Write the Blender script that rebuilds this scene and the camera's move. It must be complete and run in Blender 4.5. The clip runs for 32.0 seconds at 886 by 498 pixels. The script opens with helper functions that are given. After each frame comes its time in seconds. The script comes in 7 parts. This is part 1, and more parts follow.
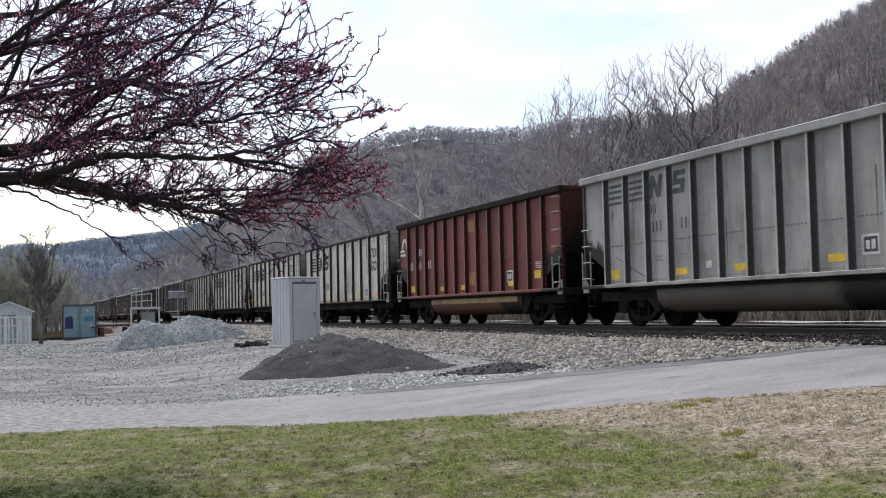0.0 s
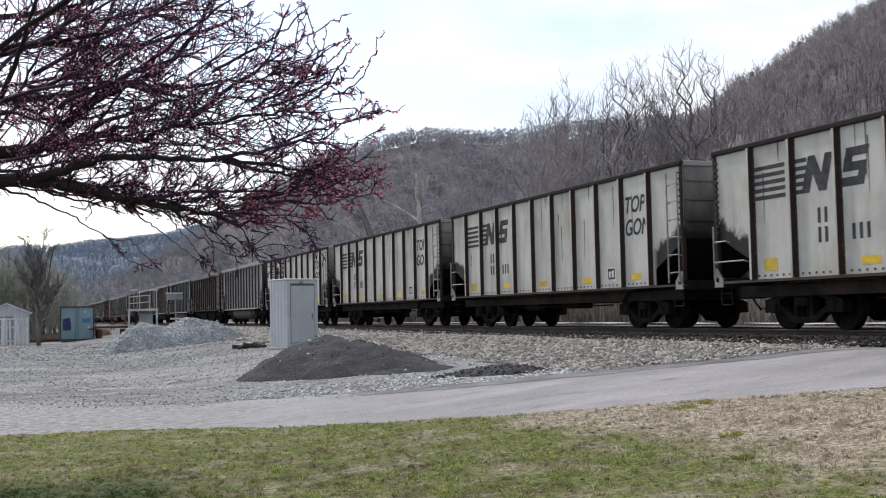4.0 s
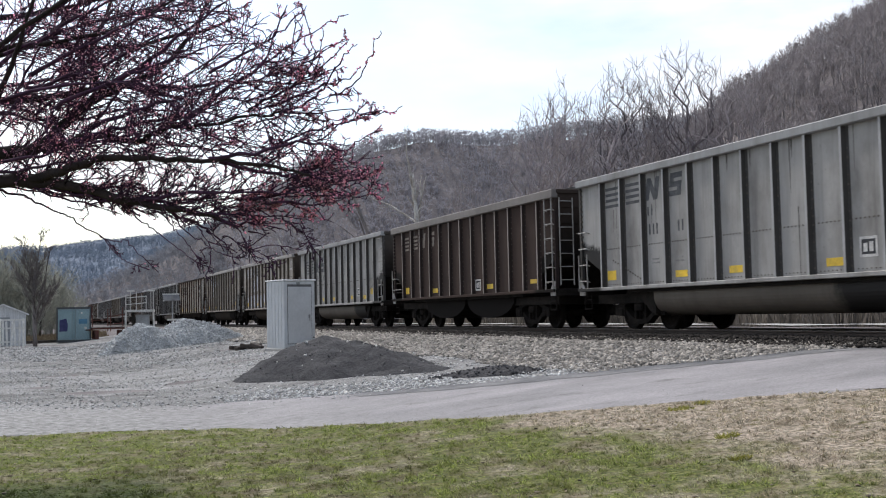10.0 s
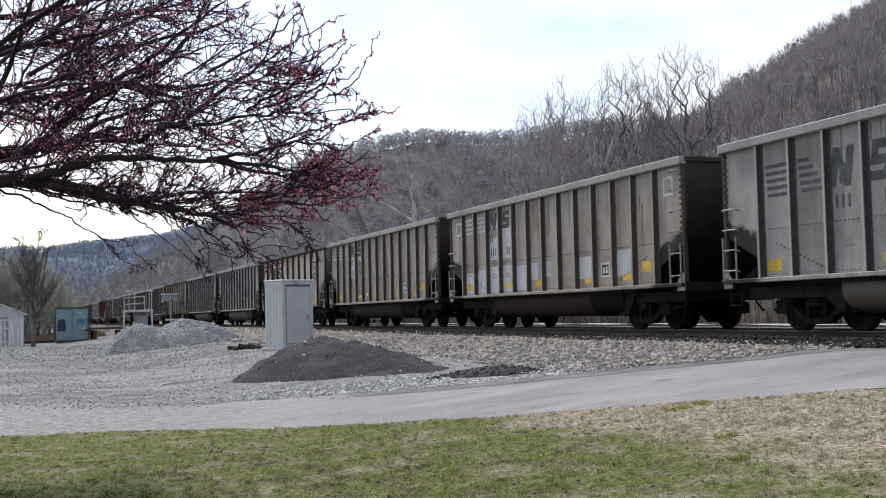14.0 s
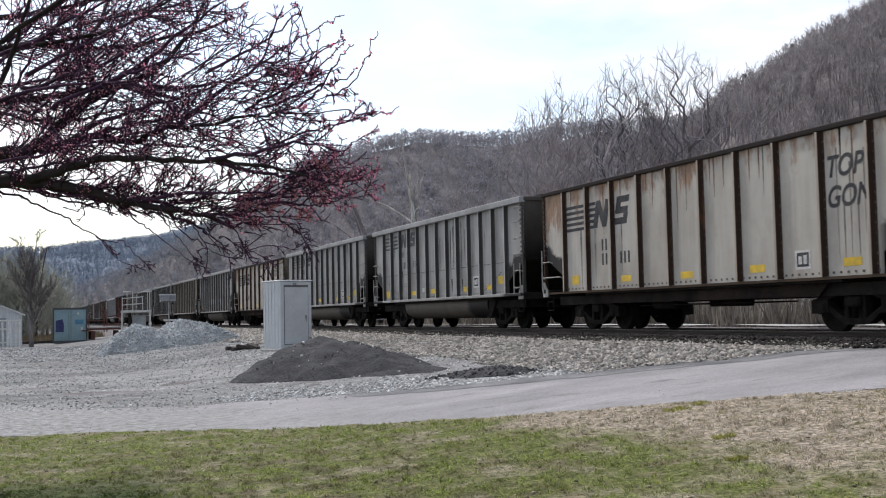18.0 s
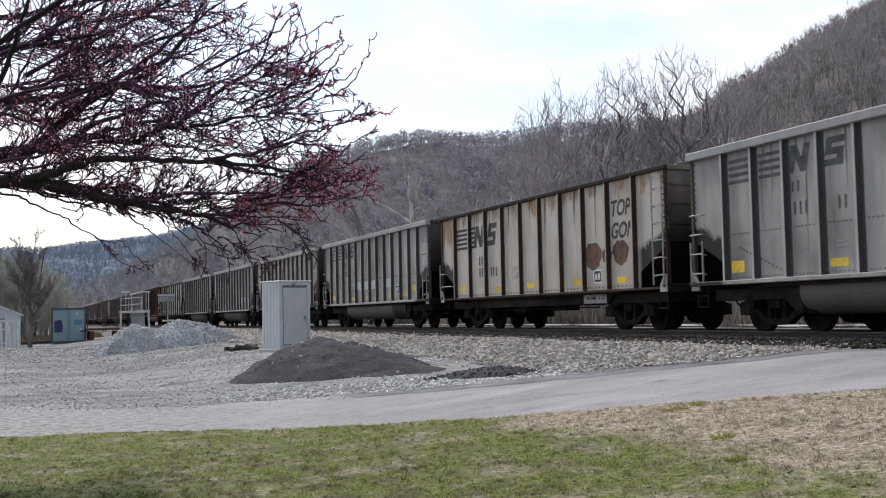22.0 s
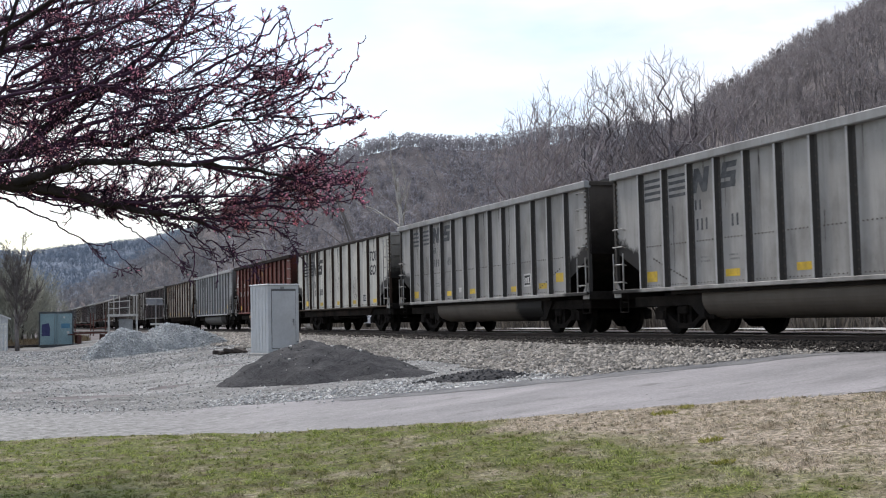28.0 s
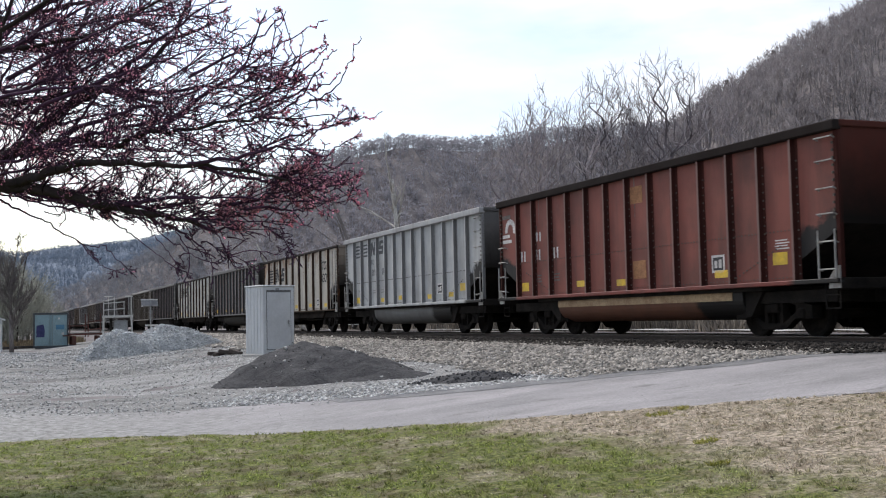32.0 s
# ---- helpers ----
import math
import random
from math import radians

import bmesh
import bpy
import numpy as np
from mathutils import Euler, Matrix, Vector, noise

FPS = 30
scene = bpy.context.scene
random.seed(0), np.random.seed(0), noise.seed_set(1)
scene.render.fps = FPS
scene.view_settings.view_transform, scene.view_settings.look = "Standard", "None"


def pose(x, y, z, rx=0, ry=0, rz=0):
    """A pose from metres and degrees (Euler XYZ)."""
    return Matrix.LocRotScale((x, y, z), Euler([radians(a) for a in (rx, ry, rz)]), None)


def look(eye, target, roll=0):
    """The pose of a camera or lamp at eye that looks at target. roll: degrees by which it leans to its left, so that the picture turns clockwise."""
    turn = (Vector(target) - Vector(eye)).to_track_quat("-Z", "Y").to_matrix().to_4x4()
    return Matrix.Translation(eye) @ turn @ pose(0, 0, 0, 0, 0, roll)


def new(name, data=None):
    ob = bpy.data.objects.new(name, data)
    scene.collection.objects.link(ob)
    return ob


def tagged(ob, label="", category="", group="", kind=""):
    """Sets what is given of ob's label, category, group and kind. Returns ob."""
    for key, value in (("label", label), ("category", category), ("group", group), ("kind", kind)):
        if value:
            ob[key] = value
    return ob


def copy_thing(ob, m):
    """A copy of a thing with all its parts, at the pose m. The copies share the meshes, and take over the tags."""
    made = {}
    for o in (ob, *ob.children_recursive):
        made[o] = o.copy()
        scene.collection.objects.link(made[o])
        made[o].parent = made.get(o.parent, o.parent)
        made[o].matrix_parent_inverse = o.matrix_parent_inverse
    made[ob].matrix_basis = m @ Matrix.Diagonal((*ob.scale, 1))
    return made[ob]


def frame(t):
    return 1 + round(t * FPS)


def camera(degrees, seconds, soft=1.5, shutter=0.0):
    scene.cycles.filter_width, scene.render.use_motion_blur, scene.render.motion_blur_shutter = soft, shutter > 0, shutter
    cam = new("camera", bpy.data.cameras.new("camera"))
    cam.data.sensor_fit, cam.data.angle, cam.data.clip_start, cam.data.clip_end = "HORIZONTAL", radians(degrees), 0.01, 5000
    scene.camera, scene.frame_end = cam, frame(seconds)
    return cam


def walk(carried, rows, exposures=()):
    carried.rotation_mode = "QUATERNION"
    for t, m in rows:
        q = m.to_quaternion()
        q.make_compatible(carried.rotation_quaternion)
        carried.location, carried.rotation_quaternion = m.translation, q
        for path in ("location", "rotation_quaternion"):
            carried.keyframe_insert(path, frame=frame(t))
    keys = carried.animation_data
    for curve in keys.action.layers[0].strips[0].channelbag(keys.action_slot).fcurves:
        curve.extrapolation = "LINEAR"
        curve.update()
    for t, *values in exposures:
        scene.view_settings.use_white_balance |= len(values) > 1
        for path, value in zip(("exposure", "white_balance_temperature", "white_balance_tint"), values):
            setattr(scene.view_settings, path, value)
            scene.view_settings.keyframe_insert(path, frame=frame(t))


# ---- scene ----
EYE = Vector((0.0, 0.0, 1.6))
cam = camera(43.35, 32.0, soft=1.05, shutter=0.12)


def aim(yaw, pitch):
    """The camera on its stand: yaw to the right of the track's line, pitch up, in degrees."""
    a, b = radians(yaw), radians(pitch)
    way = Vector((math.sin(a) * math.cos(b), math.cos(a) * math.cos(b), math.sin(b)))
    return look(EYE, EYE + way * 10, -1.2)


# seconds, pan and tilt in degrees: the slow sag of the head, and one nudge at 27.8 s
PAN = [(0, 0, 0), (0.5, .022, .042), (1.0, .044, .085), (2.5, .085, .087), (3.5, .1, .087), (5.5, .14, .087), (7, .18, .09),
       (8.5, .222, .13), (10, .262, .134), (12, .31, .134), (14.5, .355, .136), (16.5, .4, .145), (18.5, .445, .165), (20.5, .485, .177),
       (22.5, .5, .178), (24, .53, .2), (25.5, .54, .22), (27.6, .585, .222), (27.8, .69, .25), (27.9, .84, .295), (28.0, 1.07, .345), (28.1, 1.19, .375),
       (28.3, 1.265, .4), (28.6, 1.325, .42), (30, 1.33, .42), (31, 1.315, .402), (32, 1.315, .402)]
walk(cam, [(t, aim(20.696 + a, 3.2 + b)) for t, a, b in PAN])

# ---- light: a hazy sun ahead and to the left, under thin bright cloud ----
SUN_AZ, SUN_EL = radians(-15), radians(50)
world = bpy.data.worlds.new("sky")
scene.world = world
world.use_nodes = True
wn, wl = world.node_tree.nodes, world.node_tree.links
wn.clear()
w_out, w_bg, w_sky = wn.new("ShaderNodeOutputWorld"), wn.new("ShaderNodeBackground"), wn.new("ShaderNodeTexSky")
w_sky.sky_type, w_sky.sun_disc = "NISHITA", False
w_sky.sun_elevation, w_sky.sun_rotation = SUN_EL, SUN_AZ
w_sky.dust_density, w_sky.air_density = 2.0, 1.0
w_gain = wn.new("ShaderNodeVectorMath")
w_gain.operation = "SCALE"
w_gain.inputs["Scale"].default_value = 0.18
w_co, w_map, w_noise, w_ramp = wn.new("ShaderNodeTexCoord"), wn.new("ShaderNodeMapping"), wn.new("ShaderNodeTexNoise"), wn.new("ShaderNodeValToRGB")
w_map.inputs["Scale"].default_value = (1.0, 1.0, 3.2)
w_noise.inputs["Scale"].default_value, w_noise.inputs["Detail"].default_value = 3.1, 7
w_ramp.color_ramp.elements[0].position, w_ramp.color_ramp.elements[1].position = 0.42, 0.63
w_mix = wn.new("ShaderNodeMix")
w_mix.data_type = "RGBA"
w_mix.inputs["B"].default_value = (1.04, 1.055, 1.11, 1)
wl.new(w_sky.outputs[0], w_gain.inputs[0])
wl.new(w_co.outputs["Generated"], w_map.inputs[0])
wl.new(w_map.outputs[0], w_noise.inputs["Vector"])
wl.new(w_noise.outputs["Fac"], w_ramp.inputs[0])
wl.new(w_ramp.outputs[0], w_mix.inputs["Factor"])
wl.new(w_gain.outputs[0], w_mix.inputs["A"])
wl.new(w_mix.outputs["Result"], w_bg.inputs[0])
wl.new(w_bg.outputs[0], w_out.inputs[0])
w_bg.inputs["Strength"].default_value = 1.0
sun = new("sun", bpy.data.lights.new("sun", "SUN"))
sun.data.energy, sun.data.angle, sun.data.color = 2.6, radians(4), (1.0, 0.97, 0.93)
sun_way = Vector((math.sin(SUN_AZ) * math.cos(SUN_EL), math.cos(SUN_AZ) * math.cos(SUN_EL), math.sin(SUN_EL)))
sun.matrix_world = look(sun_way * 60, (0, 0, 0))
scene.view_settings.exposure = 0.1

# ---- materials ----
MATS = {}


def mat(name, a, b, scale=2.0, rough=0.8, bump=0.0, fine=30.0, metal=0.0, speck=None, amount=0.45, obj=0.0, island=0.0, stretch=(1, 1, 1), gain=0.35, worldly=False, spec=0.3):
    """Two colours mixed by coarse noise, shaded by fine noise, with relief; speck: a third colour in spots."""
    m = MATS.get(name)
    if m:
        return m
    m = MATS[name] = bpy.data.materials.new(name)
    m.use_nodes = True
    n, l = m.node_tree.nodes, m.node_tree.links
    p = n["Principled BSDF"]
    p.inputs["Roughness"].default_value, p.inputs["Metallic"].default_value = rough, metal
    p.inputs["Specular IOR Level"].default_value = spec
    mp = n.new("ShaderNodeMapping")
    mp.inputs["Scale"].default_value = stretch
    if worldly:
        l.new(n.new("ShaderNodeNewGeometry").outputs["Position"], mp.inputs[0])
    else:
        l.new(n.new("ShaderNodeTexCoord").outputs["Object"], mp.inputs[0])
    info = n.new("ShaderNodeObjectInfo")
    off = n.new("ShaderNodeVectorMath")
    off.operation = "MULTIPLY_ADD"
    off.inputs[1].default_value = (37, 53, 71)
    l.new(info.outputs["Random"], off.inputs[0])
    l.new(mp.outputs[0], off.inputs[2])

    def noise_of(s, detail):
        t = n.new("ShaderNodeTexNoise")
        t.inputs["Scale"].default_value, t.inputs["Detail"].default_value, t.inputs["Roughness"].default_value = s, detail, 0.62
        l.new(off.outputs[0], t.inputs["Vector"])
        return t.outputs["Fac"]

    def ramp(v, lo, hi):
        r = n.new("ShaderNodeMapRange")
        r.inputs["From Min"].default_value, r.inputs["From Max"].default_value = lo, hi
        l.new(v, r.inputs["Value"])
        return r.outputs["Result"]

    def mix(f, ca, cb, mode="MIX"):
        x = n.new("ShaderNodeMix")
        x.data_type, x.blend_type = "RGBA", mode
        for slot, v in (("Factor", f), ("A", ca), ("B", cb)):
            if isinstance(v, (int, float)):
                x.inputs[slot].default_value = v
            elif isinstance(v, tuple):
                x.inputs[slot].default_value = (*v[:3], 1)
            else:
                l.new(v, x.inputs[slot])
        return x.outputs["Result"]

    c = mix(ramp(noise_of(scale, 5), 0.36, 0.64), a, b)
    if speck:
        c = mix(ramp(noise_of(scale * 2.7, 6), 1 - amount, 1.12 - amount), c, speck)
    f = noise_of(fine, 3)
    g = ramp(f, 0.25, 0.75)
    sh = n.new("ShaderNodeMapRange")
    sh.inputs["To Min"].default_value, sh.inputs["To Max"].default_value = 1 - gain, 1 + gain
    l.new(g, sh.inputs["Value"])
    grey = n.new("ShaderNodeCombineColor")
    for k in range(3):
        l.new(sh.outputs[0], grey.inputs[k])
    c = mix(1.0, c, grey.outputs[0], "MULTIPLY")
    for power, source in ((obj, info.outputs["Random"]), (island, None)):
        if power:
            if source is None:
                source = n.new("ShaderNodeNewGeometry").outputs["Random Per Island"]
            q = n.new("ShaderNodeMapRange")
            q.inputs["To Min"].default_value, q.inputs["To Max"].default_value = 1 - power, 1 + power
            l.new(source, q.inputs["Value"])
            cc = n.new("ShaderNodeCombineColor")
            for k in range(3):
                l.new(q.outputs[0], cc.inputs[k])
            c = mix(1.0, c, cc.outputs[0], "MULTIPLY")
    l.new(c, p.inputs["Base Color"])
    if bump:
        bp = n.new("ShaderNodeBump")
        bp.inputs["Strength"].default_value, bp.inputs["Distance"].default_value = 0.8, bump
        l.new(f, bp.inputs["Height"])
        l.new(bp.outputs[0], p.inputs["Normal"])
    return m


def car_paint(name, base, dirt, rust, rust_amount, grime=0.5, soot="", runs=0.0):
    """Weathered paint: coal dust in soft streaks, rust in patches. soot: "side" for coal spray over both lower corners of a
    car's side, "end" for an end sheet blackened from below, "belly" for a tub blackened towards its near truck; all in metres of the car, z from the rail top."""
    m = bpy.data.materials.new(name)
    m.use_nodes = True
    n, l = m.node_tree.nodes, m.node_tree.links
    p = n["Principled BSDF"]
    p.inputs["Roughness"].default_value, p.inputs["Specular IOR Level"].default_value = (0.62, 0.25) if base[0] > 0.1 else (0.9, 0.06)
    co, info = n.new("ShaderNodeTexCoord"), n.new("ShaderNodeObjectInfo")
    off = n.new("ShaderNodeVectorMath")
    off.operation = "MULTIPLY_ADD"
    off.inputs[1].default_value = (0, 91, 0)
    l.new(info.outputs["Random"], off.inputs[0])
    l.new(co.outputs["Object"], off.inputs[2])

    def noise_at(scale, stretch, detail=6):
        mp = n.new("ShaderNodeMapping")
        mp.inputs["Scale"].default_value = stretch
        l.new(off.outputs[0], mp.inputs[0])
        t = n.new("ShaderNodeTexNoise")
        t.inputs["Scale"].default_value, t.inputs["Detail"].default_value, t.inputs["Roughness"].default_value = scale, detail, 0.65
        l.new(mp.outputs[0], t.inputs["Vector"])
        return t.outputs["Fac"]

    def rng(v, lo, hi, a=0.0, b=1.0):
        r = n.new("ShaderNodeMapRange")
        for k, x in zip(("From Min", "From Max", "To Min", "To Max"), (lo, hi, a, b)):
            r.inputs[k].default_value = x
        l.new(v, r.inputs["Value"])
        return r.outputs[0]

    def calc(op, *values):
        q = n.new("ShaderNodeMath")
        q.operation = op
        for k, v in enumerate(values):
            if isinstance(v, (int, float)):
                q.inputs[k].default_value = v
            else:
                l.new(v, q.inputs[k])
        return q.outputs[0]

    def mix(f, ca, cb):
        x = n.new("ShaderNodeMix")
        x.data_type = "RGBA"
        for slot, v in (("Factor", f), ("A", ca), ("B", cb)):
            if isinstance(v, tuple):
                x.inputs[slot].default_value = (*v, 1)
            else:
                l.new(v, x.inputs[slot])
        return x.outputs["Result"]

    c = mix(rng(noise_at(1.1, (1, 1, 1)), 0.3, 0.7), base, tuple(v * 0.84 for v in base))
    c = mix(rng(noise_at(1.5, (1, 1.6, 0.16), 3), 0.46, 0.8, 0, grime * 0.7), c, dirt)
    c = mix(rng(noise_at(4.0, (1, 1.6, 0.06), 3), 0.56, 0.74, 0, grime * 0.3), c, dirt)
    c = mix(rng(noise_at(0.9, (1, 0.8, 0.5)), 0.46, 0.75, 0, grime), c, dirt)
    c = mix(rng(noise_at(11.0, (1, 1, 0.8)), 0.62, 0.72, 0, grime * 0.5), c, dirt)
    c = mix(rng(noise_at(3.0, (1, 1.6, 0.35)), 0.72 - rust_amount, 0.84 - rust_amount), c, rust)
    if runs:    # rust that has broken out along the top weld and run down, most of all in the end panel
        xyz = n.new("ShaderNodeSeparateXYZ")
        l.new(co.outputs["Object"], xyz.inputs[0])
        high = calc("MULTIPLY", calc("SUBTRACT", xyz.outputs["Z"], 3.55), 0.26)
        side = rng(xyz.outputs["Y"], 5.7, 6.1, 0, 0.2)
        f = rng(calc("ADD", calc("ADD", noise_at(1.9, (1, 1.15, 0.42), 5), calc("MULTIPLY", noise_at(9.0, (1, 1.3, 0.2), 3), 0.22)), calc("ADD", high, side)), 0.61, 0.73, 0, runs)
        c = mix(f, c, mix(rng(noise_at(6.0, (1, 1, 0.4), 4), 0.35, 0.65), (0.3, 0.17, 0.085), (0.13, 0.06, 0.032)))
    if soot:
        xyz = n.new("ShaderNodeSeparateXYZ")
        l.new(co.outputs["Object"], xyz.inputs[0])
        spray = calc("ADD", calc("MULTIPLY", calc("SUBTRACT", noise_at(2.2, (1, 1, 1), 7), 0.5), 0.8), calc("MULTIPLY", calc("SUBTRACT", noise_at(12.0, (1, 1, 1), 4), 0.5), 0.15))
        if soot == "side":
            q = calc("DIVIDE", calc("SUBTRACT", 7.46, calc("ABSOLUTE", xyz.outputs["Y"])), 1.28)
            edge = calc("ADD", calc("SUBTRACT", 2.45, calc("MULTIPLY", q, 0.45)), spray)
            f = calc("MULTIPLY", rng(calc("SUBTRACT", edge, xyz.outputs["Z"]), -0.06, 0.09), rng(q, 1.13, 0.93))
        else:
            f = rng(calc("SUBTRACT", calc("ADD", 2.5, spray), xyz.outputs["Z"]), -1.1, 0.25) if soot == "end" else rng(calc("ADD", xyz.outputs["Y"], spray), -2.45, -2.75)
        c = mix(f, c, (0.014, 0.012, 0.011))
    l.new(c, p.inputs["Base Color"])
    bp = n.new("ShaderNodeBump")
    bp.inputs["Strength"].default_value, bp.inputs["Distance"].default_value = 0.35, 0.012
    l.new(noise_at(2.2, (1, 1, 0.7), 3), bp.inputs["Height"])
    l.new(bp.outputs[0], p.inputs["Normal"])
    return m


# ---- mesh helpers ----
class Build:
    """Collects vertices and faces for one mesh."""

    def __init__(self):
        self.v, self.f = [], []

    def add(self, verts, faces):
        k = len(self.v)
        self.v += [tuple(p) for p in verts]
        self.f += [tuple(i + k for i in q) for q in faces]
        return self

    def box(self, x0, y0, z0, x1, y1, z1, m=None, c=0.0):
        """A box, its upright and level edges cut by c."""
        if c:
            xs, ys, zs = (x0, x0 + c, x1 - c, x1), (y0, y0 + c, y1 - c, y1), (z0, z0 + c, z1 - c, z1)
            b = bmesh.new()
            pts = [b.verts.new((xs[i], ys[j], zs[k])) for i in range(4) for j in range(4) for k in range(4)
                   if sum(q in (0, 3) for q in (i, j, k)) == 1]
            bmesh.ops.convex_hull(b, input=pts)
            b.verts.index_update()
            vs, fs = [v.co.copy() for v in b.verts], [[v.index for v in q.verts] for q in b.faces]
            b.free()
        else:
            vs = [Vector((x, y, z)) for x in (x0, x1) for y in (y0, y1) for z in (z0, z1)]
            fs = [(0, 1, 3, 2), (4, 6, 7, 5), (0, 4, 5, 1), (2, 3, 7, 6), (0, 2, 6, 4), (1, 5, 7, 3)]
        return self.add([m @ p for p in vs] if m else vs, fs)

    def prism(self, outline, axis, a, b, m=None):
        """An outline of (u, v) drawn along an axis from a to b: x gives (u, v) as (y, z), y as (x, z), z as (x, y)."""
        n = len(outline)
        put = {"x": lambda u, v, s: Vector((s, u, v)), "y": lambda u, v, s: Vector((u, s, v)), "z": lambda u, v, s: Vector((u, v, s))}[axis]
        vs = [put(u, v, s) for s in (a, b) for u, v in outline]
        fs = [(i, (i + 1) % n, n + (i + 1) % n, n + i) for i in range(n)] + [tuple(range(n))[::-1], tuple(range(n, 2 * n))]
        return self.add([m @ p for p in vs] if m else vs, fs)

    def tube(self, pts, r, sides=6):
        pts = [Vector(p) for p in pts]
        rs = r if isinstance(r, (list, tuple)) else [r] * len(pts)
        vs, fs = [], []
        for i, p in enumerate(pts):
            d = (pts[min(i + 1, len(pts) - 1)] - pts[max(i - 1, 0)]).normalized()
            s = d.cross(Vector((0, 0, 1)) if abs(d.z) < 0.9 else Vector((1, 0, 0))).normalized()
            u = s.cross(d)
            vs += [p + (s * math.cos(a) + u * math.sin(a)) * rs[i] for a in (2 * math.pi * k / sides for k in range(sides))]
        for i in range(len(pts) - 1):
            fs += [(i * sides + k, i * sides + (k + 1) % sides, (i + 1) * sides + (k + 1) % sides, (i + 1) * sides + k) for k in range(sides)]
        fs += [tuple(range(sides)), tuple((len(pts) - 1) * sides + k for k in range(sides))[::-1]]
        return self.add(vs, fs)

    def mesh(self, name, material, smooth=False):
        me = bpy.data.meshes.new(name)
        me.from_pydata(self.v, [], self.f)
        b = bmesh.new()
        b.from_mesh(me)
        bmesh.ops.recalc_face_normals(b, faces=b.faces)
        b.to_mesh(me)
        b.free()
        me.materials.append(material)
        if smooth:
            me.shade_smooth()
        return me


def part(name, build, material, parent, label="", smooth=False):
    me = build if isinstance(build, bpy.types.Mesh) else build.mesh(name, material, smooth)
    ob = new(name, me)
    ob.parent = parent
    return tagged(ob, label)


def thing(name, m, label, category, group="", kind=""):
    ob = new(name)
    ob.matrix_world = m
    ob.empty_display_size = 0.3
    return tagged(ob, label, category, group, kind)


def mesh_np(name, verts, tris, material, smooth=False):
    """A mesh from arrays of vertices and triangles."""
    verts, tris = np.asarray(verts, np.float32), np.asarray(tris, np.int32)
    me = bpy.data.meshes.new(name)
    me.vertices.add(len(verts))
    me.vertices.foreach_set("co", verts.ravel())
    me.loops.add(tris.size)
    me.loops.foreach_set("vertex_index", tris.ravel())
    me.polygons.add(len(tris))
    me.polygons.foreach_set("loop_start", np.arange(0, tris.size, 3, dtype=np.int32))
    me.update(calc_edges=True)
    me.materials.append(material)
    if smooth:
        me.shade_smooth()
    return me


def single(name, me, label, category, kind="", group=""):
    return tagged(new(name, me), label, category, group, kind)


# ---- the ground ----
def value_noise(x, y, seed=0):
    """Smooth noise between -1 and 1 on arrays."""
    x, y = np.asarray(x, float), np.asarray(y, float)
    xi, yi = np.floor(x), np.floor(y)
    u, v = x - xi, y - yi
    u, v = u * u * (3 - 2 * u), v * v * (3 - 2 * v)

    def at(i, j):
        s = np.sin(i * 127.1 + j * 311.7 + seed * 74.7) * 43758.5453
        return 2 * (s - np.floor(s)) - 1
    return (at(xi, yi) * (1 - u) + at(xi + 1, yi) * u) * (1 - v) + (at(xi, yi + 1) * (1 - u) + at(xi + 1, yi + 1) * u) * v


# wooded ridges: (x, y, height) along the crest, and the reach of the slope on the near side
RIDGES = [
    ([(520, 170, 176), (372, 345, 142), (340, 405, 115), (310, 435, 93), (285, 450, 68), (262, 452, 36), (225, 455, 4)], 260),
    ([(640, 560, 129), (480, 700, 140), (370, 790, 140.5), (270, 800, 129), (205, 780, 110), (175, 810, 73), (150, 840, 0)], 250),
]
FAR_RIDGE = [
    ([(700, 1500, 215), (420, 1560, 185), (330, 1580, 158), (200, 1600, 117), (40, 1620, 99), (-120, 1600, 88), (-500, 1500, 82), (-1100, 1300, 80)], 700),
]


def hills(x, y, ridges=RIDGES):
    z = np.zeros(np.broadcast(x, y).shape)
    for crest, extent in ridges:
        c = np.array(crest, float)
        best, high = np.full(z.shape, 1e9), np.zeros(z.shape)
        for a, b in zip(c[:-1], c[1:]):
            d = b[:2] - a[:2]
            t = np.clip(((x - a[0]) * d[0] + (y - a[1]) * d[1]) / (d @ d), 0, 1)
            r = np.hypot(x - a[0] - t * d[0], y - a[1] - t * d[1])
            hit = r < best
            best, high = np.where(hit, r, best), np.where(hit, a[2] + t * (b[2] - a[2]), high)
        f = np.clip(1 - best / extent, 0, 1)
        z = np.maximum(z, high * (f * f * (3 - 2 * f) * 0.45 + f * 0.55))
    return z * (1 + 0.06 * value_noise(x / 70, y / 70, 3))


def rise(x, y):
    """Height of the ground: level lawn and yard, a gentle rise to the track, hills beyond."""
    x, y = np.asarray(x, float), np.asarray(y, float)
    z = np.interp(x, [3, 12.3, 14.2, 30, 45, 60], [0, 0.86, 0.9, 0.85, 0.4, 0.4])
    z = z + 0.015 * value_noise(x * 0.8, y * 0.8, 5) * (np.abs(x) < 40)
    return z + hills(x, y)


def graded(lo, hi, step, far, growth):
    mid = list(np.arange(lo, hi + step / 2, step))
    out, s = [], step
    a = hi
    while a < far[1]:
        s *= growth
        a += s
        out.append(a)
    left, s, a = [], step, lo
    while a > far[0]:
        s *= growth
        a -= s
        left.append(a)
    return np.array(left[::-1] + mid + out)


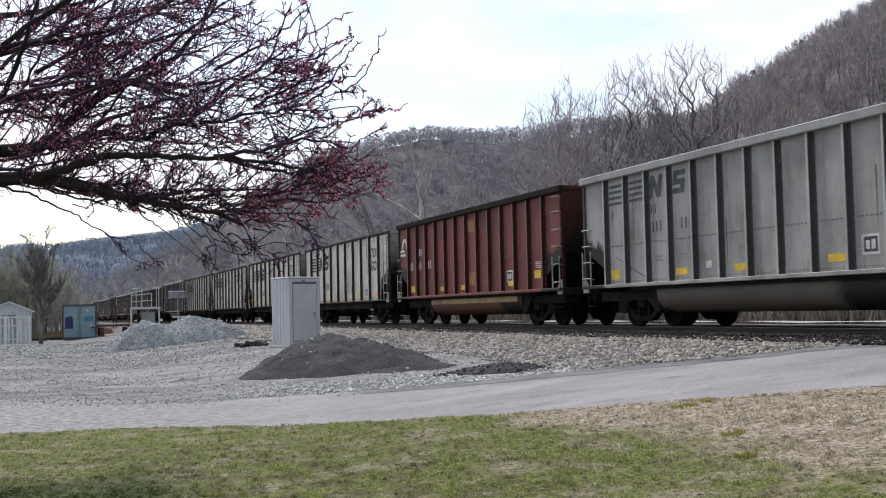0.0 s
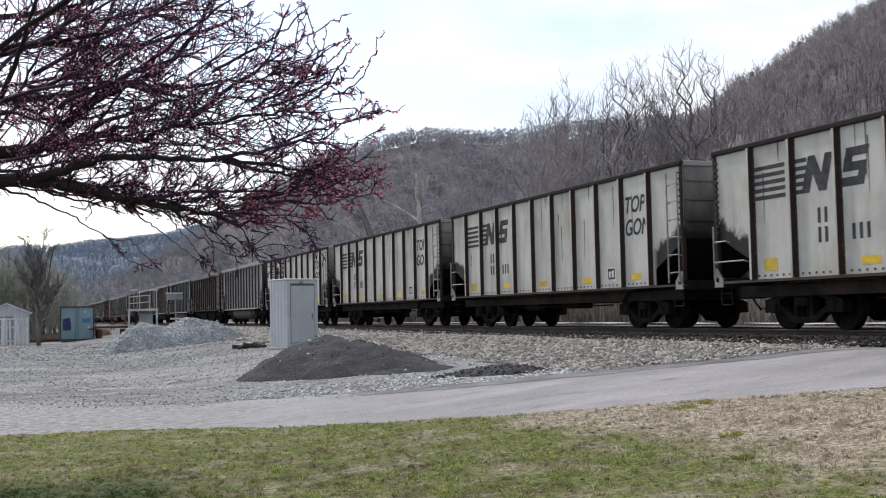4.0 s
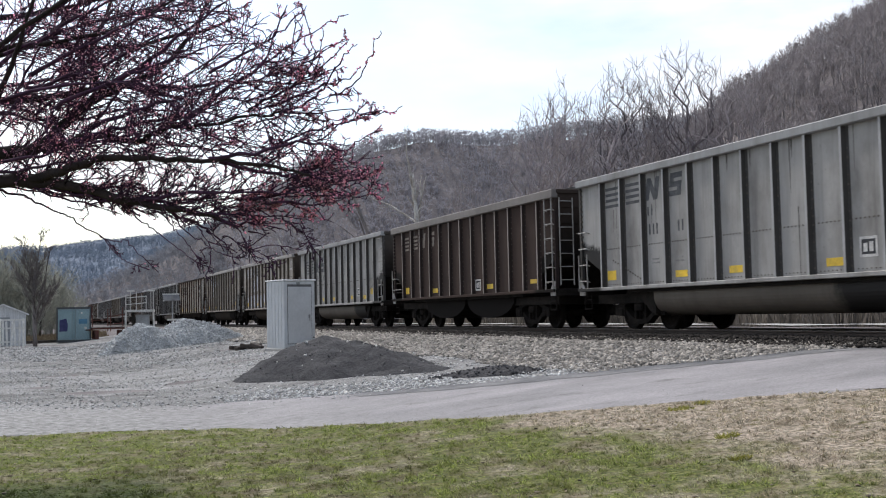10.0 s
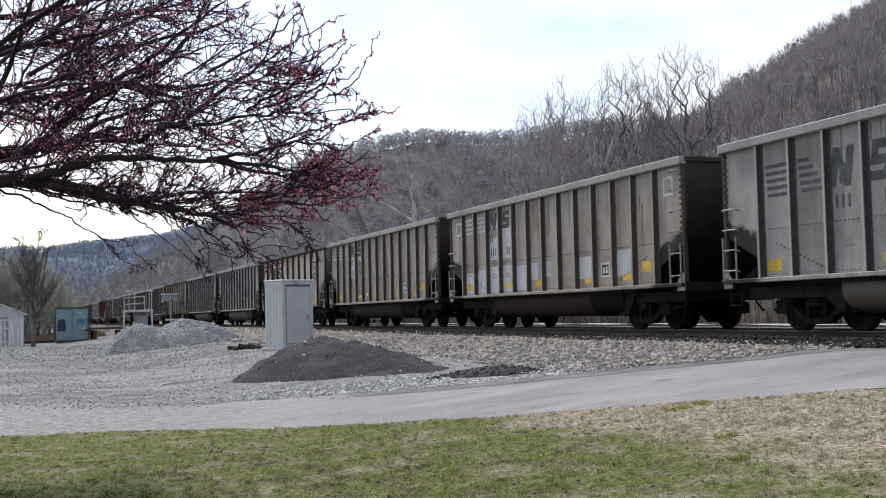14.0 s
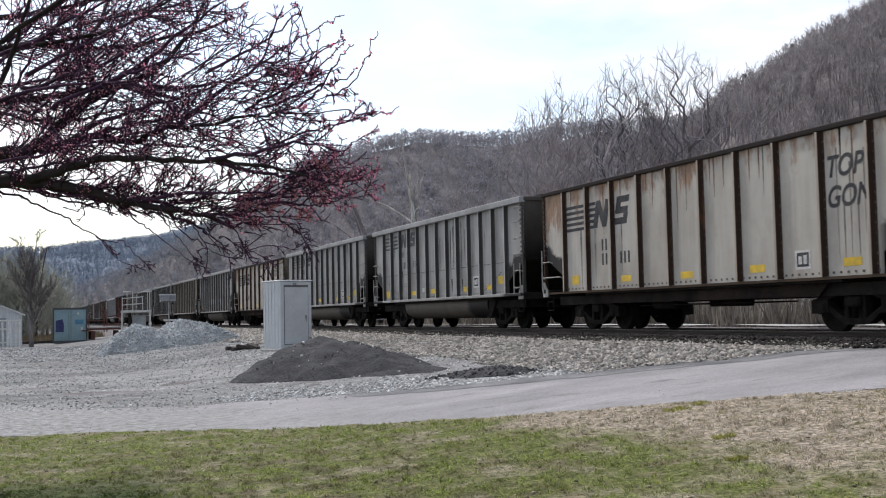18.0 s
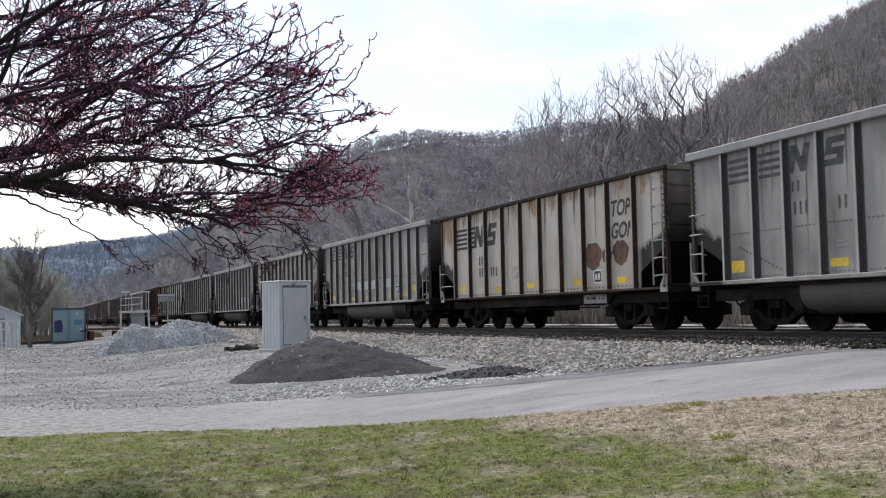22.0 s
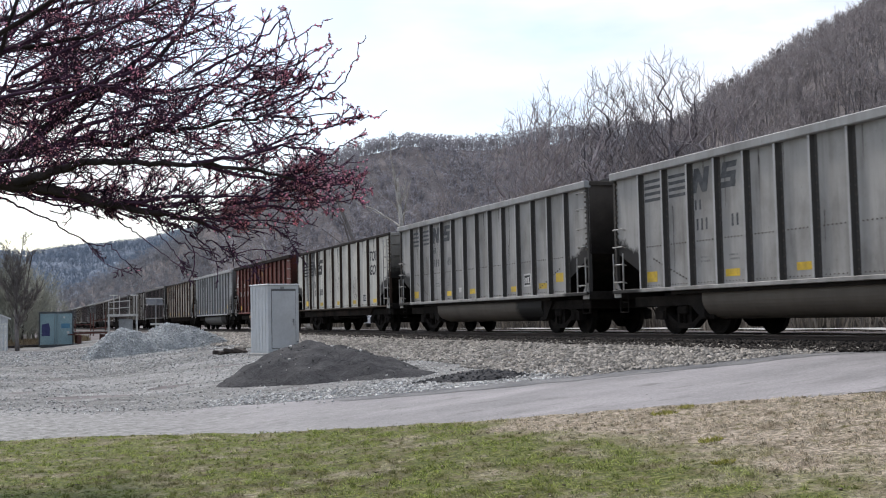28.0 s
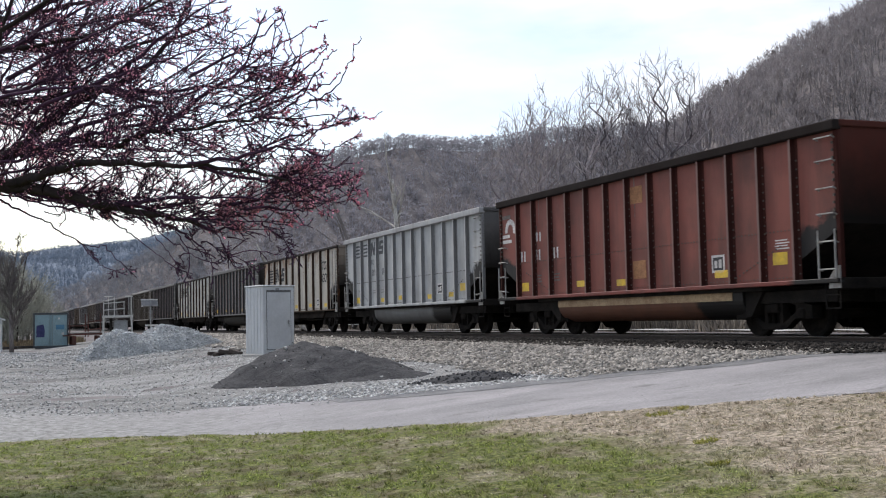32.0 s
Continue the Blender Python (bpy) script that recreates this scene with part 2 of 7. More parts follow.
def sheet(name, xs, ys, height, material, keep=None):
    gx, gy = np.meshgrid(xs, ys, indexing="ij")
    v = np.stack([gx, gy, height(gx, gy)], -1).reshape(-1, 3)
    n, m = len(xs), len(ys)
    i, j = np.meshgrid(np.arange(n - 1), np.arange(m - 1), indexing="ij")
    a = (i * m + j).ravel()
    t = np.concatenate([np.stack([a, a + m, a + m + 1], 1), np.stack([a, a + m + 1, a + 1], 1)])
    return mesh_np(name, v, t, material, True)


def strip(name, near, far, lift, material, xs, rows=14, ragged=0.0, seed=1):
    """A surface between two lines y = near(x) and y = far(x), lying on the ground."""
    a, b = np.interp(xs, *zip(*near)), np.interp(xs, *zip(*far))
    a = a + ragged * value_noise(xs * 2.3, xs * 0, seed) + ragged * 0.5 * value_noise(xs * 7.1, xs * 0, seed + 1)
    b = b + ragged * value_noise(xs * 2.1, xs * 0, seed + 2) + ragged * 0.5 * value_noise(xs * 6.7, xs * 0, seed + 3)
    t = np.linspace(0, 1, rows)
    gy = a[:, None] + (b - a)[:, None] * t
    gx = np.repeat(xs[:, None], rows, 1)
    v = np.stack([gx, gy, rise(gx, gy) + lift], -1).reshape(-1, 3)
    n, m = len(xs), rows
    i, j = np.meshgrid(np.arange(n - 1), np.arange(m - 1), indexing="ij")
    k = (i * m + j).ravel()
    return mesh_np(name, v, np.concatenate([np.stack([k, k + m, k + m + 1], 1), np.stack([k, k + m + 1, k + 1], 1)]), material, True)


M_YARD = mat("yard_gravel", (0.25, 0.247, 0.24), (0.115, 0.111, 0.106), 0.5, 0.95, 0.03, 26, speck=(0.33, 0.328, 0.318), amount=0.44, worldly=True, gain=0.75, stretch=(0.6, 1, 1))
M_LITTER = mat("leaf_litter", (0.19, 0.172, 0.17), (0.155, 0.14, 0.138), 0.06, 0.95, 0.3, 0.6, worldly=True, spec=0.02)
M_LAWN = mat("lawn", (0.085, 0.115, 0.028), (0.20, 0.155, 0.085), 0.55, 0.95, 0.03, 26, speck=(0.06, 0.085, 0.02), amount=0.46, worldly=True, gain=0.5)
def road_surface():
    """Pinkish packed stone where the road climbs, loose grey gravel of the yard on its level stretch; scuffed along the wheel lines."""
    m = mat("road_surface", (0.3, 0.283, 0.287), (0.2, 0.192, 0.193), 0.9, 0.9, 0.004, 60, speck=(0.17, 0.163, 0.16), amount=0.42, worldly=True, stretch=(0.4, 0.9, 1), gain=0.35)
    n, l = m.node_tree.nodes, m.node_tree.links
    p = n["Principled BSDF"]
    was = p.inputs["Base Color"].links[0].from_socket
    pos, xyz, wob, grain, loose, far = n.new("ShaderNodeNewGeometry"), n.new("ShaderNodeSeparateXYZ"), n.new("ShaderNodeTexNoise"), n.new("ShaderNodeTexNoise"), n.new("ShaderNodeMix"), n.new("ShaderNodeMix")
    l.new(pos.outputs["Position"], xyz.inputs[0])
    for t, scale, detail in ((wob, 0.7, 6), (grain, 7.0, 6)):
        t.inputs["Scale"].default_value, t.inputs["Detail"].default_value, t.inputs["Roughness"].default_value = scale, detail, 0.7
        l.new(pos.outputs["Position"], t.inputs["Vector"])
    add, band, dots = n.new("ShaderNodeMath"), n.new("ShaderNodeMapRange"), n.new("ShaderNodeMapRange")
    add.operation, add.inputs[1].default_value = "MULTIPLY_ADD", 7.0
    l.new(wob.outputs["Fac"], add.inputs[0])
    l.new(xyz.outputs["X"], add.inputs[2])
    band.inputs["From Min"].default_value, band.inputs["From Max"].default_value = 9.2, 4.2
    l.new(add.outputs[0], band.inputs["Value"])
    dots.inputs["From Min"].default_value, dots.inputs["From Max"].default_value = 0.38, 0.62
    l.new(grain.outputs["Fac"], dots.inputs["Value"])
    loose.data_type = far.data_type = "RGBA"
    loose.inputs["A"].default_value, loose.inputs["B"].default_value = (0.12, 0.115, 0.11, 1), (0.33, 0.325, 0.315, 1)
    l.new(dots.outputs[0], loose.inputs["Factor"])
    l.new(band.outputs[0], far.inputs["Factor"])
    l.new(was, far.inputs["A"])
    l.new(loose.outputs["Result"], far.inputs["B"])
    l.new(far.outputs["Result"], p.inputs["Base Color"])
    return m


M_ROAD = road_surface()
M_BALLAST = mat("ballast", (0.045, 0.038, 0.033), (0.03, 0.026, 0.023), 0.6, 0.95, 0.04, 14, worldly=True, gain=0.4)
M_STONE = mat("crushed_stone", (0.35, 0.322, 0.287), (0.15, 0.138, 0.122), 3.0, 0.9, 0.004, 60, island=0.55)

gx = graded(-24, 34, 1.0, (-3000, 3000), 1.07)
gy = graded(-6, 60, 1.5, (-1500, 3500), 1.05)
ground = single("ground", sheet("ground", gx, gy, rise, M_LITTER), "valley floor and hillsides of brown leaf litter", "ground", "structure")
def canopy(x, y):
    """The far ridge with the crowns of its woods as an uneven surface."""
    h = hills(x, y, FAR_RIDGE)
    return h - 1.0 + np.clip(h / 12, 0, 1) * (3.2 * value_noise(x / 7.3, y / 9.1, 41) + 2.4 * value_noise(x / 16, y / 19, 42) + 5 * value_noise(x / 60, y / 70, 43))


# The haze of distance is mixed into this blue-grey base colour.
M_HAZE = mat("haze_tinted_woods", (0.215, 0.25, 0.305), (0.185, 0.212, 0.255), 0.012, 1.0, 0, 0.12, worldly=True, gain=0.4, spec=0.02)
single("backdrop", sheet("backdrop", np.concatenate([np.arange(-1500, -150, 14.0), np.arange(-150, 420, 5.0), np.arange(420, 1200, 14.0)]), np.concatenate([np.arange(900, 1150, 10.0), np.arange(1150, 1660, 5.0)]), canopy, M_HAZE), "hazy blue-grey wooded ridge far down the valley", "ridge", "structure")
LAWN_EDGE = [(-60, 20), (-12, 18.4), (-0.3, 17.1), (2.8, 16.2), (5.6, 13.25), (7.3, 12.1), (9.5, 10.5), (14, 7.2), (40, -12)]
ROAD_EDGE = [(-60, 27), (-12, 24.5), (-0.5, 22.6), (4.2, 20.0), (6.3, 17.9), (8.6, 16.9), (11, 15.55), (12.8, 15.1), (14.2, 14.6), (40, 6)]
near_x = np.concatenate([np.arange(-60, -4, 1.0), np.arange(-4, 16, 0.12), np.arange(16, 41, 1.0)])
low = [(-60, -30), (40, -30)]
single("lawn", strip("lawn", low, LAWN_EDGE, 0.02, M_LAWN, near_x, 90, 0.2, 4), "patchy green and straw-coloured lawn in early spring", "lawn", "structure")
single("road", strip("road", LAWN_EDGE, ROAD_EDGE, 0.012, M_ROAD, near_x, 24, 0.14, 9), "worn grey gravelly access road beside the lawn", "road", "structure")
single("road_shoulder", strip("road_shoulder", [(x, y - 0.6) for x, y in ROAD_EDGE], [(x, y + 0.3) for x, y in ROAD_EDGE], 0.017, mat("dark_shoulder", (0.1, 0.1, 0.104), (0.19, 0.187, 0.187), 1.5, 0.95, 0.01, 30, worldly=True), np.arange(5.4, 14.2, 0.1), 5, 0.07, 31), "dark crumbling edge of the road", "road edge", "structure")
single("yard", strip("yard", ROAD_EDGE, [(-60, 97), (9, 97), (12.6, 40), (13.2, 20), (14.2, 14.7)], 0.006, M_YARD, np.concatenate([np.arange(-60, -4, 1.0), np.arange(-4, 13.9, 0.2)]), 110, 0.02, 13),
       "pale grey gravel yard", "gravel yard", "structure")

# ---- the track: x across, 16.0 its middle, rail tops at 1.10 ----
TRACK_X, RAIL_Z = 16.0, 1.10
M_RAIL = mat("rail_steel", (0.035, 0.028, 0.024), (0.06, 0.042, 0.033), 3, 0.7, 0.002, 40, stretch=(1, 0.05, 1))
M_RAILTOP = mat("polished_rail", (0.42, 0.42, 0.42), (0.35, 0.34, 0.33), 3, 0.25, 0, 40, metal=1.0)
M_TIE = mat("tie_wood", (0.06, 0.048, 0.04), (0.1, 0.085, 0.07), 4, 0.9, 0.006, 50, obj=0.3, stretch=(0.3, 3, 3))
bed = [(-3.2, -0.34), (-2.0, -0.15), (2.0, -0.15), (3.2, -0.34)]
b = Build()
y0, y1 = -120.0, 900.0
b.add([(TRACK_X + u, y, RAIL_Z + v) for y in (y0, y1) for u, v in bed], [(i, i + 1, i + 5, i + 4) for i in range(3)])
track = tagged(new("track_bed", b.mesh("track_bed", M_BALLAST)), "grey crushed-stone ballast bed under the rails", "ballast", kind="structure")
RAIL = [(-0.075, -0.17), (0.075, -0.17), (0.075, -0.155), (0.012, -0.13), (0.012, -0.045), (0.036, -0.035), (0.036, -0.006), (0.028, -0.003), (-0.028, -0.003), (-0.036, -0.006), (-0.036, -0.035), (-0.012, -0.045), (-0.012, -0.13), (-0.075, -0.155)]
railway = thing("railway_track", pose(TRACK_X, 0, RAIL_Z), "railway track of dark rusty rails on timber ties", "railway track", kind="structure")
for side in (-0.7535, 0.7535):
    r_ob = part("rail", Build().prism([(u + side, v) for u, v in RAIL], "y", y0, y1), M_RAIL, railway, "rusty steel rail")
    part("rail_head", Build().box(side - 0.03, y0, -0.004, side + 0.03, y1, 0.0), M_RAILTOP, r_ob, "polished running surface")


# ---- coal cars: y along the car, the yard side at -x, z from the rail top ----
M_DARK = mat("sooty_steel", (0.014, 0.0125, 0.0115), (0.026, 0.022, 0.019), 2.5, 0.95, 0.004, 30, obj=0.15, spec=0.08)
M_TRUCK = mat("truck_steel", (0.009, 0.008, 0.0073), (0.019, 0.0155, 0.013), 4, 0.95, 0.005, 40, spec=0.08)
M_COAL = mat("coal", (0.010, 0.010, 0.0105), (0.02, 0.0195, 0.0195), 5, 0.95, 0.03, 12, speck=(0.03, 0.029, 0.028), amount=0.4, spec=0.08)
M_YELLOW = mat("yellow_reflector", (0.66, 0.43, 0.03), (0.45, 0.31, 0.045), 4, 0.5, 0, 20, obj=0.2, gain=0.15)
M_BLACKP = mat("black_lettering", (0.045, 0.045, 0.05), (0.08, 0.078, 0.076), 5, 0.85, 0, 30, spec=0.1)
M_WHITEP = mat("white_marking", (0.6, 0.58, 0.55), (0.42, 0.4, 0.38), 5, 0.7, 0, 30)
M_PALE = mat("pale_steel", (0.36, 0.35, 0.33), (0.22, 0.2, 0.18), 4, 0.6, 0, 30, gain=0.15)
DUST, RUST = (0.085, 0.075, 0.065), (0.16, 0.065, 0.03)
PAINT = {
    "grey": car_paint("grey_car_paint", (0.335, 0.324, 0.307), DUST, RUST, 0.0, 0.75, "side"),
    "lightgrey": car_paint("light_grey_car_paint", (0.42, 0.425, 0.42), DUST, RUST, 0.0, 0.5, "side"),
    "tan": car_paint("dust_brown_grey_car_paint", (0.35, 0.313, 0.274), (0.12, 0.088, 0.064), RUST, 0.05, 0.95, "side"),
    "cream": car_paint("cream_white_car_paint", (0.56, 0.543, 0.49), (0.15, 0.12, 0.095), RUST, 0.01, 0.55, "side"),
    "rusty": car_paint("rust_streaked_cream_car_paint", (0.45, 0.418, 0.366), (0.15, 0.11, 0.08), (0.22, 0.09, 0.035), 0.06, 0.5, "side", 0.85),
    "red": car_paint("oxide_red_car_paint", (0.185, 0.045, 0.035), (0.045, 0.024, 0.02), (0.075, 0.029, 0.022), 0.05, 0.7, "side"),
    "brown": car_paint("dark_brown_car_paint", (0.062, 0.044, 0.037), (0.026, 0.022, 0.021), (0.11, 0.06, 0.035), 0.02, 0.5, "side"),
    "dark": car_paint("dark_grey_car_paint", (0.13, 0.128, 0.125), (0.05, 0.045, 0.04), RUST, 0.0, 0.5, "side"),
}
FADED_RED = car_paint("faded_oxide_red_car_paint", (0.205, 0.062, 0.046), (0.05, 0.029, 0.024), (0.15, 0.06, 0.037), 0.06, 0.75, "side")
# Ribs darker than the panels: grime, plus the shade of their flanks, in colour.
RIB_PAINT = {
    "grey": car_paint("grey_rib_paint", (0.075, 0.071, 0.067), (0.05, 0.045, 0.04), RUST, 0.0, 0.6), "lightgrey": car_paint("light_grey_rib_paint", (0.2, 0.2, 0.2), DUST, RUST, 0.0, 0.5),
    "tan": car_paint("shaded_dusty_rib_paint", (0.09, 0.075, 0.06), (0.05, 0.04, 0.033), RUST, 0.04, 0.6), "cream": car_paint("shaded_grimy_rib_paint", (0.05, 0.034, 0.027), (0.05, 0.04, 0.033), RUST, 0.06, 0.75),
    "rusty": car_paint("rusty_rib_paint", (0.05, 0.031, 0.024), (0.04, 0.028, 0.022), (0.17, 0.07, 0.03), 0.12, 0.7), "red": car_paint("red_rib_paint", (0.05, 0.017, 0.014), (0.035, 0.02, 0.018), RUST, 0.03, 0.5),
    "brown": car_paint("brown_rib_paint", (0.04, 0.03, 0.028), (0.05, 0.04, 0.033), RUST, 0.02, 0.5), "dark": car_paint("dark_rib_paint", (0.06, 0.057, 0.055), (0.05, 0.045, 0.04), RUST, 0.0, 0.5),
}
# Flange caps paler: each rib's lit outer edge, put into the paint.
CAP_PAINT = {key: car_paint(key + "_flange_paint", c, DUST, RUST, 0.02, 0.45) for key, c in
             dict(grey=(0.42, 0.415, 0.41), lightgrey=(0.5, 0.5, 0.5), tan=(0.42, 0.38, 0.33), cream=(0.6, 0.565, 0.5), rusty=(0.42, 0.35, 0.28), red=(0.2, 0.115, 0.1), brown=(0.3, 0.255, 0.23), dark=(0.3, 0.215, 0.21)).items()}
KIND = {  # body length, top, sill, rib positions from the end, rib depth
    "tub": dict(half=7.45, top=4.06, sill=1.02, ribs=[1.27 + 1.031 * i for i in range(13)], cap=0.19),
    "top": dict(half=7.45, top=3.97, sill=1.04, ribs=[1.52 + 1.339 * i for i in range(10)], cap=0.11),
    "hop": dict(half=7.4, top=4.04, sill=1.06, ribs=[1.12 + 1.033 * i for i in range(13)], cap=0.25),
}
WHEEL_R = 0.457


def wheelset_mesh():
    """Two wheels on an axle across the track; y is the rolling direction."""
    bd = Build()
    n = 28
    prof = [(-0.80, 0.10), (-0.80, 0.36), (-0.82, 0.40), (-0.82, WHEEL_R), (-0.70, WHEEL_R + 0.004), (-0.685, WHEEL_R + 0.028), (-0.675, 0.40), (-0.70, 0.36), (-0.70, 0.12)]
    for sgn in (1, -1):
        vs = [(sgn * u, r * math.cos(2 * math.pi * k / n), r * math.sin(2 * math.pi * k / n)) for k in range(n) for u, r in prof]
        m = len(prof)
        bd.add(vs, [(k * m + i, k * m + (i + 1) % m, ((k + 1) % n) * m + (i + 1) % m, ((k + 1) % n) * m + i) for k in range(n) for i in range(m)])
    bd.tube([(-1.12, 0, 0), (-0.8, 0, 0), (0.8, 0, 0), (1.12, 0, 0)], [0.085, 0.1, 0.1, 0.085], 12)
    for sgn in (1, -1):
        for k in range(3):
            a = 2 * math.pi * k / 3
            bd.box(sgn * 1.12 - 0.02, 0.05 * math.cos(a) - 0.015, 0.05 * math.sin(a) - 0.015, sgn * 1.12 + 0.02, 0.05 * math.cos(a) + 0.015, 0.05 * math.sin(a) + 0.015)
        for k in range(6):
            a = 2 * math.pi * k / 6
            bd.box(sgn * 0.79 - 0.015, 0.25 * math.cos(a) - 0.03, 0.25 * math.sin(a) - 0.03, sgn * 0.79 + 0.015, 0.25 * math.cos(a) + 0.03, 0.25 * math.sin(a) + 0.03)
    return bd.mesh("wheelset", M_TRUCK, False)


WHEELSET = wheelset_mesh()
AXLES = (-0.889, 0.889)


def side_frame_mesh():
    """Cast side frame with its two window openings and a nest of springs."""
    bd = Build()
    for sgn in (1, -1):
        bd.prism([(sgn * 1.2, 0.36), (sgn * 1.2, 0.62), (sgn * 0.95, 0.68), (sgn * 0.40, 0.83), (0, 0.85), (0, 0.74), (sgn * 0.40, 0.72), (sgn * 0.72, 0.62), (sgn * 0.72, 0.36)], "x", -1.16, -0.92)
        bd.prism([(sgn * 0.72, 0.52), (sgn * 0.72, 0.40), (sgn * 0.36, 0.16), (0, 0.14), (0, 0.26), (sgn * 0.30, 0.28)], "x", -1.13, -0.95)
        bd.box(-1.13, sgn * 0.24 - 0.05, 0.24, -0.95, sgn * 0.24 + 0.05, 0.76)
        for q in (-0.085, 0.085):
            bd.tube([(-1.04, q * 1.0, 0.26), (-1.04, q, 0.48)], 0.06, 8)
        bd.box(-1.2, sgn * 0.889 - 0.11, 0.35, -1.0, sgn * 0.889 + 0.11, 0.57, c=0.03)
    bd.box(-1.2, -0.2, 0.48, -0.9, 0.2, 0.68, c=0.03)
    return bd.mesh("side_frame", M_TRUCK)


SIDE_FRAME = side_frame_mesh()
BOLSTER = Build().box(-1.1, -0.2, 0.48, 1.1, 0.2, 0.7, c=0.03).box(-0.3, -0.25, 0.68, 0.3, 0.25, 0.9).mesh("bolster", M_TRUCK)
WHEELS = []


def truck(parent, y):
    t = part("truck", BOLSTER, None, parent, "sooty cast-steel four-wheel truck")
    t.location = (0, y, 0)
    part("side_frame", SIDE_FRAME, None, t)
    f = part("side_frame", SIDE_FRAME, None, t)
    f.rotation_euler = (0, 0, math.pi)
    for a in AXLES:
        w = part("wheelset", WHEELSET, None, t)
        w.location = (0, a, WHEEL_R)
        WHEELS.append((w, a))


def rung_set(bd, y_a, y_b, zs, x):
    for z in zs:
        bd.tube([(x + 0.09, y_a, z - 0.03), (x, y_a, z), (x, y_b, z), (x + 0.09, y_b, z - 0.03)], 0.017, 5)


def coal_car(kind):
    """One car of the kind, with all parts that its repeats share."""
    k = KIND[kind]
    H, top, sill, cap = k["half"], k["top"], k["sill"], k["cap"]
    car = thing("coal_gondola" if kind != "hop" else "coal_hopper", pose(TRACK_X, 0, RAIL_Z), "", "coal car", "coal train")
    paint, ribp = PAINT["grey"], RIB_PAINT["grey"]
    cut_z, cut_y = sill + 1.05, 1.28        # the corner cut away under the end slope
    foot_z = sill + (0.02 if kind == "top" else 0.08)
    for sx in (-1, 1):
        outline = [(-H, top - cap), (-H, cut_z), (-H + cut_y, sill + 0.42), (-H + cut_y, foot_z), (H - cut_y, foot_z), (H - cut_y, sill + 0.42), (H, cut_z), (H, top - cap)]
        part("side_panel", Build().prism(outline, "x", sx * 1.46, sx * 1.452), paint, car)
        rim = 1.53 if kind == "top" else 1.6
        part("top_chord", Build().box(min(sx * rim, sx * 1.4), -H - 0.03, top - cap, max(sx * rim, sx * 1.4), H + 0.03, top, c=0.02), paint, car)
        if kind == "top":
            part("side_sill", Build().box(min(sx * 1.52, sx * 1.42), -H, sill - 0.03, max(sx * 1.52, sx * 1.42), H, sill + 0.025), paint, car, "thin grimy side sill")
        else:
            part("side_sill", Build().box(min(sx * 1.6, sx * 1.42), -H, sill, max(sx * 1.6, sx * 1.42), H, sill + 0.09, c=0.012), paint, car, "pale side sill")
        for y in k["ribs"]:
            y = y - H
            z_low = foot_z + 0.01
            foot = 0.14 if kind == "tub" else 0.12
            out = 1.56
            outline = [(sx * 1.46, y - foot), (sx * 1.467, y - foot), (sx * 1.47, y - 0.06), (sx * (out - 0.005), y - 0.04), (sx * out, y + 0.012), (sx * 1.47, y + 0.04), (sx * 1.46, y + 0.04)]
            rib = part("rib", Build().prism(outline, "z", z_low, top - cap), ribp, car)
            if sx < 0:
                part("rib_cap", Build().box(-out - 0.006, y - 0.042, z_low, 0.002 - out, y + 0.018, top - cap), paint, rib, "pale outer flange, painted as the rib's lit edge")
    for sy in (-1, 1):
        e = sy * H
        # upright end sheet above, slope sheet running down and inwards below
        bd = Build().prism([(e, top - 0.02), (e - sy * 0.012, top - 0.02), (e - sy * 0.012, cut_z + 0.05), (e, cut_z + 0.05)], "x", -1.45, 1.45)
        if kind != "tub":
            for dz in (0.45, 0.95, 1.4):
                bd.box(-1.38, min(e, e + sy * 0.035), cut_z + dz, 1.38, max(e, e + sy * 0.035), cut_z + dz + 0.05)
        part("end_sheet", bd, paint, car, "end sheet darkened by soot and painted shade")
        part("end_chord", Build().box(-1.45, min(e + sy * 0.05, e - sy * 0.1), top - 0.13, 1.45, max(e + sy * 0.05, e - sy * 0.1), top, c=0.02), paint, car)
        part("slope_sheet", Build().prism([(e - sy * 0.005, cut_z + 0.06), (e - sy * 2.6, sill - 0.1), (e - sy * 2.62, sill - 0.09), (e - sy * 0.02, cut_z + 0.075)], "x", -1.448, 1.448), M_DARK, car, "sooty black slope sheet")
        part("end_sill", Build().box(-1.5, min(e, e - sy * 0.35), sill - 0.12, 1.5, max(e, e - sy * 0.35), sill + 0.1, c=0.02).box(-0.3, min(e - sy * 0.3, e - sy * 2.2), sill - 0.3, 0.3, max(e - sy * 0.3, e - sy * 2.2), sill), M_DARK, car, "grimy end sill")
        for q in (-1.5, 1.41):
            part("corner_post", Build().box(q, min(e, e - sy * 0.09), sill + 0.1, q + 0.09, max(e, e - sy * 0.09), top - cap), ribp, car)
        if kind == "hop":
            bd = Build()
            for q in (-1.38, -0.95):
                bd.tube([(q, e + sy * 0.06, sill + 0.2), (q, e + sy * 0.06, top - 0.25)], 0.02, 5)
            end_ladder = part("end_ladder", bd, M_PALE, car, "rusty steel ladder on the end")
            for i in range(7):
                part("rung", Build().tube([(-1.38, e + sy * 0.06, sill + 0.35 + 0.38 * i), (-0.95, e + sy * 0.06, sill + 0.35 + 0.38 * i)], 0.015, 5), M_PALE, end_ladder)
